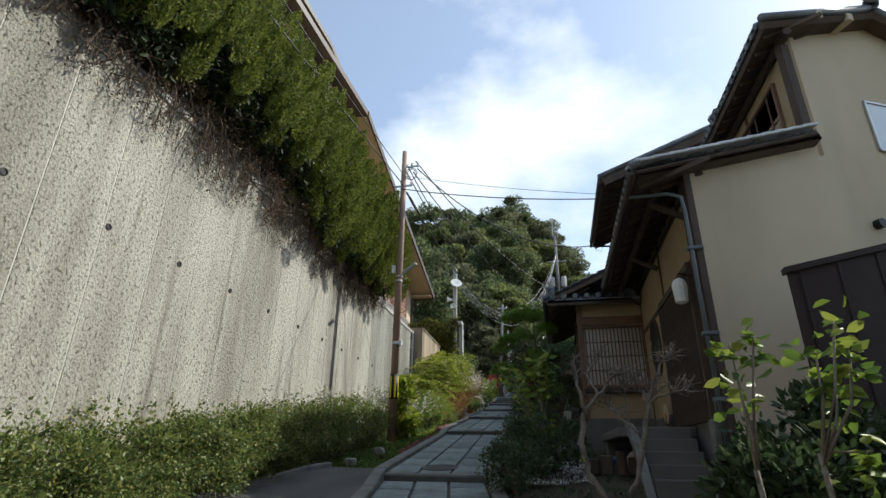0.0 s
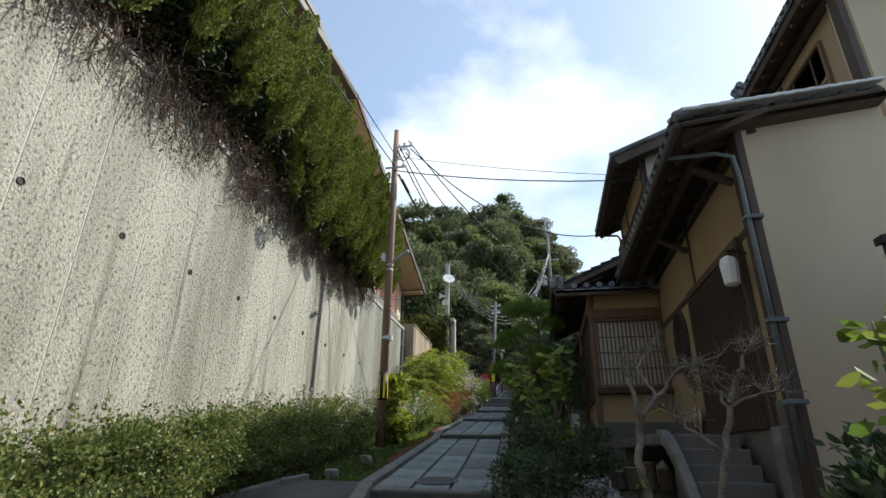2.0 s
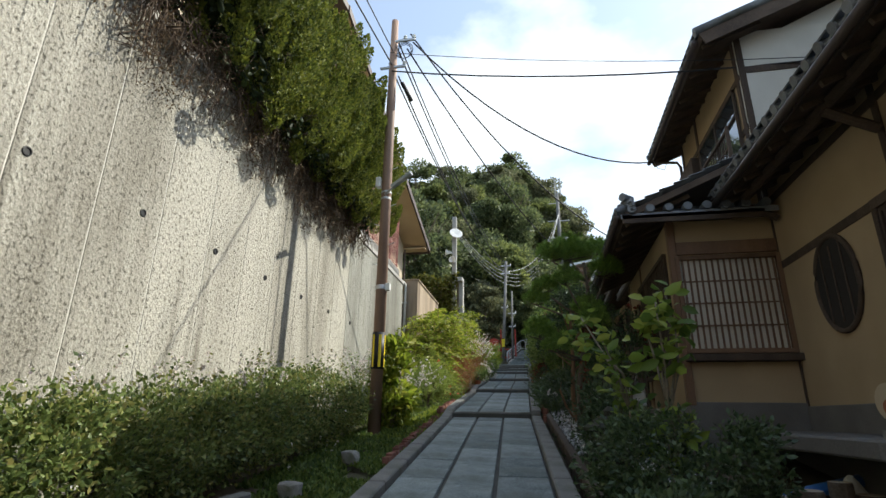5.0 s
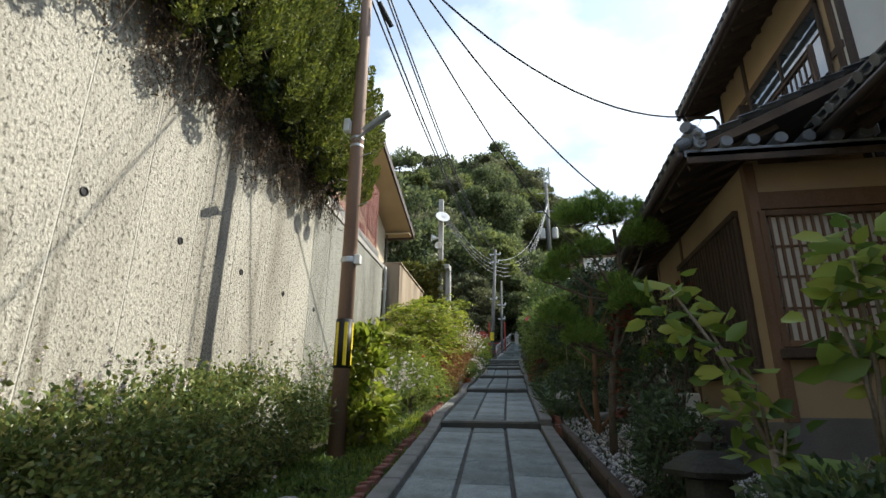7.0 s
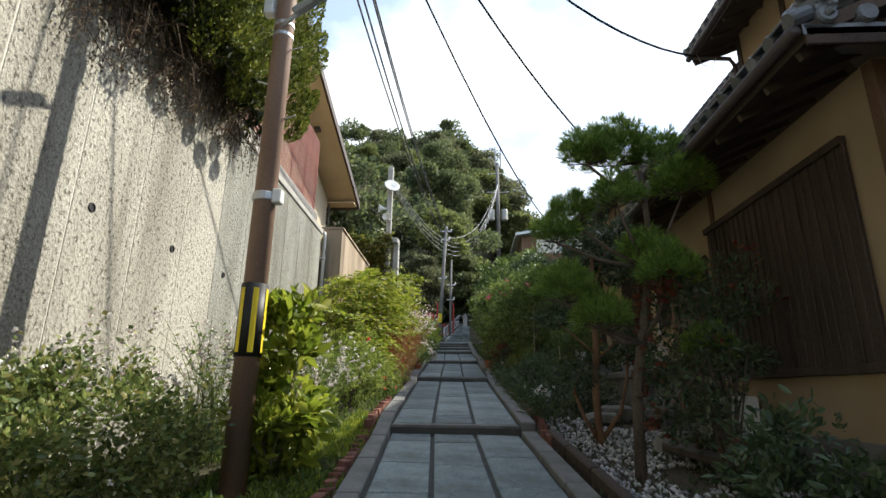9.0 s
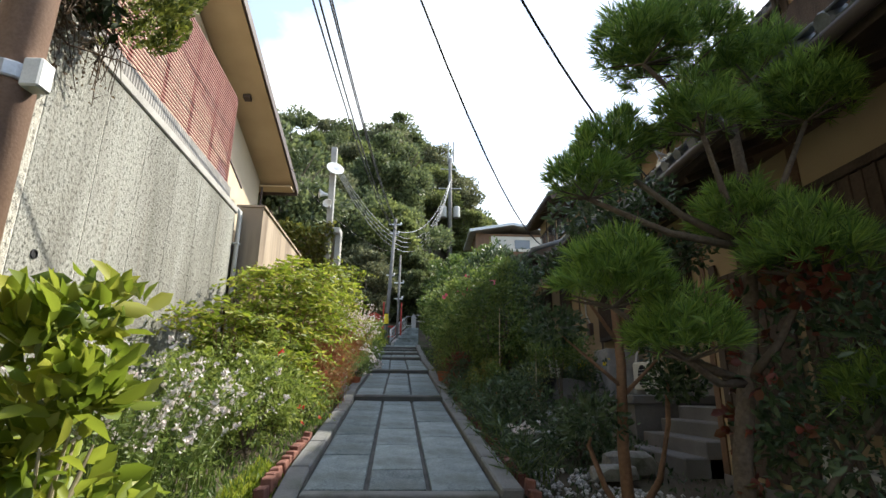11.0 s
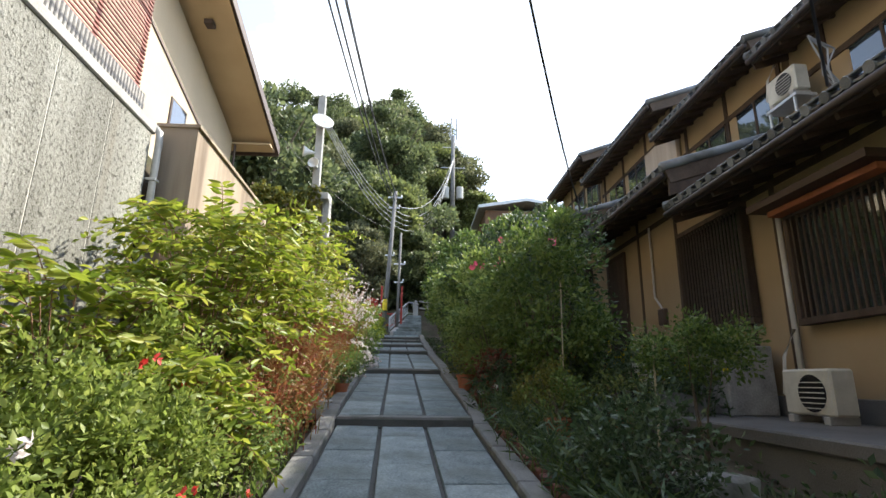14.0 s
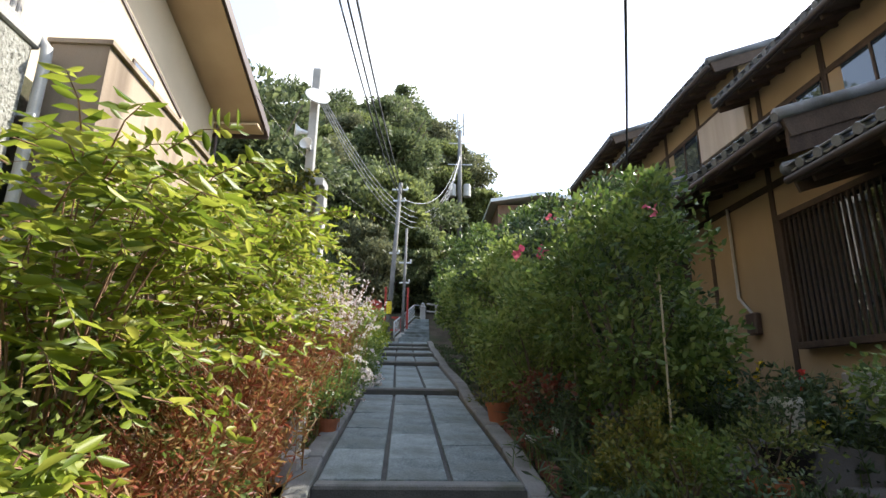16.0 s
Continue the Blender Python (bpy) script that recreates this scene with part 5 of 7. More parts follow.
p2 = slim_pole((-4.78, 43.8, 6.0), (-4.36, 43.8, 13.7), 0.13, "leaning grey concrete utility pole beside the steps", ((7.3, 0.4), (6.7, 0.3), (4.0, 0.25)))
part("guard", Build().lathe([(0.14, 1.0), (0.14, 1.7)], sides=12), M["black"], p2, "black and yellow guard sleeve", at=pose(0.06, 0, 0))
for i in range(4):
    a = -2.3 + 0.5 * i
    part("stripe", Build().box(-0.03, -0.004, 1.05, 0.03, 0.004, 1.65), M["yellow"], p2, "yellow stripe", at=pose(0.07 + 0.144 * math.cos(a), 0.144 * math.sin(a), 0, 0, 0, math.degrees(a) + 90))
slim_pole((-4.07, 44.1, 6.2), (-4.0, 44.1, 11.4), 0.085, "slim grey steel pole beside the steps", ((3.4, 0.3), (2.4, 0.25)))
p3 = slim_pole((0.9, 75.0, 20.0), (0.9, 75.0, 33.0), 0.3, "far twin-topped utility pole with transformers on the hill", ((11.4, 1.3), (8.7, 1.5)))
for s in (-0.25, 0.45):
    part("spike", Build().tube([(s, 0, 12.5), (s, 0, 15.4)], 0.1, 0.08, 8), M["pole_concrete"], p3)
for s in (-0.85, 0.85):
    part("transformer", Build().lathe([(0.3, 0), (0.42, 0.05), (0.42, 1.4), (0.38, 1.5)], (s, -0.3, 4.6), 12), M["pale_pipe"], p3, "grey drum transformer")
cable((-4.36, 43.8, 12.9), (0.6, 74.8, 29.0), 2.0, 0.022, True, "pale grey cable from near pole to far pole")
cable((-4.36, 43.8, 11.5), (-9.0, 34.0, 13.2), 0.9, 0.012)

# ---- top of the lane: steps, handrail, shrine fence, post ----
stair = thing("stone_steps", "flight of grey stone steps at the top of the lane", "steps", (-3.55, 43.0, 5.75), kind="structure")
for i in range(8):
    left_ = -0.63 + 0.085 * i
    part("step", Build().box(left_, 0.48 * i, -0.5, 0.78, 0.48 * (i + 1) + 0.1, 0.175 * (i + 1), 0.02), M["slab"], stair)
hr = thing("handrail", "grey steel handrail with upright bars beside the steps", "handrail", pose(-4.40, 43.1, 5.75, 0, 0, -12.5))
part("rail", Build().tube([(0, 0, 0.15), (0, 0, 0.85), (0, 3.9, 2.22), (0.3, 4.1, 2.22), (0.32, 4.1, 1.5)], 0.035, None, 8), M["galv"], hr, smooth=True)
part("rail", Build().tube([(0, 0, 0.25), (0, 3.9, 1.6), (0.3, 4.1, 1.6)], 0.025, None, 8), M["galv"], hr, smooth=True)
for i in range(20):
    u = i / 19
    part("baluster", Build().tube([(0, 3.9 * u, 0.2 + 1.37 * u), (0, 3.9 * u, 0.85 + 1.37 * u)], 0.014, None, 6), M["galv"], hr)
part("kerb_wall", Build().prism([(0, -0.4), (4.0, -0.4), (4.0, 1.5), (0, 0.15)], "x", 0.05, 0.25), M["coping"], hr)
gp = thing("gate_post", "pale stone post with a rounded cap at the steps' head", "post", (-3.1, 46.9, 7.3))
part("shaft", Build().box(-0.15, -0.15, -0.4, 0.15, 0.15, 0.5, 0.02), M["coping"], gp)
part("cap", Build().lathe([(0.18, 0.5), (0.2, 0.55), (0.14, 0.62), (0.10, 0.67), (0.12, 0.74), (0.02, 0.82)], sides=12), M["coping"], gp)
rail_w = thing("white_railing", "low pale railing beyond the gate post", "railing", (-2.9, 46.9, 7.3))
for z in (0.35, 0.75):
    part("rail", Build().tube([(0, 0, z), (1.6, 0.6, z - 0.1)], 0.05, None, 8), M["coping"], rail_w)
for x in (0.5, 1.05, 1.6):
    part("post", Build().box(x - 0.05, x * 0.37 - 0.05, -0.6, x + 0.05, x * 0.37 + 0.05, 0.85, 0.01), M["coping"], rail_w)
rf = thing("red_fence", "low vermilion shrine fence with slim posts", "fence", (-6.4, 44.6, 6.0))
for x in np.arange(0, 2.3, 0.28):
    part("post", Build().box(x - 0.03, -0.03, -0.5, x + 0.03, 0.03, 1.0, 0.005), M["red_paint"], rf)
for z in (0.35, 0.95):
    part("rail", Build().box(-0.05, -0.04, z, 2.25, 0.04, z + 0.09, 0.008), M["red_paint"], rf)
for x, h in ((1.45, 2.5), (2.54, 2.5)):
    part("tall_post", Build().box(x - 0.05, -0.05, -0.3, x + 0.05, 0.05, h, 0.008), M["red_paint"], rf)
rbx = thing("red_box", "small vermilion notice cabinet by the fence", "cabinet", (-5.45, 44.4, 6.0))
part("body", Build().box(-0.35, -0.2, 0.6, 0.35, 0.2, 1.6, 0.02), M["red_paint"], rbx)
part("roof", Build().prism([(-0.45, 1.6), (0.45, 1.6), (0.0, 1.8)], "y", -0.28, 0.28), M["red_paint"], rbx)
for sx in (-0.28, 0.28):
    part("leg", Build().box(sx - 0.04, -0.04, -0.5, sx + 0.04, 0.04, 0.6), M["red_paint"], rbx)
lant = thing("stone_lantern", "small weathered stone garden lantern", "lantern", (-5.05, 38.5, 4.9))
part("base", Build().lathe([(0.26, -0.3), (0.26, 0.1), (0.12, 0.16), (0.11, 0.75), (0.24, 0.82), (0.24, 0.9)], sides=6), M["stone"], lant)
part("fire_box", Build().lathe([(0.17, 0.9), (0.17, 1.2)], sides=6), M["stone"], lant)
part("cap", Build().lathe([(0.42, 1.2), (0.40, 1.27), (0.16, 1.42), (0.05, 1.5), (0.08, 1.58), (0.01, 1.68)], sides=6), M["stone"], lant)
yl = thing("stone_lantern", "low dark stone lantern with a broad mossy roof on the gravel", "lantern", (-0.76, 12.2, land_z(12.2) - 0.05))
part("base", Build().lathe([(0.30, 0.0), (0.30, 0.05), (0.22, 0.09), (0.20, 0.22), (0.27, 0.27), (0.27, 0.33)], sides=6), M["dark_stone"], yl)
for k in range(4):
    part("leg", Build().tube([(0.27 * math.cos(1.57 * k + 0.8), 0.27 * math.sin(1.57 * k + 0.8), 0.0), (0.24 * math.cos(1.57 * k + 0.8), 0.24 * math.sin(1.57 * k + 0.8), 0.15), (0.16 * math.cos(1.57 * k + 0.8), 0.16 * math.sin(1.57 * k + 0.8), 0.28)], 0.055, 0.045, 7), M["dark_stone"], yl)
part("fire_box", Build().lathe([(0.15, 0.33), (0.17, 0.35), (0.17, 0.55), (0.15, 0.57)], sides=6), M["dark_stone"], yl)
part("roof", Build().lathe([(0.10, 0.55), (0.31, 0.58), (0.33, 0.62), (0.25, 0.68), (0.14, 0.74), (0.06, 0.76), (0.08, 0.82), (0.02, 0.88)], sides=6), M["dark_stone"], yl)
fh = thing("far_house", "brown walled house with a pale low roof behind the shrubs", "house", (3.8, 48.0, 8.0))
part("wall", Build().box(-2.6, 0, 0, 3.0, 4, 6.2), M["brown_wood"], fh)
part("upper_wall", Build().box(-1.5, -0.03, 4.9, 3.0, 0, 6.0), M["white_plaster"], fh)
part("roof", Build().prism([(-3.1, 6.15), (-3.1, 6.35), (0, 6.9), (3.4, 6.35), (3.4, 6.15), (0, 6.7)], "y", -0.6, 4.6), M["galv"], fh)
part("window", Build().box(0.2, -0.05, 5.1, 1.3, -0.031, 5.75), M["glass"], fh)

# ---- foot of the near house: steps, landing, fence ----
es = thing("entrance_steps", "dark stone steps up to the lattice door", "steps", (1.65, 8.35, 1.0))
for i in range(5):
    part("step", Build().box(-0.42, 0.30 * i, -0.4, 0.42, 0.30 * (i + 1) + 0.04, 0.19 * (i + 1), 0.015), M["plinth"], es)
sw = Build()
curve = [(y, 1.0 + 0.98 * math.sin(min(1.0, (y - 0) / 1.7) * math.pi / 2)) for y in np.linspace(-0.1, 1.7, 9)]
sw.prism([(-0.1, -0.4)] + [(y, z - 0.95) for y, z in curve] + [(1.7, 0.75)] + [(y, z - 1.13) for y, z in reversed(curve)], "x", -0.56, -0.44)
part("side_wall", sw, M["kerb"], es, "pale curved stone stringer")
part("newel", Build().box(0.44, -0.05, -0.4, 0.60, 0.2, 1.0, 0.02), M["kerb"], es)
land_ = thing("landing", "concrete landing slab before the entrance", "landing", (0, 0, 0))
part("slab", Build().box(0.95, 9.85, 1.80, 2.22, 13.8, 1.96, 0.02), M["plinth"], land_)
part("back_wall", Build().box(1.9, 9.9, 0.6, 2.2, 13.8, 1.8), M["plinth"], land_)
part("pier", Build().box(1.0, 13.2, 0.6, 1.2, 13.6, 1.8, 0.02), M["plinth"], land_)
bt = thing("blue_tube", "rolled blue plastic sheet lying under the landing", "tube", (1.1, 11.3, 1.42))
part("roll", Build().tube([(-0.35, 0, -0.06), (0.38, 0.05, 0.12)], 0.06, None, 12), M["blue"], bt, smooth=True)
bag = thing("white_bag", "crumpled white plastic bag on the ground", "bag", (1.32, 11.2, 1.22))
bb = Build().lathe([(0.02, 0.0), (0.12, 0.01), (0.17, 0.1), (0.14, 0.22), (0.07, 0.3), (0.03, 0.36)], sides=10)
bb.v = [tuple(Vector(p) * (1 + 0.16 * noise.noise(Vector(p) * 9))) for p in bb.v]
part("bag", bb, M["white_plastic"], bag)
for x, h, r in ((0.78, 0.32, 0.13), (1.05, 0.40, 0.10), (1.28, 0.30, 0.12), (0.55, 0.26, 0.11)):
    lg = thing("log_stump", "short upright log edging the bed", "log", (x, 10.8, land_z(10.8) - 0.05), "log edging")
    part("log", Build().lathe([(r * 1.05, 0), (r, 0.1), (r * 0.97, h - 0.02), (r * 0.9, h)], sides=12), M["bark"], lg)
    part("cut_face", Build().lathe([(r * 0.88, h), (r * 0.88, h + 0.004)], sides=12), M["old_board"], lg)
fan = thing("fan_ornament", "pale round fan with a red patch beside the door", "ornament", (2.12, 11.75, 2.3))
part("fan", Build().prism([(0.24 * math.cos(t), 0.2 * math.sin(t)) for t in np.linspace(0, 6.28, 20)], "x", -0.02, 0.0), M["cream"], fan)
part("patch", Build().prism([(0.1 * math.cos(t), 0.09 * math.sin(t) - 0.06) for t in np.linspace(0, 6.28, 12)], "x", -0.026, -0.02), M["terracotta"], fan)
part("stand", Build().box(-0.04, -0.03, -0.36, 0.02, 0.03, -0.15), M["dark_wood"], fan)
wl_ = thing("wall_lamp", "white glass lamp wrapped in plastic by the door", "lamp", (2.0, 8.5, 3.75))
part("glass", Build().lathe([(0.06, 0), (0.1, 0.03), (0.12, 0.3), (0.09, 0.38), (0.03, 0.42)], sides=10), M["white_plastic"], wl_)
part("bracket", Build().tube([(0.25, 0, 0.45), (0.0, 0, 0.5), (0, 0, 0.4)], 0.015, None, 6), M["black"], wl_)
bf = thing("brown_fence", "dark brown sheet-metal fence beside the gable", "fence", (0, 0, 0))
part("sheet", Build().prism([(2.98, 0.0), (9.0, 0.0), (9.0, 4.95), (2.98, 3.72)], "y", 7.05, 7.10), M["dark_sheet"], bf)
part("cap", Build().prism([(2.94, 3.70), (2.94, 3.78), (9.0, 5.02), (9.0, 4.94)], "y", 7.0, 7.14), M["dark_sheet"], bf)
for x in np.arange(3.1, 9.0, 0.45):
    part("rib", Build().box(x, 7.03, 0.2, x + 0.03, 7.05, 3.7 + (x - 2.98) * 0.2, 0.005), M["dark_sheet"], bf)


def condenser(at, w, d, h, label):
    u = thing("air_conditioner", label, "air conditioner", at)
    part("casing", Build().box(-d / 2, -w / 2, 0.05, d / 2, w / 2, h, 0.025), M["ac"], u)
    part("fan_guard", Build().lathe([(h * 0.36, 0), (h * 0.37, 0.012), (h * 0.33, 0.014), (h * 0.33, 0.004)], sides=24), M["black"], u, at=pose(-d / 2 - 0.002, -w * 0.12, h * 0.52, 0, -90, 0))
    for k in range(6):
        part("grille_bar", Build().box(-d / 2 - 0.02, -w * 0.12 - h * 0.34, h * (0.22 + 0.1 * k), -d / 2 - 0.012, -w * 0.12 + h * 0.34, h * (0.22 + 0.1 * k) + 0.012), M["ac"], u)
    for s in (-1, 1):
        part("foot", Build().box(-d / 2 - 0.03, s * w * 0.36 - 0.05, -0.04, d / 2 + 0.03, s * w * 0.36 + 0.05, 0.05, 0.008), M["coping"], u)
    part("hose", Build().tube([(0.0, w / 2, h * 0.3), (-0.05, w / 2 + 0.12, h * 0.5), (0.0, w / 2 + 0.1, h * 1.3), (0.15, w / 2 + 0.05, h * 1.9)], 0.022, None, 8), M["pale_pipe"], u, smooth=True)
    return u


condenser((1.78, 22.95, 3.16), 0.78, 0.30, 0.58, "ivory outdoor air-conditioning unit on the concrete platform")
condenser((0.16, 16.1, 2.14), 0.66, 0.28, 0.52, "weathered ivory outdoor unit on a plank by the wing")
condenser((3.75, 25.0, 8.62), 0.74, 0.28, 0.55, "ivory outdoor unit on a steel stand over the low roof")
st_ = thing("unit_stand", "small steel stand on the low tiled roof", "stand", (3.75, 25.0, 8.0))
part("frame", Build().box(-0.2, -0.4, 0.52, 0.2, 0.4, 0.58, 0.006), M["galv"], st_)
for sx in (-0.17, 0.17):
    for sy in (-0.32, 0.32):
        part("leg", Build().box(sx - 0.02, sy - 0.02, -0.1, sx + 0.02, sy + 0.02, 0.52, 0.004), M["galv"], st_)
pf = thing("platform", "low dark concrete platform before the row house", "platform", (0, 0, 0))
part("slab", Build().box(0.45, 20.6, 2.98, 2.26, 25.0, 3.12, 0.02), M["plinth"], pf)
part("face", Build().box(0.5, 20.65, 2.0, 2.26, 25.0, 2.98), M["plinth"], pf)
for i in range(4):
    part("step", Build().box(0.3 + 0.28 * i, 18.9, 1.8, 2.26, 20.62, 2.25 + 0.18 * (i + 1), 0.015), M["plinth"], pf)
bb2 = thing("concrete_box", "square concrete planter block by the wall", "block", (1.75, 24.6, 3.12))
part("block", Build().box(-0.32, -0.42, 0, 0.4, 0.42, 0.98, 0.02), M["block"], bb2)
bench = thing("plank_shelf", "dark plank on blocks holding the outdoor unit", "shelf", (0.16, 16.1, 1.74))
part("plank", Build().box(-0.5, -0.8, 0.28, 0.25, 0.8, 0.36, 0.01), M["dark_wood"], bench)
for y in (-0.5, 0.5):
    part("block", Build().box(-0.2, y - 0.1, -0.1, 0.15, y + 0.1, 0.28, 0.01), M["stone"], bench)

# ---- plants ----
# junipers on top of the tall wall
for i, (y, z_top, out) in enumerate(((3.6, 9.2, 0.7), (4.9, 9.7, 0.8), (6.2, 10.1, 0.9), (7.5, 10.4, 1.0), (8.8, 10.7, 1.0), (10.1, 10.75, 1.0), (11.4, 10.7, 1.0), (12.7, 10.65, 1.0), (14.0, 10.5, 1.0), (15.2, 10.5, 1.05), (16.3, 10.3, 1.05), (17.3, 9.6, 1.0))):
    rng = np.random.default_rng(100 + i)
    wx = -6.2 - 0.041 * (y - 8)
    t = thing("juniper", "upright juniper with feathery bright green sprays over the wall", "conifer", (wx - 0.45, y, 7.0), "junipers on the wall")
    tb_ = Build()
    tb_.tube([(0, 0, -0.1), (0.15, 0.1, 0.5), (0.3, 0, 1.5), (0.3, 0.05, z_top - 7.6)], 0.09, 0.03, 8)
    part("trunk", tb_, M["bark"], t)
    lb = Build()
    for k in range(26):
        c0 = Vector((0.5 + 0.12 * rng.random(), rng.uniform(-0.75, 0.75), rng.uniform(0.0, 0.5)))
        dn = Vector((0.55 + 0.2 * rng.random(), c0.y + rng.normal(0, 0.18), rng.uniform(-0.95, -0.2)))
        mid_ = c0.lerp(dn, 0.5) + Vector((0.12, rng.normal(0, 0.08), 0.05))
        lb.tube([c0, mid_, dn], 0.012, 0.004, 4)
        for q in range(3):
            u = mid_.lerp(dn, rng.random())
            lb.tube([u, u + Vector((rng.normal(0.03, 0.05), rng.normal(0, 0.15), rng.uniform(-0.2, 0.05)))], 0.006, 0.002, 4)
    for k in range(20):
        h = rng.uniform(-0.35, 1.4)
        a = rng.uniform(-1.5, 1.5)
        s = Vector((0.1, 0, max(0.1, h * 0.5)))
        e = Vector((0.45 + 0.75 * out * math.cos(a) * rng.uniform(0.4, 1), 0.95 * math.sin(a), h + rng.uniform(-0.5, 0.5)))
        m1 = s.lerp(e, 0.5) + Vector(rng.normal(0, 0.12, 3))
        lb.tube([s, m1, e, e + Vector(rng.normal(0, 0.15, 3)) + Vector((0.05, 0, -0.2))], 0.016, 0.004, 5)
        for q in range(4):
            u = s.lerp(e, rng.uniform(0.5, 1))
            lb.tube([u, u + Vector(rng.normal(0, 0.2, 3)) + Vector((0, 0, -0.12))], 0.007, 0.003, 4)
    part("branchwork", lb, M["twig"], t, "dead brown inner branches")
    K = 54
    open_foot = 5.5 < y < 10.5
    low = 0.5 if open_foot else (0.05 if y < 9.5 else -0.35)
    hh = low + (z_top - 7.35 - low) * (np.arange(K) + rng.random(K)) / K
    full = np.clip((z_top - 7.0 - hh) / 1.2, 0.3, 1.0)
    aa = 2.1 * (2 * ((np.arange(K) * 0.618 + rng.random()) % 1) - 1) + rng.normal(0, 0.12, K)
    cx = 0.38 + (1.12 * out * full) * np.cos(aa) * rng.uniform(0.82, 1.12, K)
    cy = 0.85 * np.sin(aa) * full
    per = 600
    which = np.repeat(np.arange(K), per)
    m_ = len(which)
    u, th = rng.random(m_), rng.uniform(0, 6.28, m_)
    big = rng.uniform(0.7, 1.25, K)[which]
    rad = big * 0.175 * np.sin(np.pi * np.clip(0.12 + 0.88 * u, 0, 1)) ** 0.8 * rng.random(m_) ** 0.25
    lean = np.stack([np.cos(aa) * 0.55, np.sin(aa) * 0.55, np.ones(K)], 1)[which]
    ringv = np.stack([np.cos(th), np.sin(th), np.zeros(m_)], 1)
    p = np.stack([cx[which], cy[which], hh[which]], 1) + lean * (u * 0.72 * big)[:, None] + ringv * rad[:, None]
    o = ringv * 0.45 + lean * (0.6 + 0.4 * u)[:, None]
    part("foliage", leaf_mesh("foliage", rng, p, o, 0.04 + 0.035 * rng.random(m_), M["juniper"], 0.62, 0, 0.22), M["juniper"], t)
    # fill for the crown's inside; its shade is put into the leaf colour
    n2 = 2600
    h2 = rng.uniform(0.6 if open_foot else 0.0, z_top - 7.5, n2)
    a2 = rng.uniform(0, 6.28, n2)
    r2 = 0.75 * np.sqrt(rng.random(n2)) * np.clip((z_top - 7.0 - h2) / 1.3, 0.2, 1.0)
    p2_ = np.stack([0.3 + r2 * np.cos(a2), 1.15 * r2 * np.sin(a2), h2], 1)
    part("inner_foliage", leaf_mesh("inner_foliage", rng, p2_, rng.normal(0, 1, (n2, 3)), 0.12 + 0.08 * rng.random(n2), M["juniper_inner_shade"], 0.5), M["juniper_inner_shade"], t)["kind"] = "stuff"
    n3 = 700
    p3 = np.stack([0.5 + 0.3 * rng.random(n3), rng.uniform(-0.8, 0.8, n3), 0.45 - 1.3 * rng.random(n3) ** 1.5], 1)
    part("dry_foliage", leaf_mesh("dry_foliage", rng, p3, np.tile([[0.2, 0, -0.6]], (n3, 1)), 0.03 + 0.035 * rng.random(n3), M["dry_leaf"], 0.5), M["dry_leaf"], t)
# white lattice screen on the block course, seen between the trunks
scr = thing("lattice_screen", "white metal lattice screen on the wall behind the junipers", "screen", (-7.02, 6.2, 7.5))
for k in range(4):
    part("post", Build().box(-0.03, 1.3 * k - 0.03, -0.05, 0.03, 1.3 * k + 0.03, 1.75, 0.005), M["white"], scr)
for z in (0.1, 1.65):
    part("rail", Build().box(-0.02, 0, z, 0.02, 3.9, z + 0.05, 0.005), M["white"], scr)
for k in range(13):
    part("bar", Build().box(-0.01, 0.3 * k + 0.14, 0.15, 0.01, 0.3 * k + 0.16, 1.65), M["white"], scr)
for k in range(9):
    a_, b_ = 0.3 * k, 0.3 * k + 1.45
    part("diagonal", Build().tube([(0.012, a_, 0.15), (0.012, min(b_, 3.9), 0.15 + min(b_, 3.9) - a_)], 0.011, None, 4), M["white"], scr)
# dead creeper that hangs down the wall
for cy_, cz_, n_ in ((14.3, 6.6, 26), (12.2, 6.75, 16), (10.0, 6.7, 14), (7.4, 6.8, 14), (15.6, 6.8, 12)):
    rng = np.random.default_rng(int(cy_ * 10))
    c = thing("dead_creeper", "tangle of dead brown creeper hanging down the concrete wall", "creeper", (-6.2 - 0.041 * (cy_ - 8) + 0.03, cy_, cz_))
    cb = Build()
    for k in range(n_):
        y = rng.normal(0, 0.35)
        ln = rng.uniform(0.3, 1.25)
        pts = [Vector((0.04 + 0.1 * rng.random(), y + rng.normal(0, 0.05) * j, 0.4 - ln * j / 4)) for j in range(5)]
        cb.tube(pts, 0.012, 0.004, 4)
        for q in range(4):
            a_ = pts[rng.integers(1, 4)]
            cb.tube([a_, a_ + Vector((0.06, rng.normal(0, 0.13), rng.uniform(-0.2, 0.05)))], 0.005, 0.002, 4)
    part("branchwork", cb, M["twig"], c)
    p = np.stack([0.05 + 0.12 * rng.random(700), rng.normal(0, 0.34, 700), 0.3 - 1.2 * rng.random(700) ** 1.4], 1)
    part("dry_foliage", leaf_mesh("dry_foliage", rng, p, np.tile([[0.3, 0, -0.6]], (700, 1)), 0.025 + 0.03 * rng.random(700), M["dry_leaf"], 0.5), M["dry_leaf"], c)

# clipped hedge under the wall
for i in range(11):
    y = 1.3 + i * 1.28
    x = -5.55 if y > 3 else -5.75
    g0 = land_z(y)
    shrub("hedge_shrub", "clipped hedge of small glossy green leaves with reddish tips", (x, y, g0), (0.72, 0.92, 0.57), 11500, 0.055, M["hedge"], 200 + i, 60, 0.27, 0.55, 9, "bark", "hedge", "hedge under the wall", 0.62, flowers=(M["petal_white"], 110 if y > 8 else 16, 0.027, "tiny white flowers"), sprigs=26)


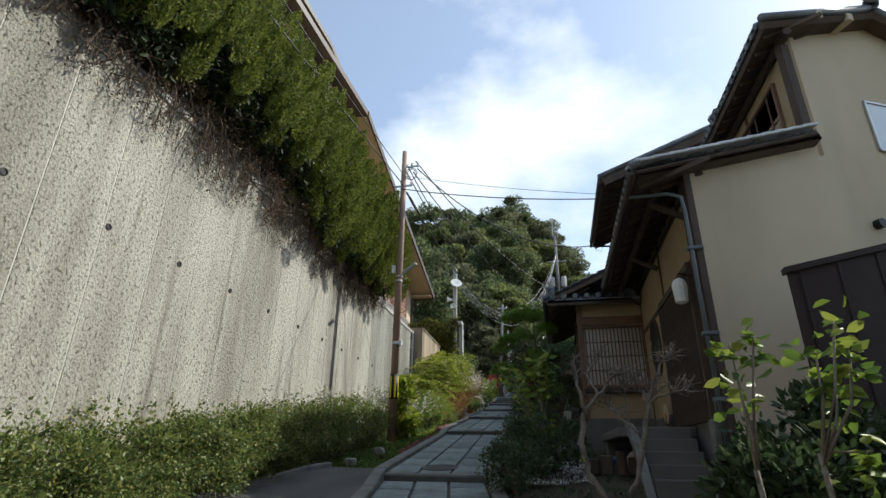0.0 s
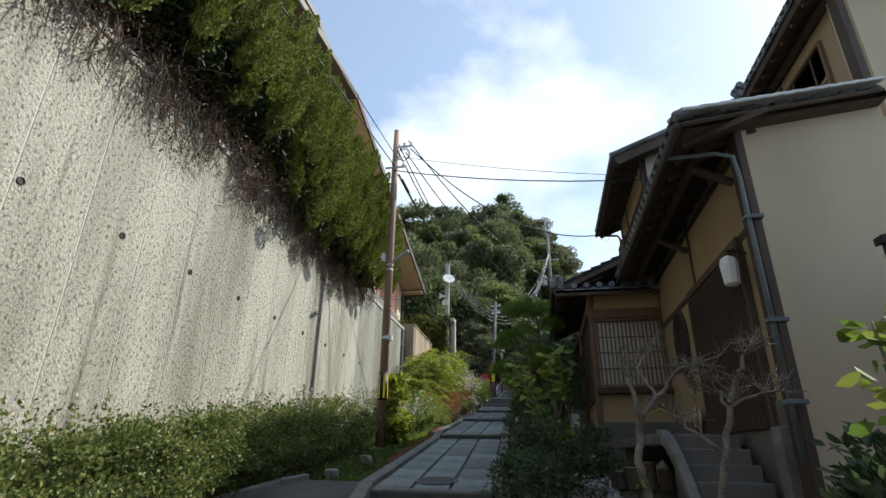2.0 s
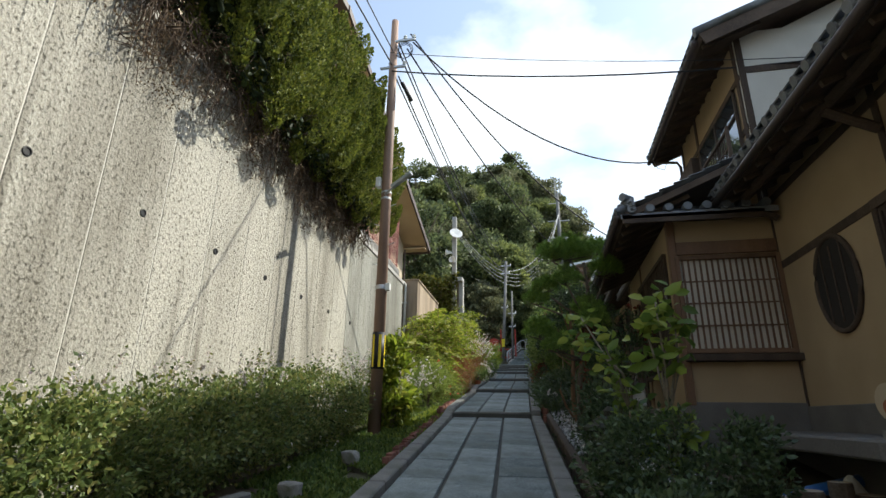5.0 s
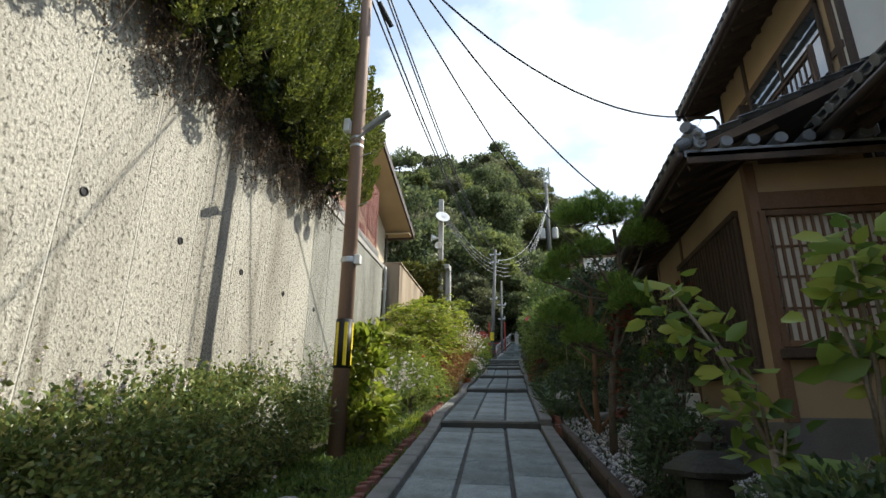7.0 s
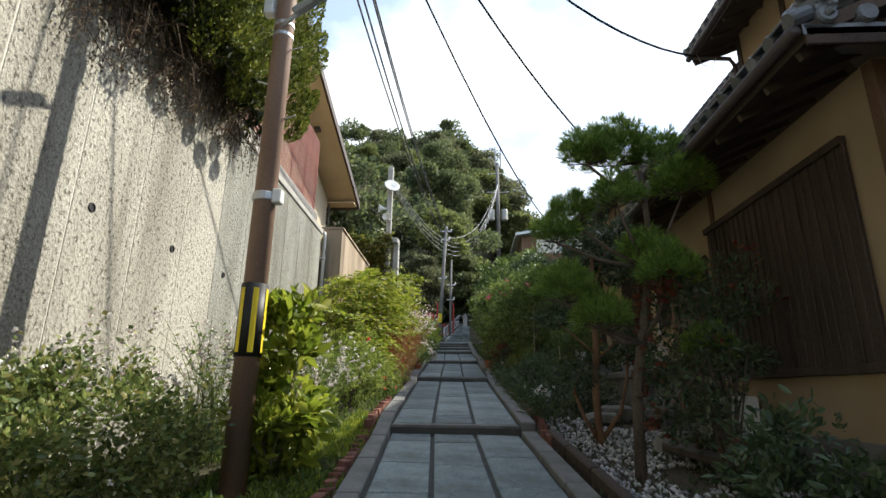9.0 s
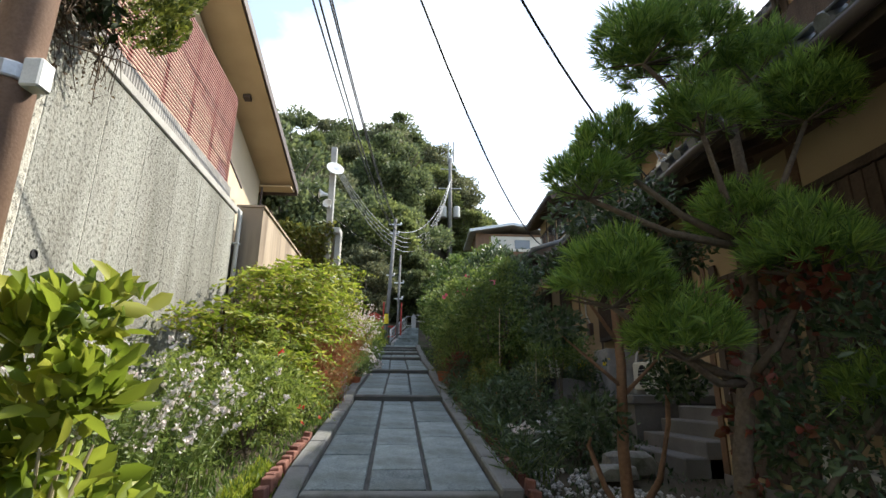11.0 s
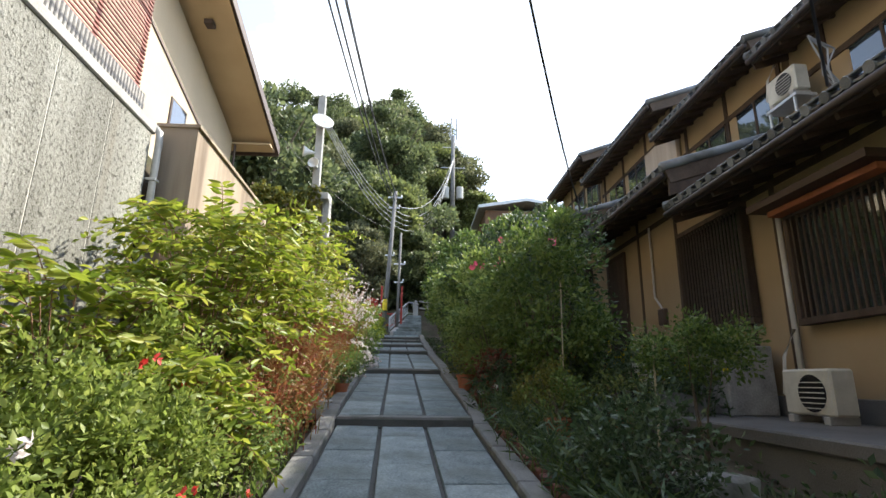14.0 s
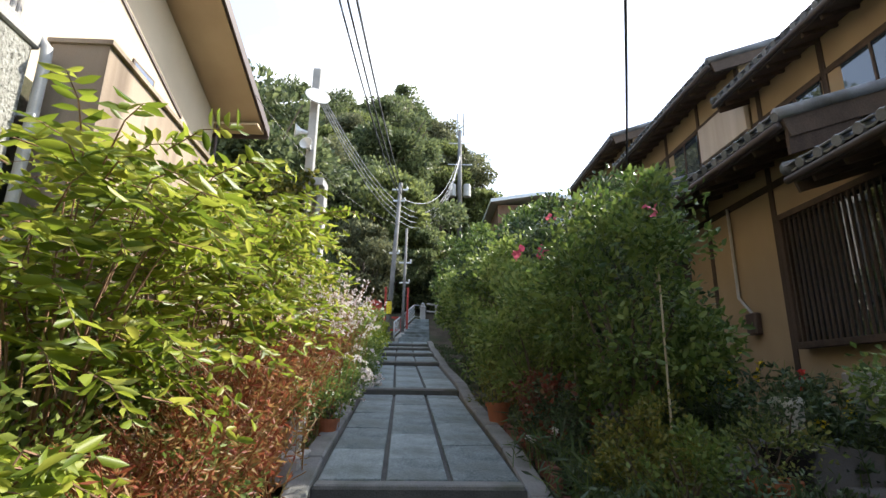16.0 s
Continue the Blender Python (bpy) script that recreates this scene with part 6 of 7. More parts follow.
def wands(name, label, at, n, height, lean, stem_mat, leaf_mat, seed, leaf_n=14, leaf_size=0.06, flower=None, spread=0.35, wide=0.35, bloom=1.0):
    """A clump of thin arching stems with leaves along them and flowers at the ends."""
    rng = np.random.default_rng(seed)
    t = thing(name, label, "flowering plant", at)
    b = Build()
    P, O, FP = [], [], []
    for k in range(n):
        a = rng.uniform(0, 6.28)
        foot = Vector((rng.normal(0, spread * 0.5), rng.normal(0, spread * 0.6), 0))
        h = height * rng.uniform(0.6, 1.05)
        out = lean * rng.uniform(0.3, 1.1)
        pts = [foot + Vector((math.cos(a) * out * u * u, math.sin(a) * out * u * u, h * (u - 0.12 * u * u))) for u in (0, 0.3, 0.6, 0.85, 1.0)]
        b.tube(pts, 0.006, 0.002, 4, False)
        for q in range(leaf_n):
            u = rng.uniform(0.1, 0.85) * 4
            j = int(u)
            P.append(pts[j].lerp(pts[j + 1], u - j))
            O.append((rng.normal(0, 1), rng.normal(0, 1), 0.5))
        for q in range(5 if rng.random() < bloom else 0):
            FP.append(pts[3].lerp(pts[4], rng.uniform(-0.6, 1.0)))
    part("branchwork", b, stem_mat, t)
    P, O = np.array(P), np.array(O)
    part("foliage", leaf_mesh("foliage", rng, P, O, leaf_size * (0.6 + 0.8 * rng.random(len(P))), leaf_mat, wide), leaf_mat, t)
    if flower:
        fm, fs, fl = flower
        pp = np.repeat(np.array(FP), 5, 0) + rng.normal(0, fs * 0.2, (len(FP) * 5, 3))
        part("blossom", leaf_mesh("blossom", rng, pp, np.tile([[0, 0, 0.4]], (len(pp), 1)), fs * (0.7 + 0.6 * rng.random(len(pp))), fm, 0.75, 0, 1.1), fm, t, fl)
    return t


white_f = (M["petal_white"], 0.036, "small white and pink butterfly flowers")
for i, (x, y, h) in enumerate(((-5.5, 15.9, 1.7), (-5.2, 16.9, 1.8), (-5.5, 17.9, 1.7), (-4.95, 18.3, 1.4), (-4.9, 17.4, 1.2))):
    wands("white_gaura", "airy clump of white gaura on thin arching stems", (x, y, land_z(y)), 60, h, 0.75, M["fresh"], M["fresh"], 300 + i, 22, 0.06, (M["petal_white"], 0.038, "white and pale pink butterfly flowers"), bloom=0.45)
for i, (x, y, h) in enumerate(((-4.75, 28.0, 2.5), (-4.95, 29.2, 2.6), (-4.85, 30.4, 2.2), (-5.2, 27.2, 2.4))):
    wands("white_gaura", "tall airy clump of pinkish white gaura in sun", (x, y, land_z(y)), 95, h, 0.7, M["red_grass"], M["ivy"], 320 + i, 12, 0.06, white_f)
for i, (x, y, h) in enumerate(((-4.8, 22.3, 1.0), (-4.75, 22.7, 1.05), (-4.62, 23.1, 1.1), (-4.75, 23.7, 1.3), (-4.75, 24.5, 1.45), (-4.95, 24.2, 1.6), (-4.85, 25.4, 1.6), (-4.8, 26.3, 1.6))):
    wands("red_grass", "clump of russet red stems and seed heads", (x, y, land_z(y)), 120, h, 0.55, M["red_grass"], M["red_grass"], 340 + i, 32, 0.065, None, 0.4, 0.22)
broad = shrub("broadleaf_plant", "leafy green plant with large soft leaves beside the pole", (-4.62, 15.68, land_z(15.68)), (0.34, 0.3, 0.92), 1300, 0.17, M["lime"], 360, 22, 0.22, 0.5, 10, "bamboo", "plant")
shrub("broadleaf_plant", "yellow-green leafy plant at the pole's foot", (-4.65, 15.5, land_z(15.5)), (0.35, 0.4, 0.4), 700, 0.12, M["lime"], 361, 16, 0.2, 0.4, 9, "bamboo", "plant")
for i, (x, y, sx, sz, mt, n, ls) in enumerate(((-4.85, 19.7, 0.5, 0.6, "salvia", 5200, 0.05), (-5.45, 19.5, 0.7, 0.72, "salvia", 6000, 0.05), (-4.75, 20.6, 0.4, 0.45, "salvia", 4800, 0.05), (-5.5, 21.6, 0.75, 0.8, "salvia", 5200, 0.06), (-5.5, 20.4, 0.7, 0.7, "salvia", 6000, 0.05), (-4.75, 27.2, 0.35, 0.4, "fresh", 1800, 0.05), (-4.55, 21.9, 0.3, 0.32, "fresh", 2600, 0.045), (-4.6, 22.9, 0.32, 0.36, "fresh", 2600, 0.05), (-5.6, 23.2, 0.6, 0.9, "fresh", 3200, 0.09), (-4.7, 31.6, 0.6, 0.7, "fresh", 3000, 0.08), (-4.9, 33.2, 0.7, 0.8, "lime", 3000, 0.09), (-5.0, 35.5, 0.7, 0.6, "fresh", 3000, 0.09), (-5.1, 37.5, 0.8, 0.7, "lime", 2600, 0.1), (-5.2, 40.2, 0.8, 0.7, "fresh", 2600, 0.1))):
    shrub("border_shrub", "leafy green border plant in sun", (x, y, land_z(y)), (sx, sx * 1.15, sz), n, ls, M[mt], 380 + i, 26, 0.24, 0.5, 7, "bark", "shrub", "", 0.4, flowers=(M["petal_red"], 4, 0.042, "few red flowers") if i in (0, 1, 2, 4) else None)
shrub("flower_bush", "low bush of creamy white flowers at the lane's edge", (-4.5, 28.7, land_z(28.7)), (0.4, 0.7, 0.36), 2400, 0.05, M["green"], 395, 24, 0.18, 0.5, 6, "bark", "shrub", "", 0.5, flowers=(M["petal_white"], 190, 0.05, "creamy white flowers"))
shrub("flower_bush", "low flowering border bush", (-4.45, 30.3, land_z(30.3)), (0.4, 0.6, 0.36), 2200, 0.05, M["green"], 396, 24, 0.18, 0.5, 6, "bark", "shrub", "", 0.5, flowers=(M["petal_white"], 90, 0.05, "creamy white flowers"))


def compound(name, label, at, fronds, height, reach, seed, mat):
    """A tall bright shrub of feathered fronds on slim stems."""
    rng = np.random.default_rng(seed)
    t = thing(name, label, "shrub", at)
    b = Build()
    P, O, S = [], [], []
    for k in range(fronds):
        a = rng.uniform(0, 6.28)
        h = height * (0.42 + 0.58 * rng.random() ** 0.8)
        r = reach * rng.uniform(0.15, 0.8)
        s = Vector((math.cos(a) * r, math.sin(a) * r, h))
        if k % 5 == 0:
            b.tube([(0, 0, 0), s * 0.5 + Vector((0, 0, h * 0.15)), s], 0.011, 0.004, 5)
        d = Vector((math.cos(a + rng.normal(0, 0.6)), math.sin(a + rng.normal(0, 0.6)), rng.uniform(-0.3, 1.0))).normalized()
        ln = rng.uniform(0.35, 0.75)
        side = d.cross(Vector((0, 0, 1))).normalized()
        for j in range(1, 9):
            u = j / 8
            q = s + d * (ln * u) - Vector((0, 0, 0.45 * ln * u * u))
            for sg in (-1, 1):
                P.append(q)
                O.append(side * sg + d * 0.45 - Vector((0, 0, rng.uniform(-0.1, 0.7))))
                S.append(0.17 * (1.1 - 0.4 * u))
        b.tube([s, s + d * (ln * 0.5) - Vector((0, 0, 0.11 * ln)), s + d * ln - Vector((0, 0, 0.45 * ln))], 0.006, 0.002, 4, False)
    part("branchwork", b, M["red_bark"], t)
    part("foliage", leaf_mesh("foliage", rng, np.array(P), np.array(O), np.array(S) * rng.uniform(0.65, 1.15, len(S)), mat, 0.36, 0, 0.25), mat, t)
    return t


for i, (x, y, h, r, n) in enumerate(((-5.3, 22.5, 2.45, 1.0, 170), (-5.25, 24.0, 2.7, 1.1, 170), (-5.3, 25.6, 2.9, 1.15, 160), (-5.75, 21.0, 1.75, 0.7, 80), (-5.4, 27.4, 2.9, 1.0, 90), (-4.95, 21.4, 1.05, 0.5, 60))):
    compound("feathery_shrub", "tall lime-green shrub with feathered leaves in sun", (x, y, land_z(y)), n, h, r, 410 + i, M["lime"])
# ivy on the far wall
rng = np.random.default_rng(77)
iv = thing("ivy", "yellowing ivy over the far garden wall", "climber", (-9.2, 34.8, 8.0))
p = np.stack([rng.uniform(-2.6, 2.6, 7000), -0.1 - 0.35 * rng.random(7000), rng.uniform(-1.5, 2.15, 7000)], 1)
p[:, 2] += 0.2 * np.sin(p[:, 0] * 3)
part("foliage", leaf_mesh("foliage", rng, p, np.tile([[0, -1, 0.1]], (7000, 1)), 0.12 + 0.1 * rng.random(7000), M["ivy"], 0.8, 0.3, 0.6), M["ivy"], iv)
part("branchwork", limbs(rng, Build(), (0, -0.05, -3.5), 5.0, 9, 1.6, 0.03), M["bark"], iv)

# right side of the lane
shrub("azalea", "rounded dark green azalea bush beside the gravel", (-0.35, 10.3, land_z(10.3)), (0.78, 0.62, 0.52), 9000, 0.055, M["deep"], 500, 55, 0.2, 0.5, 12, "bark", "shrub", "", 0.6)
shrub("azalea", "low dark azalea bush near the lane", (-0.75, 8.6, land_z(8.6)), (0.45, 0.5, 0.36), 4000, 0.05, M["deep"], 501, 40, 0.17, 0.5, 8, "bark", "shrub", "", 0.6)


def big_leaf_tree(at, height, tips, seed, label, size=0.24, mat="big_leaf", bark="pale_bark", per=16):
    """A small tree of bare limbs with rosettes of large leaves at their ends."""
    rng = np.random.default_rng(seed)
    t = thing("big_leaf_tree", label, "tree", at)
    b = Build()
    P, O = [], []
    fork = Vector((0, 0, height * 0.45))
    b.tube([(0, 0, -0.05), (0.03, 0.02, height * 0.25), fork], 0.028, 0.022, 8)
    for e in tips:
        e = Vector(e)
        b.tube([fork - Vector((0, 0, 0.1)), fork.lerp(e, 0.5) + Vector(rng.normal(0, 0.05, 3)), e], 0.017, 0.008, 7)
        for k in range(per):
            a = 2.4 * k
            P.append(e + Vector(rng.normal(0, 0.07, 3)) - Vector((0, 0, 0.012 * k)))
            O.append((math.cos(a), math.sin(a), 0.55 - 0.06 * k))
    part("trunk", b, M[bark], t, smooth=True)
    part("foliage", leaf_mesh("foliage", rng, np.array(P), np.array(O), size * (0.7 + 0.5 * rng.random(len(P))), M[mat], 0.55, 0, 0.2), M[mat], t)
    return t


big_leaf_tree((-0.62, 11.35, land_z(11.3)), 2.2, ((-0.45, 0.1, 1.95), (-0.2, -0.1, 1.45), (-0.25, 0.15, 1.75), (0.1, 0, 1.0), (-0.1, 0.2, 1.2)), 520, "young tree with large yellow-green leaves on pale stems", 0.18, per=22)
big_leaf_tree((-0.34, 10.75, land_z(10.75)), 2.2, ((-0.05, -0.2, 2.0), (0.1, 0.0, 2.15), (-0.15, -0.1, 1.75), (0.12, -0.15, 1.75), (0.02, -0.1, 1.55), (0.05, 0.0, 0.95), (-0.2, -0.1, 0.8), (0.2, 0.05, 0.75), (-0.05, -0.1, 0.5)), 521, "young tree with large green leaves on a pale trunk", 0.19, per=20)
big_leaf_tree((1.53, 5.0, 0.5), 2.0, ((-0.02, 0, 1.95), (0.2, 0.05, 2.0), (0.02, 0.1, 1.6)), 522, "slim sapling with sunlit yellow-green leaves", 0.15, per=18)
big_leaf_tree((2.02, 5.0, 0.5), 2.3, ((0.36, 0, 2.15), (0.15, 0, 1.85), (0.28, 0.1, 1.5), (0.45, 0.1, 1.8), (0.3, 0, 1.05)), 523, "slim sapling with yellow-green leaves and a pale trunk", 0.17, per=20)
shrub("dark_shrub", "dark leafy shrub in the shade of the gable", (2.5, 6.2, 0.6), (0.9, 0.6, 0.75), 2600, 0.12, M["deep"], 525, 30, 0.3, 0.5)
shrub("dark_shrub", "dark leafy shrub at the gable's foot", (2.0, 5.7, 0.55), (0.7, 0.5, 0.55), 2400, 0.1, M["deep"], 527, 30, 0.26, 0.5)
# bare twisted tree
M["grey_bark"] = surface("lichen grey bark", (0.08, 0.066, 0.058), (0.27, 0.24, 0.21), 6.0, 40.0, 0.9, 0.5, 30.0)
rng = np.random.default_rng(530)
bt_ = thing("bare_tree", "gnarled leafless tree with pale lit branches", "tree", (0.5, 5.95, land_z(5.95)))
tr, tw = Build(), Build()


def gnarl(pts, r0, r1, rng):
    """A limb through the points, bent and knotted between them."""
    fine = []
    for a, c in zip(pts, pts[1:]):
        a, c = Vector(a), Vector(c)
        for k in range(4):
            fine.append(a.lerp(c, k / 4) + Vector(rng.normal(0, 0.012, 3)))
    return tr.tube(fine + [Vector(pts[-1])], r0, r1, 8)


bough_lines = [
    (((0, 0, -0.1), (-0.05, 0.02, 0.35), (-0.26, 0.08, 0.72), (-0.30, 0.08, 1.0), (-0.25, 0.1, 1.3)), 0.055, 0.04),
    (((-0.25, 0.1, 1.3), (-0.28, 0.1, 1.6), (-0.34, 0.1, 1.86)), 0.034, 0.012),
    (((-0.25, 0.1, 1.3), (-0.08, 0.2, 1.5), (0.06, 0.12, 1.66), (0.28, 0.1, 1.76)), 0.036, 0.014),
    (((-0.08, 0.2, 1.5), (-0.16, 0.4, 1.75), (-0.02, 0.55, 2.0)), 0.022, 0.008),
    (((0.02, 0, 0.1), (0.15, 0.03, 0.5), (0.32, 0.06, 1.0), (0.42, 0.05, 1.4), (0.5, 0.02, 1.62)), 0.05, 0.03),
    (((0.5, 0.02, 1.62), (0.58, 0.02, 1.78), (0.68, 0.02, 1.9)), 0.026, 0.01),
    (((0.42, 0.05, 1.4), (0.62, 0.0, 1.5), (0.8, 0.0, 1.52)), 0.022, 0.01),
    (((0.42, 0.05, 1.4), (0.34, 0.1, 1.55), (0.26, 0.05, 1.8)), 0.022, 0.01),
    (((0.31, 0.08, 1.07), (0.12, 0.2, 1.26), (-0.02, 0.3, 1.44)), 0.022, 0.015),
    (((0.2, 0.15, 1.16), (0.2, 0.15, 1.4), (0.22, 0.15, 1.7)), 0.014, 0.006),
    (((0.1, 0.0, 0.3), (0.12, -0.1, 0.55), (0.2, -0.1, 0.62)), 0.025, 0.02),
]
for pts, r0, r1 in bough_lines:
    gnarl(pts, r0 * 0.68, r1 * 0.7, rng)
    if pts[-1][2] < 1.4:
        continue
    a, e = Vector(pts[-2]), Vector(pts[-1])
    for k in range(15):
        s0 = a.lerp(e, rng.uniform(0.1, 1.05))
        d = Vector((rng.normal(0, 0.12), rng.normal(0, 0.10), rng.uniform(-0.04, 0.17)))
        mid_ = s0 + d * 0.55 + Vector(rng.normal(0, 0.02, 3))
        tw.tube([s0, mid_, s0 + d], 0.006, 0.0028, 5, False)
        for q in range(3):
            tw.tube([mid_, mid_ + Vector(rng.normal(0, 0.05, 3)) + Vector((0, 0, 0.03))], 0.0035, 0.002, 4, False)
part("trunk", tr, M["grey_bark"], bt_, smooth=True)
part("twig_work", tw, M["grey_bark"], bt_)
p = rng.normal(0, 1, (14, 3)) * 0.03 + np.array([(-0.1, 0.2, 1.42), (-0.3, 0.05, 0.85)])[rng.integers(0, 2, 14)]
part("foliage", leaf_mesh("foliage", rng, p, rng.normal(0, 1, (14, 3)), 0.05 + 0.03 * rng.random(14), M["big_leaf"], 0.5), M["big_leaf"], bt_)


# cloud-pruned pine
def pine_tree(at, pads, seed, label):
    rng = np.random.default_rng(seed)
    t = thing("pine_tree", label, "tree", at)
    b = Build()
    top = max(p[2] for p in pads)
    stem = [Vector((0, 0, -0.1)), Vector((0.05, 0.02, top * 0.25)), Vector((0.22, 0, top * 0.5)), Vector((0.35, 0.05, top * 0.72)), Vector((0.3, 0.05, top * 0.95))]
    b.tube(stem, 0.06, 0.03, 10)
    P, O = [], []
    for (x, y, z, r) in pads:
        j = min(3, max(0, int(z / top * 4 - 0.6)))
        s = stem[j].lerp(stem[j + 1], 0.5)
        e = Vector((x, y, z - 0.08))
        b.tube([s, s.lerp(e, 0.5) + Vector((0, 0, -0.06)), e], 0.03, 0.015, 6)
        for k in range(9):
            a = rng.uniform(0, 6.28)
            b.tube([e, e + Vector((math.cos(a) * r * 0.7, math.sin(a) * r * 0.7, 0.06))], 0.01, 0.004, 4, False)
        r *= 0.9
        n = int(380 * r * r / 0.2)
        th, rad = rng.uniform(0, 6.28, n), r * np.sqrt(rng.random(n))
        zz = 1.1 * r * np.sqrt(np.clip(1 - (rad / r) ** 2, 0, 1)) * rng.uniform(0.0, 1, n) + 0.03 * rng.normal(0, 1, n)
        tuft = np.stack([x + rad * np.cos(th), y + rad * np.sin(th), z + zz], 1)
        way = np.stack([0.8 * rad / r * np.cos(th), 0.8 * rad / r * np.sin(th), np.full(n, 0.75)], 1)
        P.append(np.repeat(tuft, 26, 0))
        O.append(np.repeat(way, 26, 0))
    part("trunk", b, M["bark"], t, smooth=True)
    P, O = np.concatenate(P), np.concatenate(O)
    part("needles", leaf_mesh("needles", rng, P, O, 0.08 + 0.055 * rng.random(len(P)), M["pine"], 0.07, 0, 0.55), M["pine"], t)
    return t


PG = land_z(15.8)
pine_tree((-0.95, 15.8, PG), ((0.03, 0.05, 3.48, 0.46), (0.6, 0.15, 3.5, 0.35), (-0.35, -0.15, 3.41, 0.33), (0.68, -0.15, 3.03, 0.35), (-0.52, 0.05, 2.78, 0.26), (-0.72, 0.02, 2.52, 0.26), (-0.08, -0.25, 2.85, 0.28), (-0.68, -0.14, 1.80, 0.34), (-0.34, -0.25, 1.50, 0.30), (0.3, 0.05, 2.27, 0.33), (0.35, -0.35, 1.95, 0.33), (0.7, -0.25, 1.23, 0.24)), 540, "cloud-pruned garden pine with flat green pads")
rng = np.random.default_rng(545)
cam_t = thing("camellia", "small tree with reddish forked trunk and glossy dark leaves", "tree", (-0.95, 17.4, land_z(17.4)))
cb_ = Build()
cb_.tube([(0, 0, -0.1), (-0.02, 0, 0.6), (0.03, 0.02, 1.3), (0.0, 0, 1.9), (0.05, 0.0, 2.5)], 0.055, 0.03, 10)
fork_ = Build()
fork_.tube([(0.02, 0, 0.0), (0.3, 0.05, 0.35), (0.42, 0.05, 0.8), (0.46, 0.08, 1.15)], 0.035, 0.018, 8)
part("fork", fork_, M["red_bark"], cam_t, smooth=True)
fork_ = Build()
fork_.tube([(-0.02, 0, 0.0), (-0.2, 0.0, 0.3), (-0.3, 0.05, 0.62), (-0.26, 0.0, 0.8)], 0.03, 0.015, 8)
part("fork", fork_, M["red_bark"], cam_t, smooth=True)
for e in ((-0.4, 0.05, 2.15), (0.4, 0.1, 2.25), (-0.25, -0.1, 2.65), (0.3, -0.05, 2.75), (-0.5, 0.15, 1.6), (0.5, 0.1, 1.45), (0.7, 0.15, 2.35)):
    part("branch", Build().tube([(0.0, 0, min(1.9, e[2] * 0.7)), (e[0] * 0.5, e[1] * 0.5, e[2] * 0.85), e], 0.022, 0.007, 6), M["red_bark"], cam_t, smooth=True)
part("trunk", cb_, M["red_bark"], cam_t, smooth=True)
blobs_ = ((-0.45, 0.1, 2.2, 0.28), (0.4, 0.2, 2.3, 0.32), (-0.3, -0.2, 2.7, 0.34), (0.3, -0.1, 2.85, 0.36), (-0.6, 0.3, 1.65, 0.26), (0.5, 0.2, 1.5, 0.32), (0.0, 0.1, 2.6, 0.4), (-0.35, 0.0, 0.85, 0.3), (0.5, 0.1, 1.15, 0.25), (0.75, 0.3, 2.4, 0.3))
blobs = [(x * 0.95 + 0.05, y * 0.5, z, r * 0.8) for x, y, z, r in blobs_]
P, O = [], []
for (x, y, z, r) in blobs:
    q = rng.normal(0, 1, (430, 3))
    q /= np.linalg.norm(q, axis=1)[:, None]
    P.append(np.array([x, y, z]) + q * r * 1.12 * rng.random((430, 1)) ** 0.4 * np.array([1.2, 1.2, 0.75]))
    O.append(q + np.array([0, 0, 0.3]))
P, O = np.concatenate(P), np.concatenate(O)
part("foliage", leaf_mesh("foliage", rng, P, O, 0.05 + 0.035 * rng.random(len(P)), M["deep"], 0.5, 0.1, 0.7), M["deep"], cam_t)
shrub("nandina", "dark shrub with some red leaves beside the wing", (-0.1, 15.7, land_z(15.7)), (0.6, 0.65, 1.15), 3600, 0.07, M["deep"], 546, 34, 0.26, 0.4, 10, "bark", "shrub", "", 0.4, flowers=(M["maple_red"], 120, 0.07, "red autumn leaves"))
shrub("dark_shrub", "low dark fern-like shrub on the gravel", (-0.75, 13.4, land_z(13.4)), (0.35, 0.45, 0.5), 2400, 0.07, M["deep"], 548, 24, 0.2, 0.4)
shrub("dark_shrub", "low dark shrub at the lane's edge", (-1.15, 21.1, land_z(21.1)), (0.45, 0.55, 0.45), 3200, 0.06, M["deep"], 549, 34, 0.22, 0.45)
for i, (x, y, sx, sy, sz, lift, mt, n, ls) in enumerate(((-0.95, 24.9, 0.85, 0.9, 1.45, 0.4, "green", 7000, 0.085), (-0.85, 22.7, 0.4, 0.5, 0.24, 0.0, "deep", 2600, 0.055), (-1.45, 26.9, 0.75, 0.9, 1.0, 0.3, "fresh", 5200, 0.085), (-0.3, 26.6, 0.9, 0.9, 1.7, 0.3, "deep", 6200, 0.09), (-1.5, 29.0, 0.8, 1.1, 1.35, 0.2, "fresh", 5200, 0.1), (-1.3, 31.8, 0.9, 1.3, 1.6, 0.2, "green", 5200, 0.11), (-1.6, 35.0, 1.0, 1.6, 1.5, 0.2, "fresh", 5000, 0.12), (-1.5, 39.0, 1.1, 1.8, 1.8, 0.2, "green", 5000, 0.13), (0.2, 30.5, 1.2, 1.6, 2.0, 0.3, "deep", 5200, 0.12), (-0.7, 19.5, 0.4, 0.4, 0.3, 0.0, "deep", 2200, 0.06))):
    shrub("garden_shrub", "tall leafy garden shrub beside the lane", (x, y, land_z(y)), (sx, sy, sz), n, ls, M[mt], 560 + i, 46, 0.34, 0.5, 9, "bark", "shrub", "shrubs beside the lane", 0.45, lift=lift, flowers=(M["petal_pink"], 3, 0.09, "single pink blossoms") if i in (0, 2) else None)
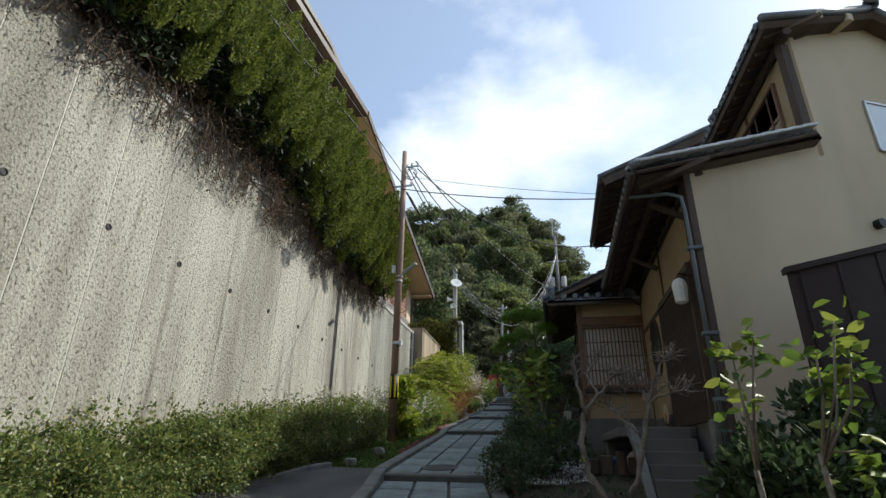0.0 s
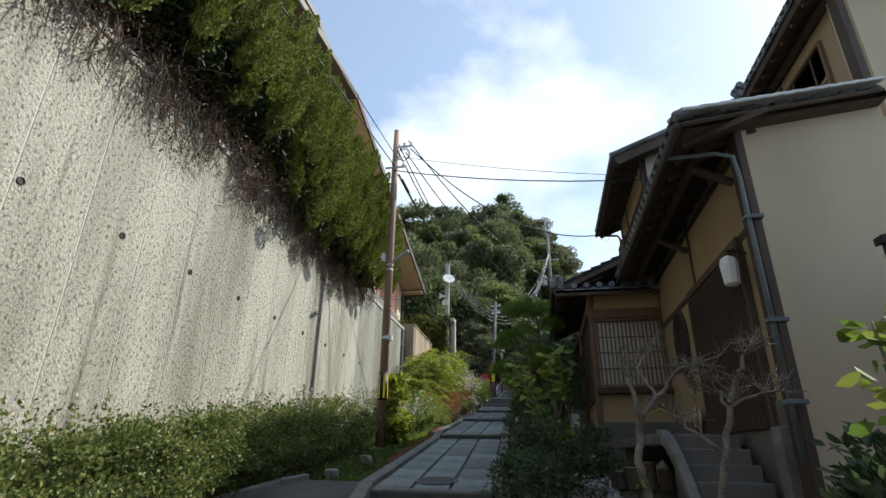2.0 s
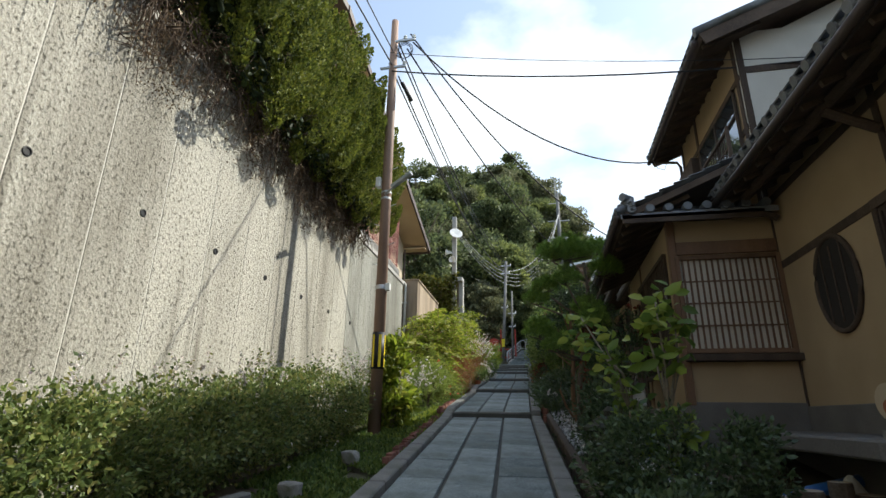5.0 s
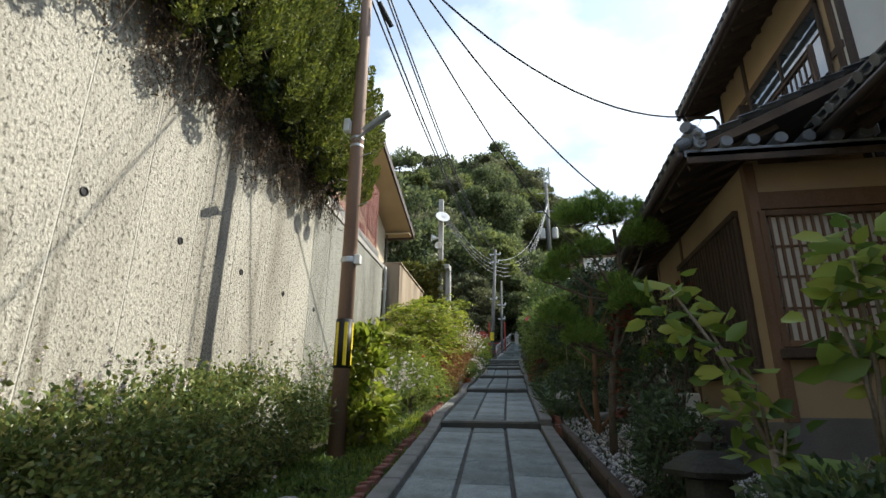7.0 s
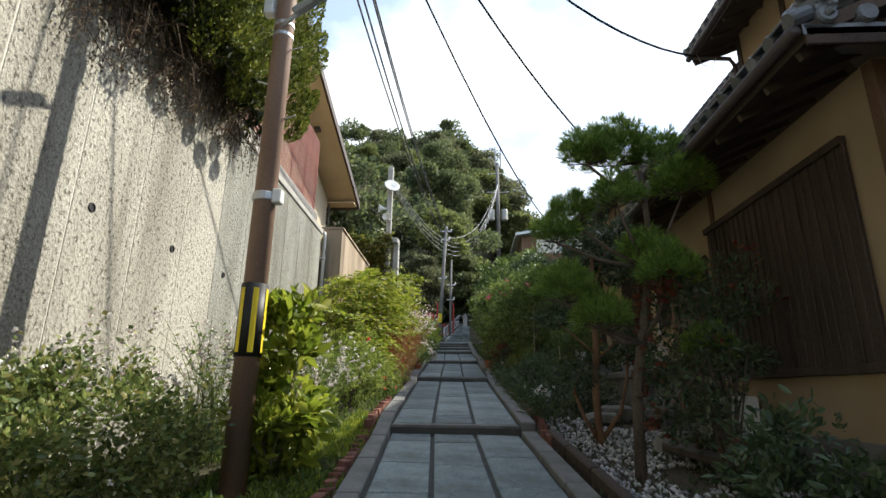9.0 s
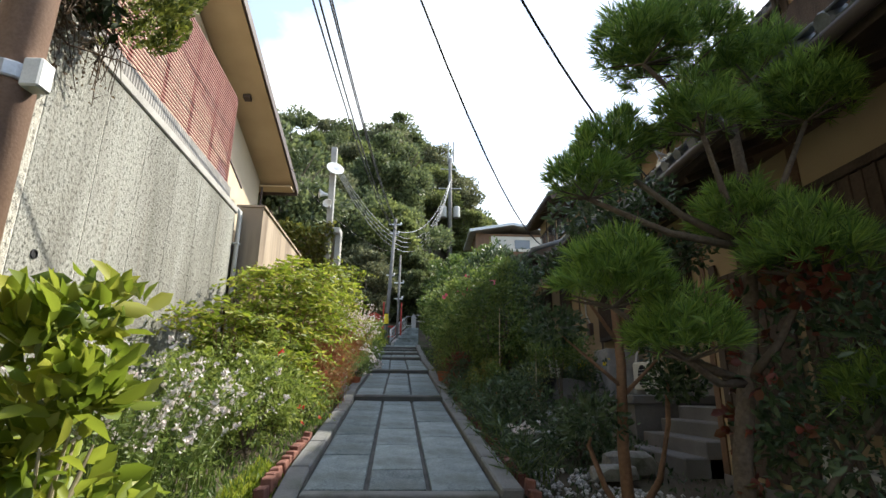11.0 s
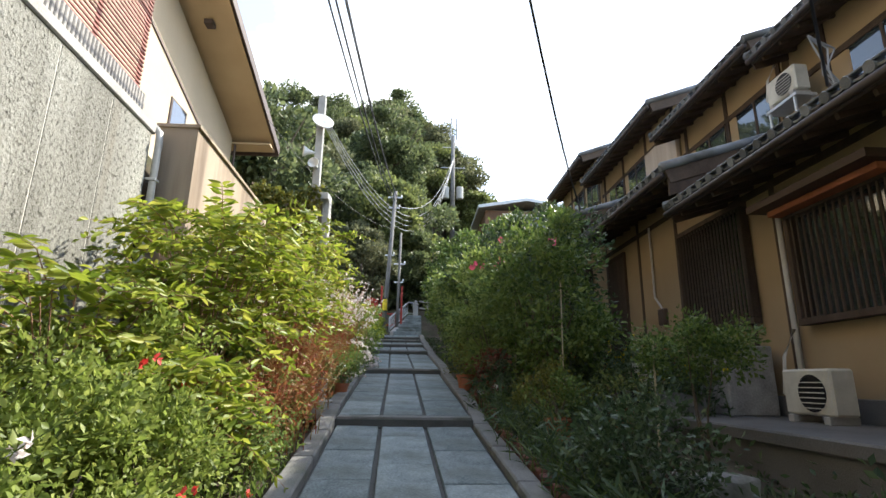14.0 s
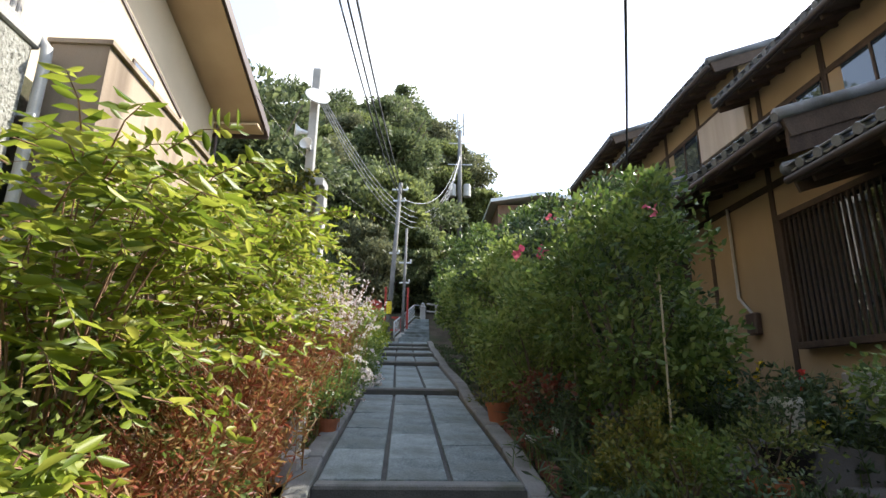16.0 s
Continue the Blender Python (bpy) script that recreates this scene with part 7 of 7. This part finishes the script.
shrub("small_tree", "small umbrella-shaped tree on a slim trunk in shade", (-0.25, 21.9, land_z(21.9)), (0.62, 0.6, 0.26), 4200, 0.05, M["green"], 596, 40, 0.17, 0.5, 3, "bark", "tree", "", 0.3, lift=0.95)
for i in range(10):
    y = 30.0 + i * 1.6
    shrub("garden_shrub", "leafy shrub thicket at the lane's head", (-0.6 + 1.2 * (i % 3), y + 4, land_z(y + 4)), (1.4, 1.5, 2.2 + 0.5 * (i % 2)), 4200, 0.15, M["green" if i % 2 else "deep"], 600 + i, 40, 0.5, 0.5, 8, "bark", "shrub", "shrubs beside the lane", 0.45)


def pot(at, r, h, mat, label, plant=None, seed=0):
    t = thing("flower_pot", label, "flower pot", at)
    part("pot", Build().lathe([(r * 0.68, 0), (r * 0.95, h * 0.82), (r * 1.08, h * 0.83), (r * 1.08, h), (r * 0.95, h), (r * 0.9, h * 0.85)], sides=18), M[mat], t, smooth=False)
    part("soil", Build().lathe([(r * 0.9, h * 0.86), (r * 0.85, h * 0.88)], sides=18), M["soil"], t)
    if plant:
        shrub("potted_plant", "leafy plant growing in the pot", (at[0], at[1], at[2] + h * 0.85), (r * 1.9, r * 1.9, r * 1.7), 900, 0.05, M[plant], seed, 18, 0.14, 0.5, 5, "bark", "plant")
    return t


pot((-2.05, 27.0, land_z(27.0)), 0.17, 0.3, "terracotta", "terracotta pot with pale leafy plant", "ivy", 640)
pot((-1.75, 25.9, land_z(25.9)), 0.15, 0.42, "terracotta", "tall terracotta pot with red-leaved plant", "maple_red", 641)
pot((-1.3, 23.2, land_z(23.2)), 0.17, 0.28, "terracotta", "terracotta pot with green plant", "green", 642)
pot((0.28, 24.3, land_z(24.3) + 0.44), 0.15, 0.40, "ac", "white plastic pot on a low slab")
blk = thing("pot_stand", "sloping dark slab under the white pot", "block", (0.28, 24.3, land_z(24.3)))
part("block", Build().prism([(-0.7, -0.1), (0.7, -0.1), (0.7, 0.36), (0.25, 0.44), (-0.25, 0.44), (-0.7, 0.2)], "y", -0.3, 0.3), M["plinth"], blk)
pot((0.0, 24.0, land_z(24.0) + 0.05), 0.2, 0.42, "black", "black plastic pot with plant", "deep", 643)
pot((-0.35, 23.7, land_z(23.7)), 0.19, 0.3, "terracotta", "terracotta pot with yellow-green plant", "hedge", 646)
shrub("low_bush", "low brownish green bush at the lane's edge", (-1.25, 23.9, land_z(23.9)), (0.4, 0.5, 0.42), 3600, 0.05, M["ivy"], 647, 34, 0.17, 0.5, 8)
shrub("low_bush", "low dark bush with red leaf tips", (-1.6, 25.4, land_z(25.4)), (0.32, 0.5, 0.45), 3200, 0.05, M["deep"], 648, 30, 0.16, 0.5, 8, flowers=(M["maple_red"], 120, 0.06, "red leaf tips"))
for i_, (x_, y_, h_) in enumerate(((0.4, 25.6, 1.3), (0.9, 25.0, 1.2), (0.75, 24.2, 1.1), (-0.1, 25.8, 1.2))):
    wands("tall_perennial", "dark upright perennial with a few yellow and red flowers", (x_, y_, land_z(y_)), 46, h_, 0.45, M["green"], M["deep"], 650 + i_, 26, 0.09, (M["petal_red" if i_ % 2 else "yellow"], 0.045, "scattered small flowers"), 0.45, 0.35, 0.1)
ped = thing("pedestal", "pale concrete block at the lane's edge", "block", (-4.42, 24.9, land_z(24.9)))
part("block", Build().box(-0.14, -0.3, -0.1, 0.14, 0.3, 0.16, 0.02), M["coping"], ped)
pot((-4.45, 25.1, land_z(24.9) + 0.16), 0.1, 0.32, "pale_pipe", "slim pale pot on the block", "green", 644)
pot((-4.3, 26.2, land_z(26.2)), 0.13, 0.22, "terracotta", "small terracotta pot by the kerb", "green", 645)


def stone(at, s, seed):
    rng = np.random.default_rng(seed)
    t = thing("garden_stone", "rough grey stone edging the garden bed", "stone", at, "edging stones")
    bm = bmesh.new()
    bmesh.ops.create_icosphere(bm, subdivisions=2, radius=0.5)
    off = Vector(rng.uniform(-9, 9, 3))
    for v in bm.verts:
        d = 1 + 0.35 * noise.noise(v.co * 1.7 + off) + 0.12 * noise.noise(v.co * 5 + off)
        v.co = Vector((max(-0.42, min(0.42, v.co.x * d)) * s[0], max(-0.42, min(0.42, v.co.y * d)) * s[1], max(-0.36, min(0.36, v.co.z * d)) * s[2]))
    me = bpy.data.meshes.new("stone")
    bm.to_mesh(me)
    bm.free()
    me.materials.append(M["stone"])
    part("stone", me, None, t)


for i, (x, y, sx, sz) in enumerate(((-1.42, 20.3, 0.34, 0.34), (-1.1, 20.25, 0.30, 0.32), (-0.78, 20.3, 0.5, 0.3), (-0.35, 20.6, 0.5, 0.6), (-0.5, 21.3, 0.6, 0.5), (-1.3, 21.6, 0.4, 0.3), (-0.8, 21.7, 0.5, 0.25), (-0.3, 19.0, 0.6, 0.4), (-0.1, 17.0, 0.6, 0.4), (0.1, 12.8, 0.5, 0.3), (-0.6, 18.7, 0.5, 0.22))):
    stone((x, y, land_z(y) + 0.06), (sx * 1.2, 0.34, sz), 660 + i)
for i, (x, y) in enumerate(((-4.35, 10.9), (-4.3, 12.6))):
    stone((x, y, land_z(y) + 0.05), (0.3, 0.26, 0.26), 690 + i)
for i in range(9):
    y = 18.6 + 0.9 * i
    wands("lily_clump", "tuft of narrow dark green blades beside the kerb", (mid_x(y) + HALF + 0.45, y, land_z(y)), 40, 0.5, 0.35, M["green"], M["deep"], 700 + i, 6, 0.2, (M["petal_white"], 0.04, "small white star flowers") if i % 3 == 1 else None, 0.25, 0.1, 0.12)
for i, (x, y, h) in enumerate(((-1.0, 24.0, 2.1), (-1.35, 25.6, 1.8), (-0.7, 21.9, 1.4))):
    sk = thing("garden_stake", "slim bamboo plant stake", "stake", (x, y, land_z(y) - 0.1))
    part("stake", Build().tube([(0, 0, 0), (0.03, 0.01, h)], 0.012, 0.009, 6), M["bamboo"], sk)

# trees on the hill
def woodland(seed, height, spread, mat, label):
    rng = np.random.default_rng(seed)
    t = thing("woodland_tree", label, "tree", (0, 0, -60), "trees on the hill")
    b = Build()
    b.tube([(0, 0, -1), (0.2, 0.1, height * 0.3), (0.1, -0.1, height * 0.7)], 0.28, 0.1, 7)
    for k in range(7):
        a = rng.uniform(0, 6.28)
        h = height * rng.uniform(0.3, 0.6)
        b.tube([(0.15, 0, h), (math.cos(a) * spread * 0.35, math.sin(a) * spread * 0.35, h + height * 0.12), (math.cos(a) * spread * 0.75, math.sin(a) * spread * 0.75, h + height * 0.28)], 0.1, 0.03, 5)
    part("trunk", b, M["bark"], t)
    p, o = clumps(rng, 11000, (spread, spread, height * 0.36), 24, spread * 0.36, 0.62, 0.62)
    p[:, 2] += height * 0.64
    part("crown", leaf_mesh("crown", rng, p, o, 0.20 + 0.24 * rng.random(len(p)), M[mat], 0.66, 0, 0.6), M[mat], t)
    return t


kinds = [woodland(800, 11.5, 3.6, "wood_a", "dense evergreen tree on the hillside"), woodland(801, 10.0, 3.2, "wood_b", "light green leafy tree on the hillside"), woodland(802, 12.5, 3.3, "wood_c", "olive green tree on the hillside"), woodland(803, 9.0, 3.8, "wood_a", "broad dark evergreen tree on the hillside"), woodland(804, 11.0, 2.8, "wood_b", "bright leafy tree on the hillside")]
rng = np.random.default_rng(810)
spots = []
for row, y in enumerate((50, 55, 60, 66, 72, 78, 84, 90, 97)):
    for x in np.arange(-34, 17, 4.3):
        xx, yy_ = x + rng.uniform(-1.6, 1.6) + (2.1 if row % 2 else 0), y + rng.uniform(-2, 2)
        if y < 60 and -7.5 < xx < 0.5 and y < 54:
            continue
        if xx > 1 and y < 56:
            continue
        if -4.6 < xx < 5.0 and y < 76:
            continue
        spots.append((xx, yy_))
near_hill = [(-11.0, 46.5), (-8.6, 46.0), (-6.4, 47.5), (-9.6, 49.0), (-7.2, 50.5), (-5.0, 51.5), (-2.8, 52.0), (-0.8, 50.5), (0.8, 48.5), (2.4, 51.5), (-12.0, 51.0), (-3.8, 54.5), (-1.2, 55.0)]
for x, y in near_hill:
    c = copy_thing(kinds[int(rng.choice([0, 3, 3, 2]))], pose(x, y, hill_z(x, y) - 1.8, 0, 0, rng.uniform(0, 360)))
    c.scale = (0.55, 0.55, 0.55 * rng.uniform(0.85, 1.2))
for i, (x, y) in enumerate(spots):
    k = kinds[int(rng.integers(0, 5))]
    s = rng.uniform(0.8, 1.15)
    src = kinds[i] if i < 5 else None
    m = pose(x, y, hill_z(x, y) - 0.3, rng.uniform(-4, 4), rng.uniform(-4, 4), rng.uniform(0, 360))
    if src is not None:
        src.matrix_basis = m
    else:
        c = copy_thing(k, m)
        c.scale = (s, s, s * rng.uniform(0.9, 1.15))

# ---- ground cover, gravel and edging ----
rng = np.random.default_rng(900)


def cover(name, label, xs, ys, n, size, mat, up=0.6, wide=0.4, seed=1):
    r = np.random.default_rng(seed)
    y = r.uniform(ys[0], ys[1], n)
    u = r.random(n)
    x = np.array([xs[0](v) for v in y]) * (1 - u) + np.array([xs[1](v) for v in y]) * u
    keep = np.array([noise.noise(Vector((a * 1.3, b * 1.3, seed))) > -0.25 for a, b in zip(x, y)])
    x, y = x[keep], y[keep]
    z = np.array([land_z(v) for v in y]) - 0.05
    p = np.stack([x, y, z], 1)
    o = np.tile([[0, 0, up]], (len(p), 1))
    ob = part(name, leaf_mesh(name, r, p, o, size * (0.5 + r.random(len(p))), M[mat], wide, 0, 0.5), M[mat])
    return tagged(ob, label, "ground cover", kind="stuff")


kl = lambda y: mid_x(y) - HALF - 0.28
kr = lambda y: mid_x(y) + HALF + 0.28
cover("ground_cover", "low green ground cover in front of the hedge", (lambda y: -5.2, kl), (10.6, 15.8), 15000, 0.07, "green", 0.7, 0.5, 11)
cover("grass", "tufts of grass and weeds along the bed", (lambda y: -5.6, kl), (14.5, 42.0), 16000, 0.10, "green", 1.0, 0.2, 12)
cover("grass", "short yellow-green grass on the sunny verge", (lambda y: -4.6, kl), (14.5, 19.5), 9000, 0.07, "lime", 1.0, 0.2, 13)
cover("ground_cover", "low dark ground cover under the shrubs", (kr, lambda y: 1.2), (19.0, 42.0), 16000, 0.07, "deep", 0.8, 0.4, 14)
cover("ground_cover", "sparse dark weeds in the shaded garden", (kr, lambda y: 1.2), (3.0, 19.0), 5000, 0.06, "deep", 0.8, 0.4, 15)

# pale gravel in the shaded bed
gr = Build()
for k in range(5200):
    y = rng.uniform(9.6, 19.2)
    x = rng.uniform(kr(y) + 0.22, 0.5)
    if noise.noise(Vector((x * 0.6, y * 0.5, 3))) < -0.12:
        continue
    s = rng.uniform(0.014, 0.034)
    z = land_z(y) - 0.05 + s * 0.4
    a = rng.uniform(0, 3.14)
    c_, s_ = math.cos(a) * s, math.sin(a) * s
    gr.add([(x + c_, y + s_, z), (x - s_, y + c_, z + s * 0.2), (x - c_, y - s_, z), (x + s_, y - c_, z - s * 0.1), (x, y, z + s * 0.8), (x, y, z - s)], [(0, 1, 4), (1, 2, 4), (2, 3, 4), (3, 0, 4), (1, 0, 5), (2, 1, 5), (3, 2, 5), (0, 3, 5)])
tagged(part("gravel", gr, M["gravel"]), "pale grey gravel in the shaded garden bed", "gravel", kind="stuff")

# edging bricks and the timber edge of the gravel bed
edge = thing("brick_edging", "row of worn red bricks edging the flower bed", "edging", (0, 0, 0), kind="structure")
bme = Build().box(-0.05, -0.1, -0.08, 0.05, 0.1, 0.07, 0.01).mesh("brick", M["brick"])
for i in range(36):
    y = 12.6 + 0.225 * i
    part("brick", bme, None, edge, at=pose(mid_x(y) - HALF - 0.34 + rng.normal(0, 0.012), y, path_z(y) + rng.normal(0.01, 0.012), rng.normal(0, 3), rng.normal(0, 6), rng.normal(0, 4)))
edge2 = thing("brick_edging", "row of worn red bricks edging the shaded bed", "edging", (0, 0, 0), kind="structure")
for i in range(40):
    y = 17.6 + 0.235 * i
    part("brick", bme, None, edge2, at=pose(mid_x(y) + HALF + 0.34 + rng.normal(0, 0.015), y, path_z(y) + rng.normal(0.01, 0.015), rng.normal(0, 3), rng.normal(0, 7), rng.normal(0, 6)))
tim = thing("timber_edging", "dark rotten timber edging of the gravel bed", "edging", (0, 0, 0), kind="structure")
for i in range(8):
    y = 9.8 + i * 1.0
    part("timber", Build().box(-0.06, 0, -0.2, 0.06, 0.97, 0.12, 0.02), M["dark_wood"], tim, at=Matrix.Translation((kr(y) + 0.12, y, path_z(y))) @ Vector((0, 1, 0)).rotation_difference(Vector((kr(y + 1) - kr(y), 1.0, land_z(y + 1) - land_z(y))).normalized()).to_matrix().to_4x4())

# manhole cover
mh = thing("manhole_cover", "round patterned cast iron cover set in the lane", "manhole cover", Matrix.Translation((-2.36, 10.55, path_z(10.55) + 0.004)) @ pose(0, 0, 0, math.degrees(math.atan(0.115)), 0, 0))
part("rim", Build().lathe([(0.36, -0.03), (0.36, 0.012), (0.31, 0.012), (0.31, 0.006)], sides=32), M["iron"], mh)
part("lid", Build().lathe([(0.305, -0.03), (0.305, 0.008), (0.29, 0.01)], sides=32), M["iron"], mh)
stud = Build().box(-0.018, -0.018, 0.01, 0.018, 0.018, 0.017, 0.004).mesh("stud", M["iron"])
for ix in range(-5, 6):
    for iy in range(-5, 6):
        if math.hypot(ix, iy) < 5.3:
            part("stud", stud, None, mh, at=pose(ix * 0.05, iy * 0.05, 0))

# slabs of the lane: the first stone of each course above a step
FIRST = {9.8: (0.72, 0.42, 0.88), 18.0: (1.38, 0.72, 1.24), 24.3: (1.12, 0.72, 1.34)}
edges = [-9.0] + STEPS + [43.0]
for a, b in zip(edges, edges[1:]):
    if b > a:
        part("step_edge", Build().box(-HALF, 0.0, -0.22, HALF, 0.16, 0.0, 0.012), M["kerb"], pavement, at=Matrix.Translation((mid_x(a), a, path_z(a + 0.001) + 0.006)) @ pose(0, 0, 0, 3, 0, 0)) if a > -9 else None
    for col, (u0, u1) in enumerate(((-0.93, -0.335), (-0.315, 0.275), (0.295, 0.93))):
        y = a + (0.17 if a > -9 else 0)
        first = True
        while y < b - 0.08:
            ln = (FIRST[round(a, 1)][col] if round(a, 1) in FIRST else 0.6 + 0.45 * ((col * 2 + 1) % 3)) if first else rng.normal(1.19, 0.05)
            first = False
            e = min(b, y + ln)
            if b - e < 0.35:
                e = b
            tilt = rng.normal(0, 0.004, 4)
            z = [path_z(y + 0.005) + tilt[0], path_z(y + 0.005) + tilt[1], path_z(e - 0.005) + tilt[2], path_z(e - 0.005) + tilt[3]]
            g = 0.016
            bb_ = Build()
            c = 0.008
            x00, x01, x10, x11 = mid_x(y) + u0 + g, mid_x(y) + u1 - g, mid_x(e) + u0 + g, mid_x(e) + u1 - g
            cx_, cy_, cz_ = (x00 + x11) / 2, (y + e) / 2, sum(z) / 4
            outer = [(x00, y + g, z[0] - c), (x01, y + g, z[1] - c), (x11, e - g, z[3] - c), (x10, e - g, z[2] - c)]
            inner = [(x00 + c, y + g + c, z[0]), (x01 - c, y + g + c, z[1]), (x11 - c, e - g - c, z[3]), (x10 + c, e - g - c, z[2])]
            low = [(px, py, pz - 0.1) for px, py, pz in outer]
            bb_.add([(px - cx_, py - cy_, pz - cz_) for px, py, pz in inner + outer + low], [(0, 1, 2, 3)] + [(i, (i + 1) % 4, 4 + (i + 1) % 4, 4 + i) for i in range(4)] + [(4 + i, 4 + (i + 1) % 4, 8 + (i + 1) % 4, 8 + i) for i in range(4)])
            part("slab", bb_, M["slab"], pavement, at=Matrix.Translation((cx_, cy_, cz_)))
            y = e
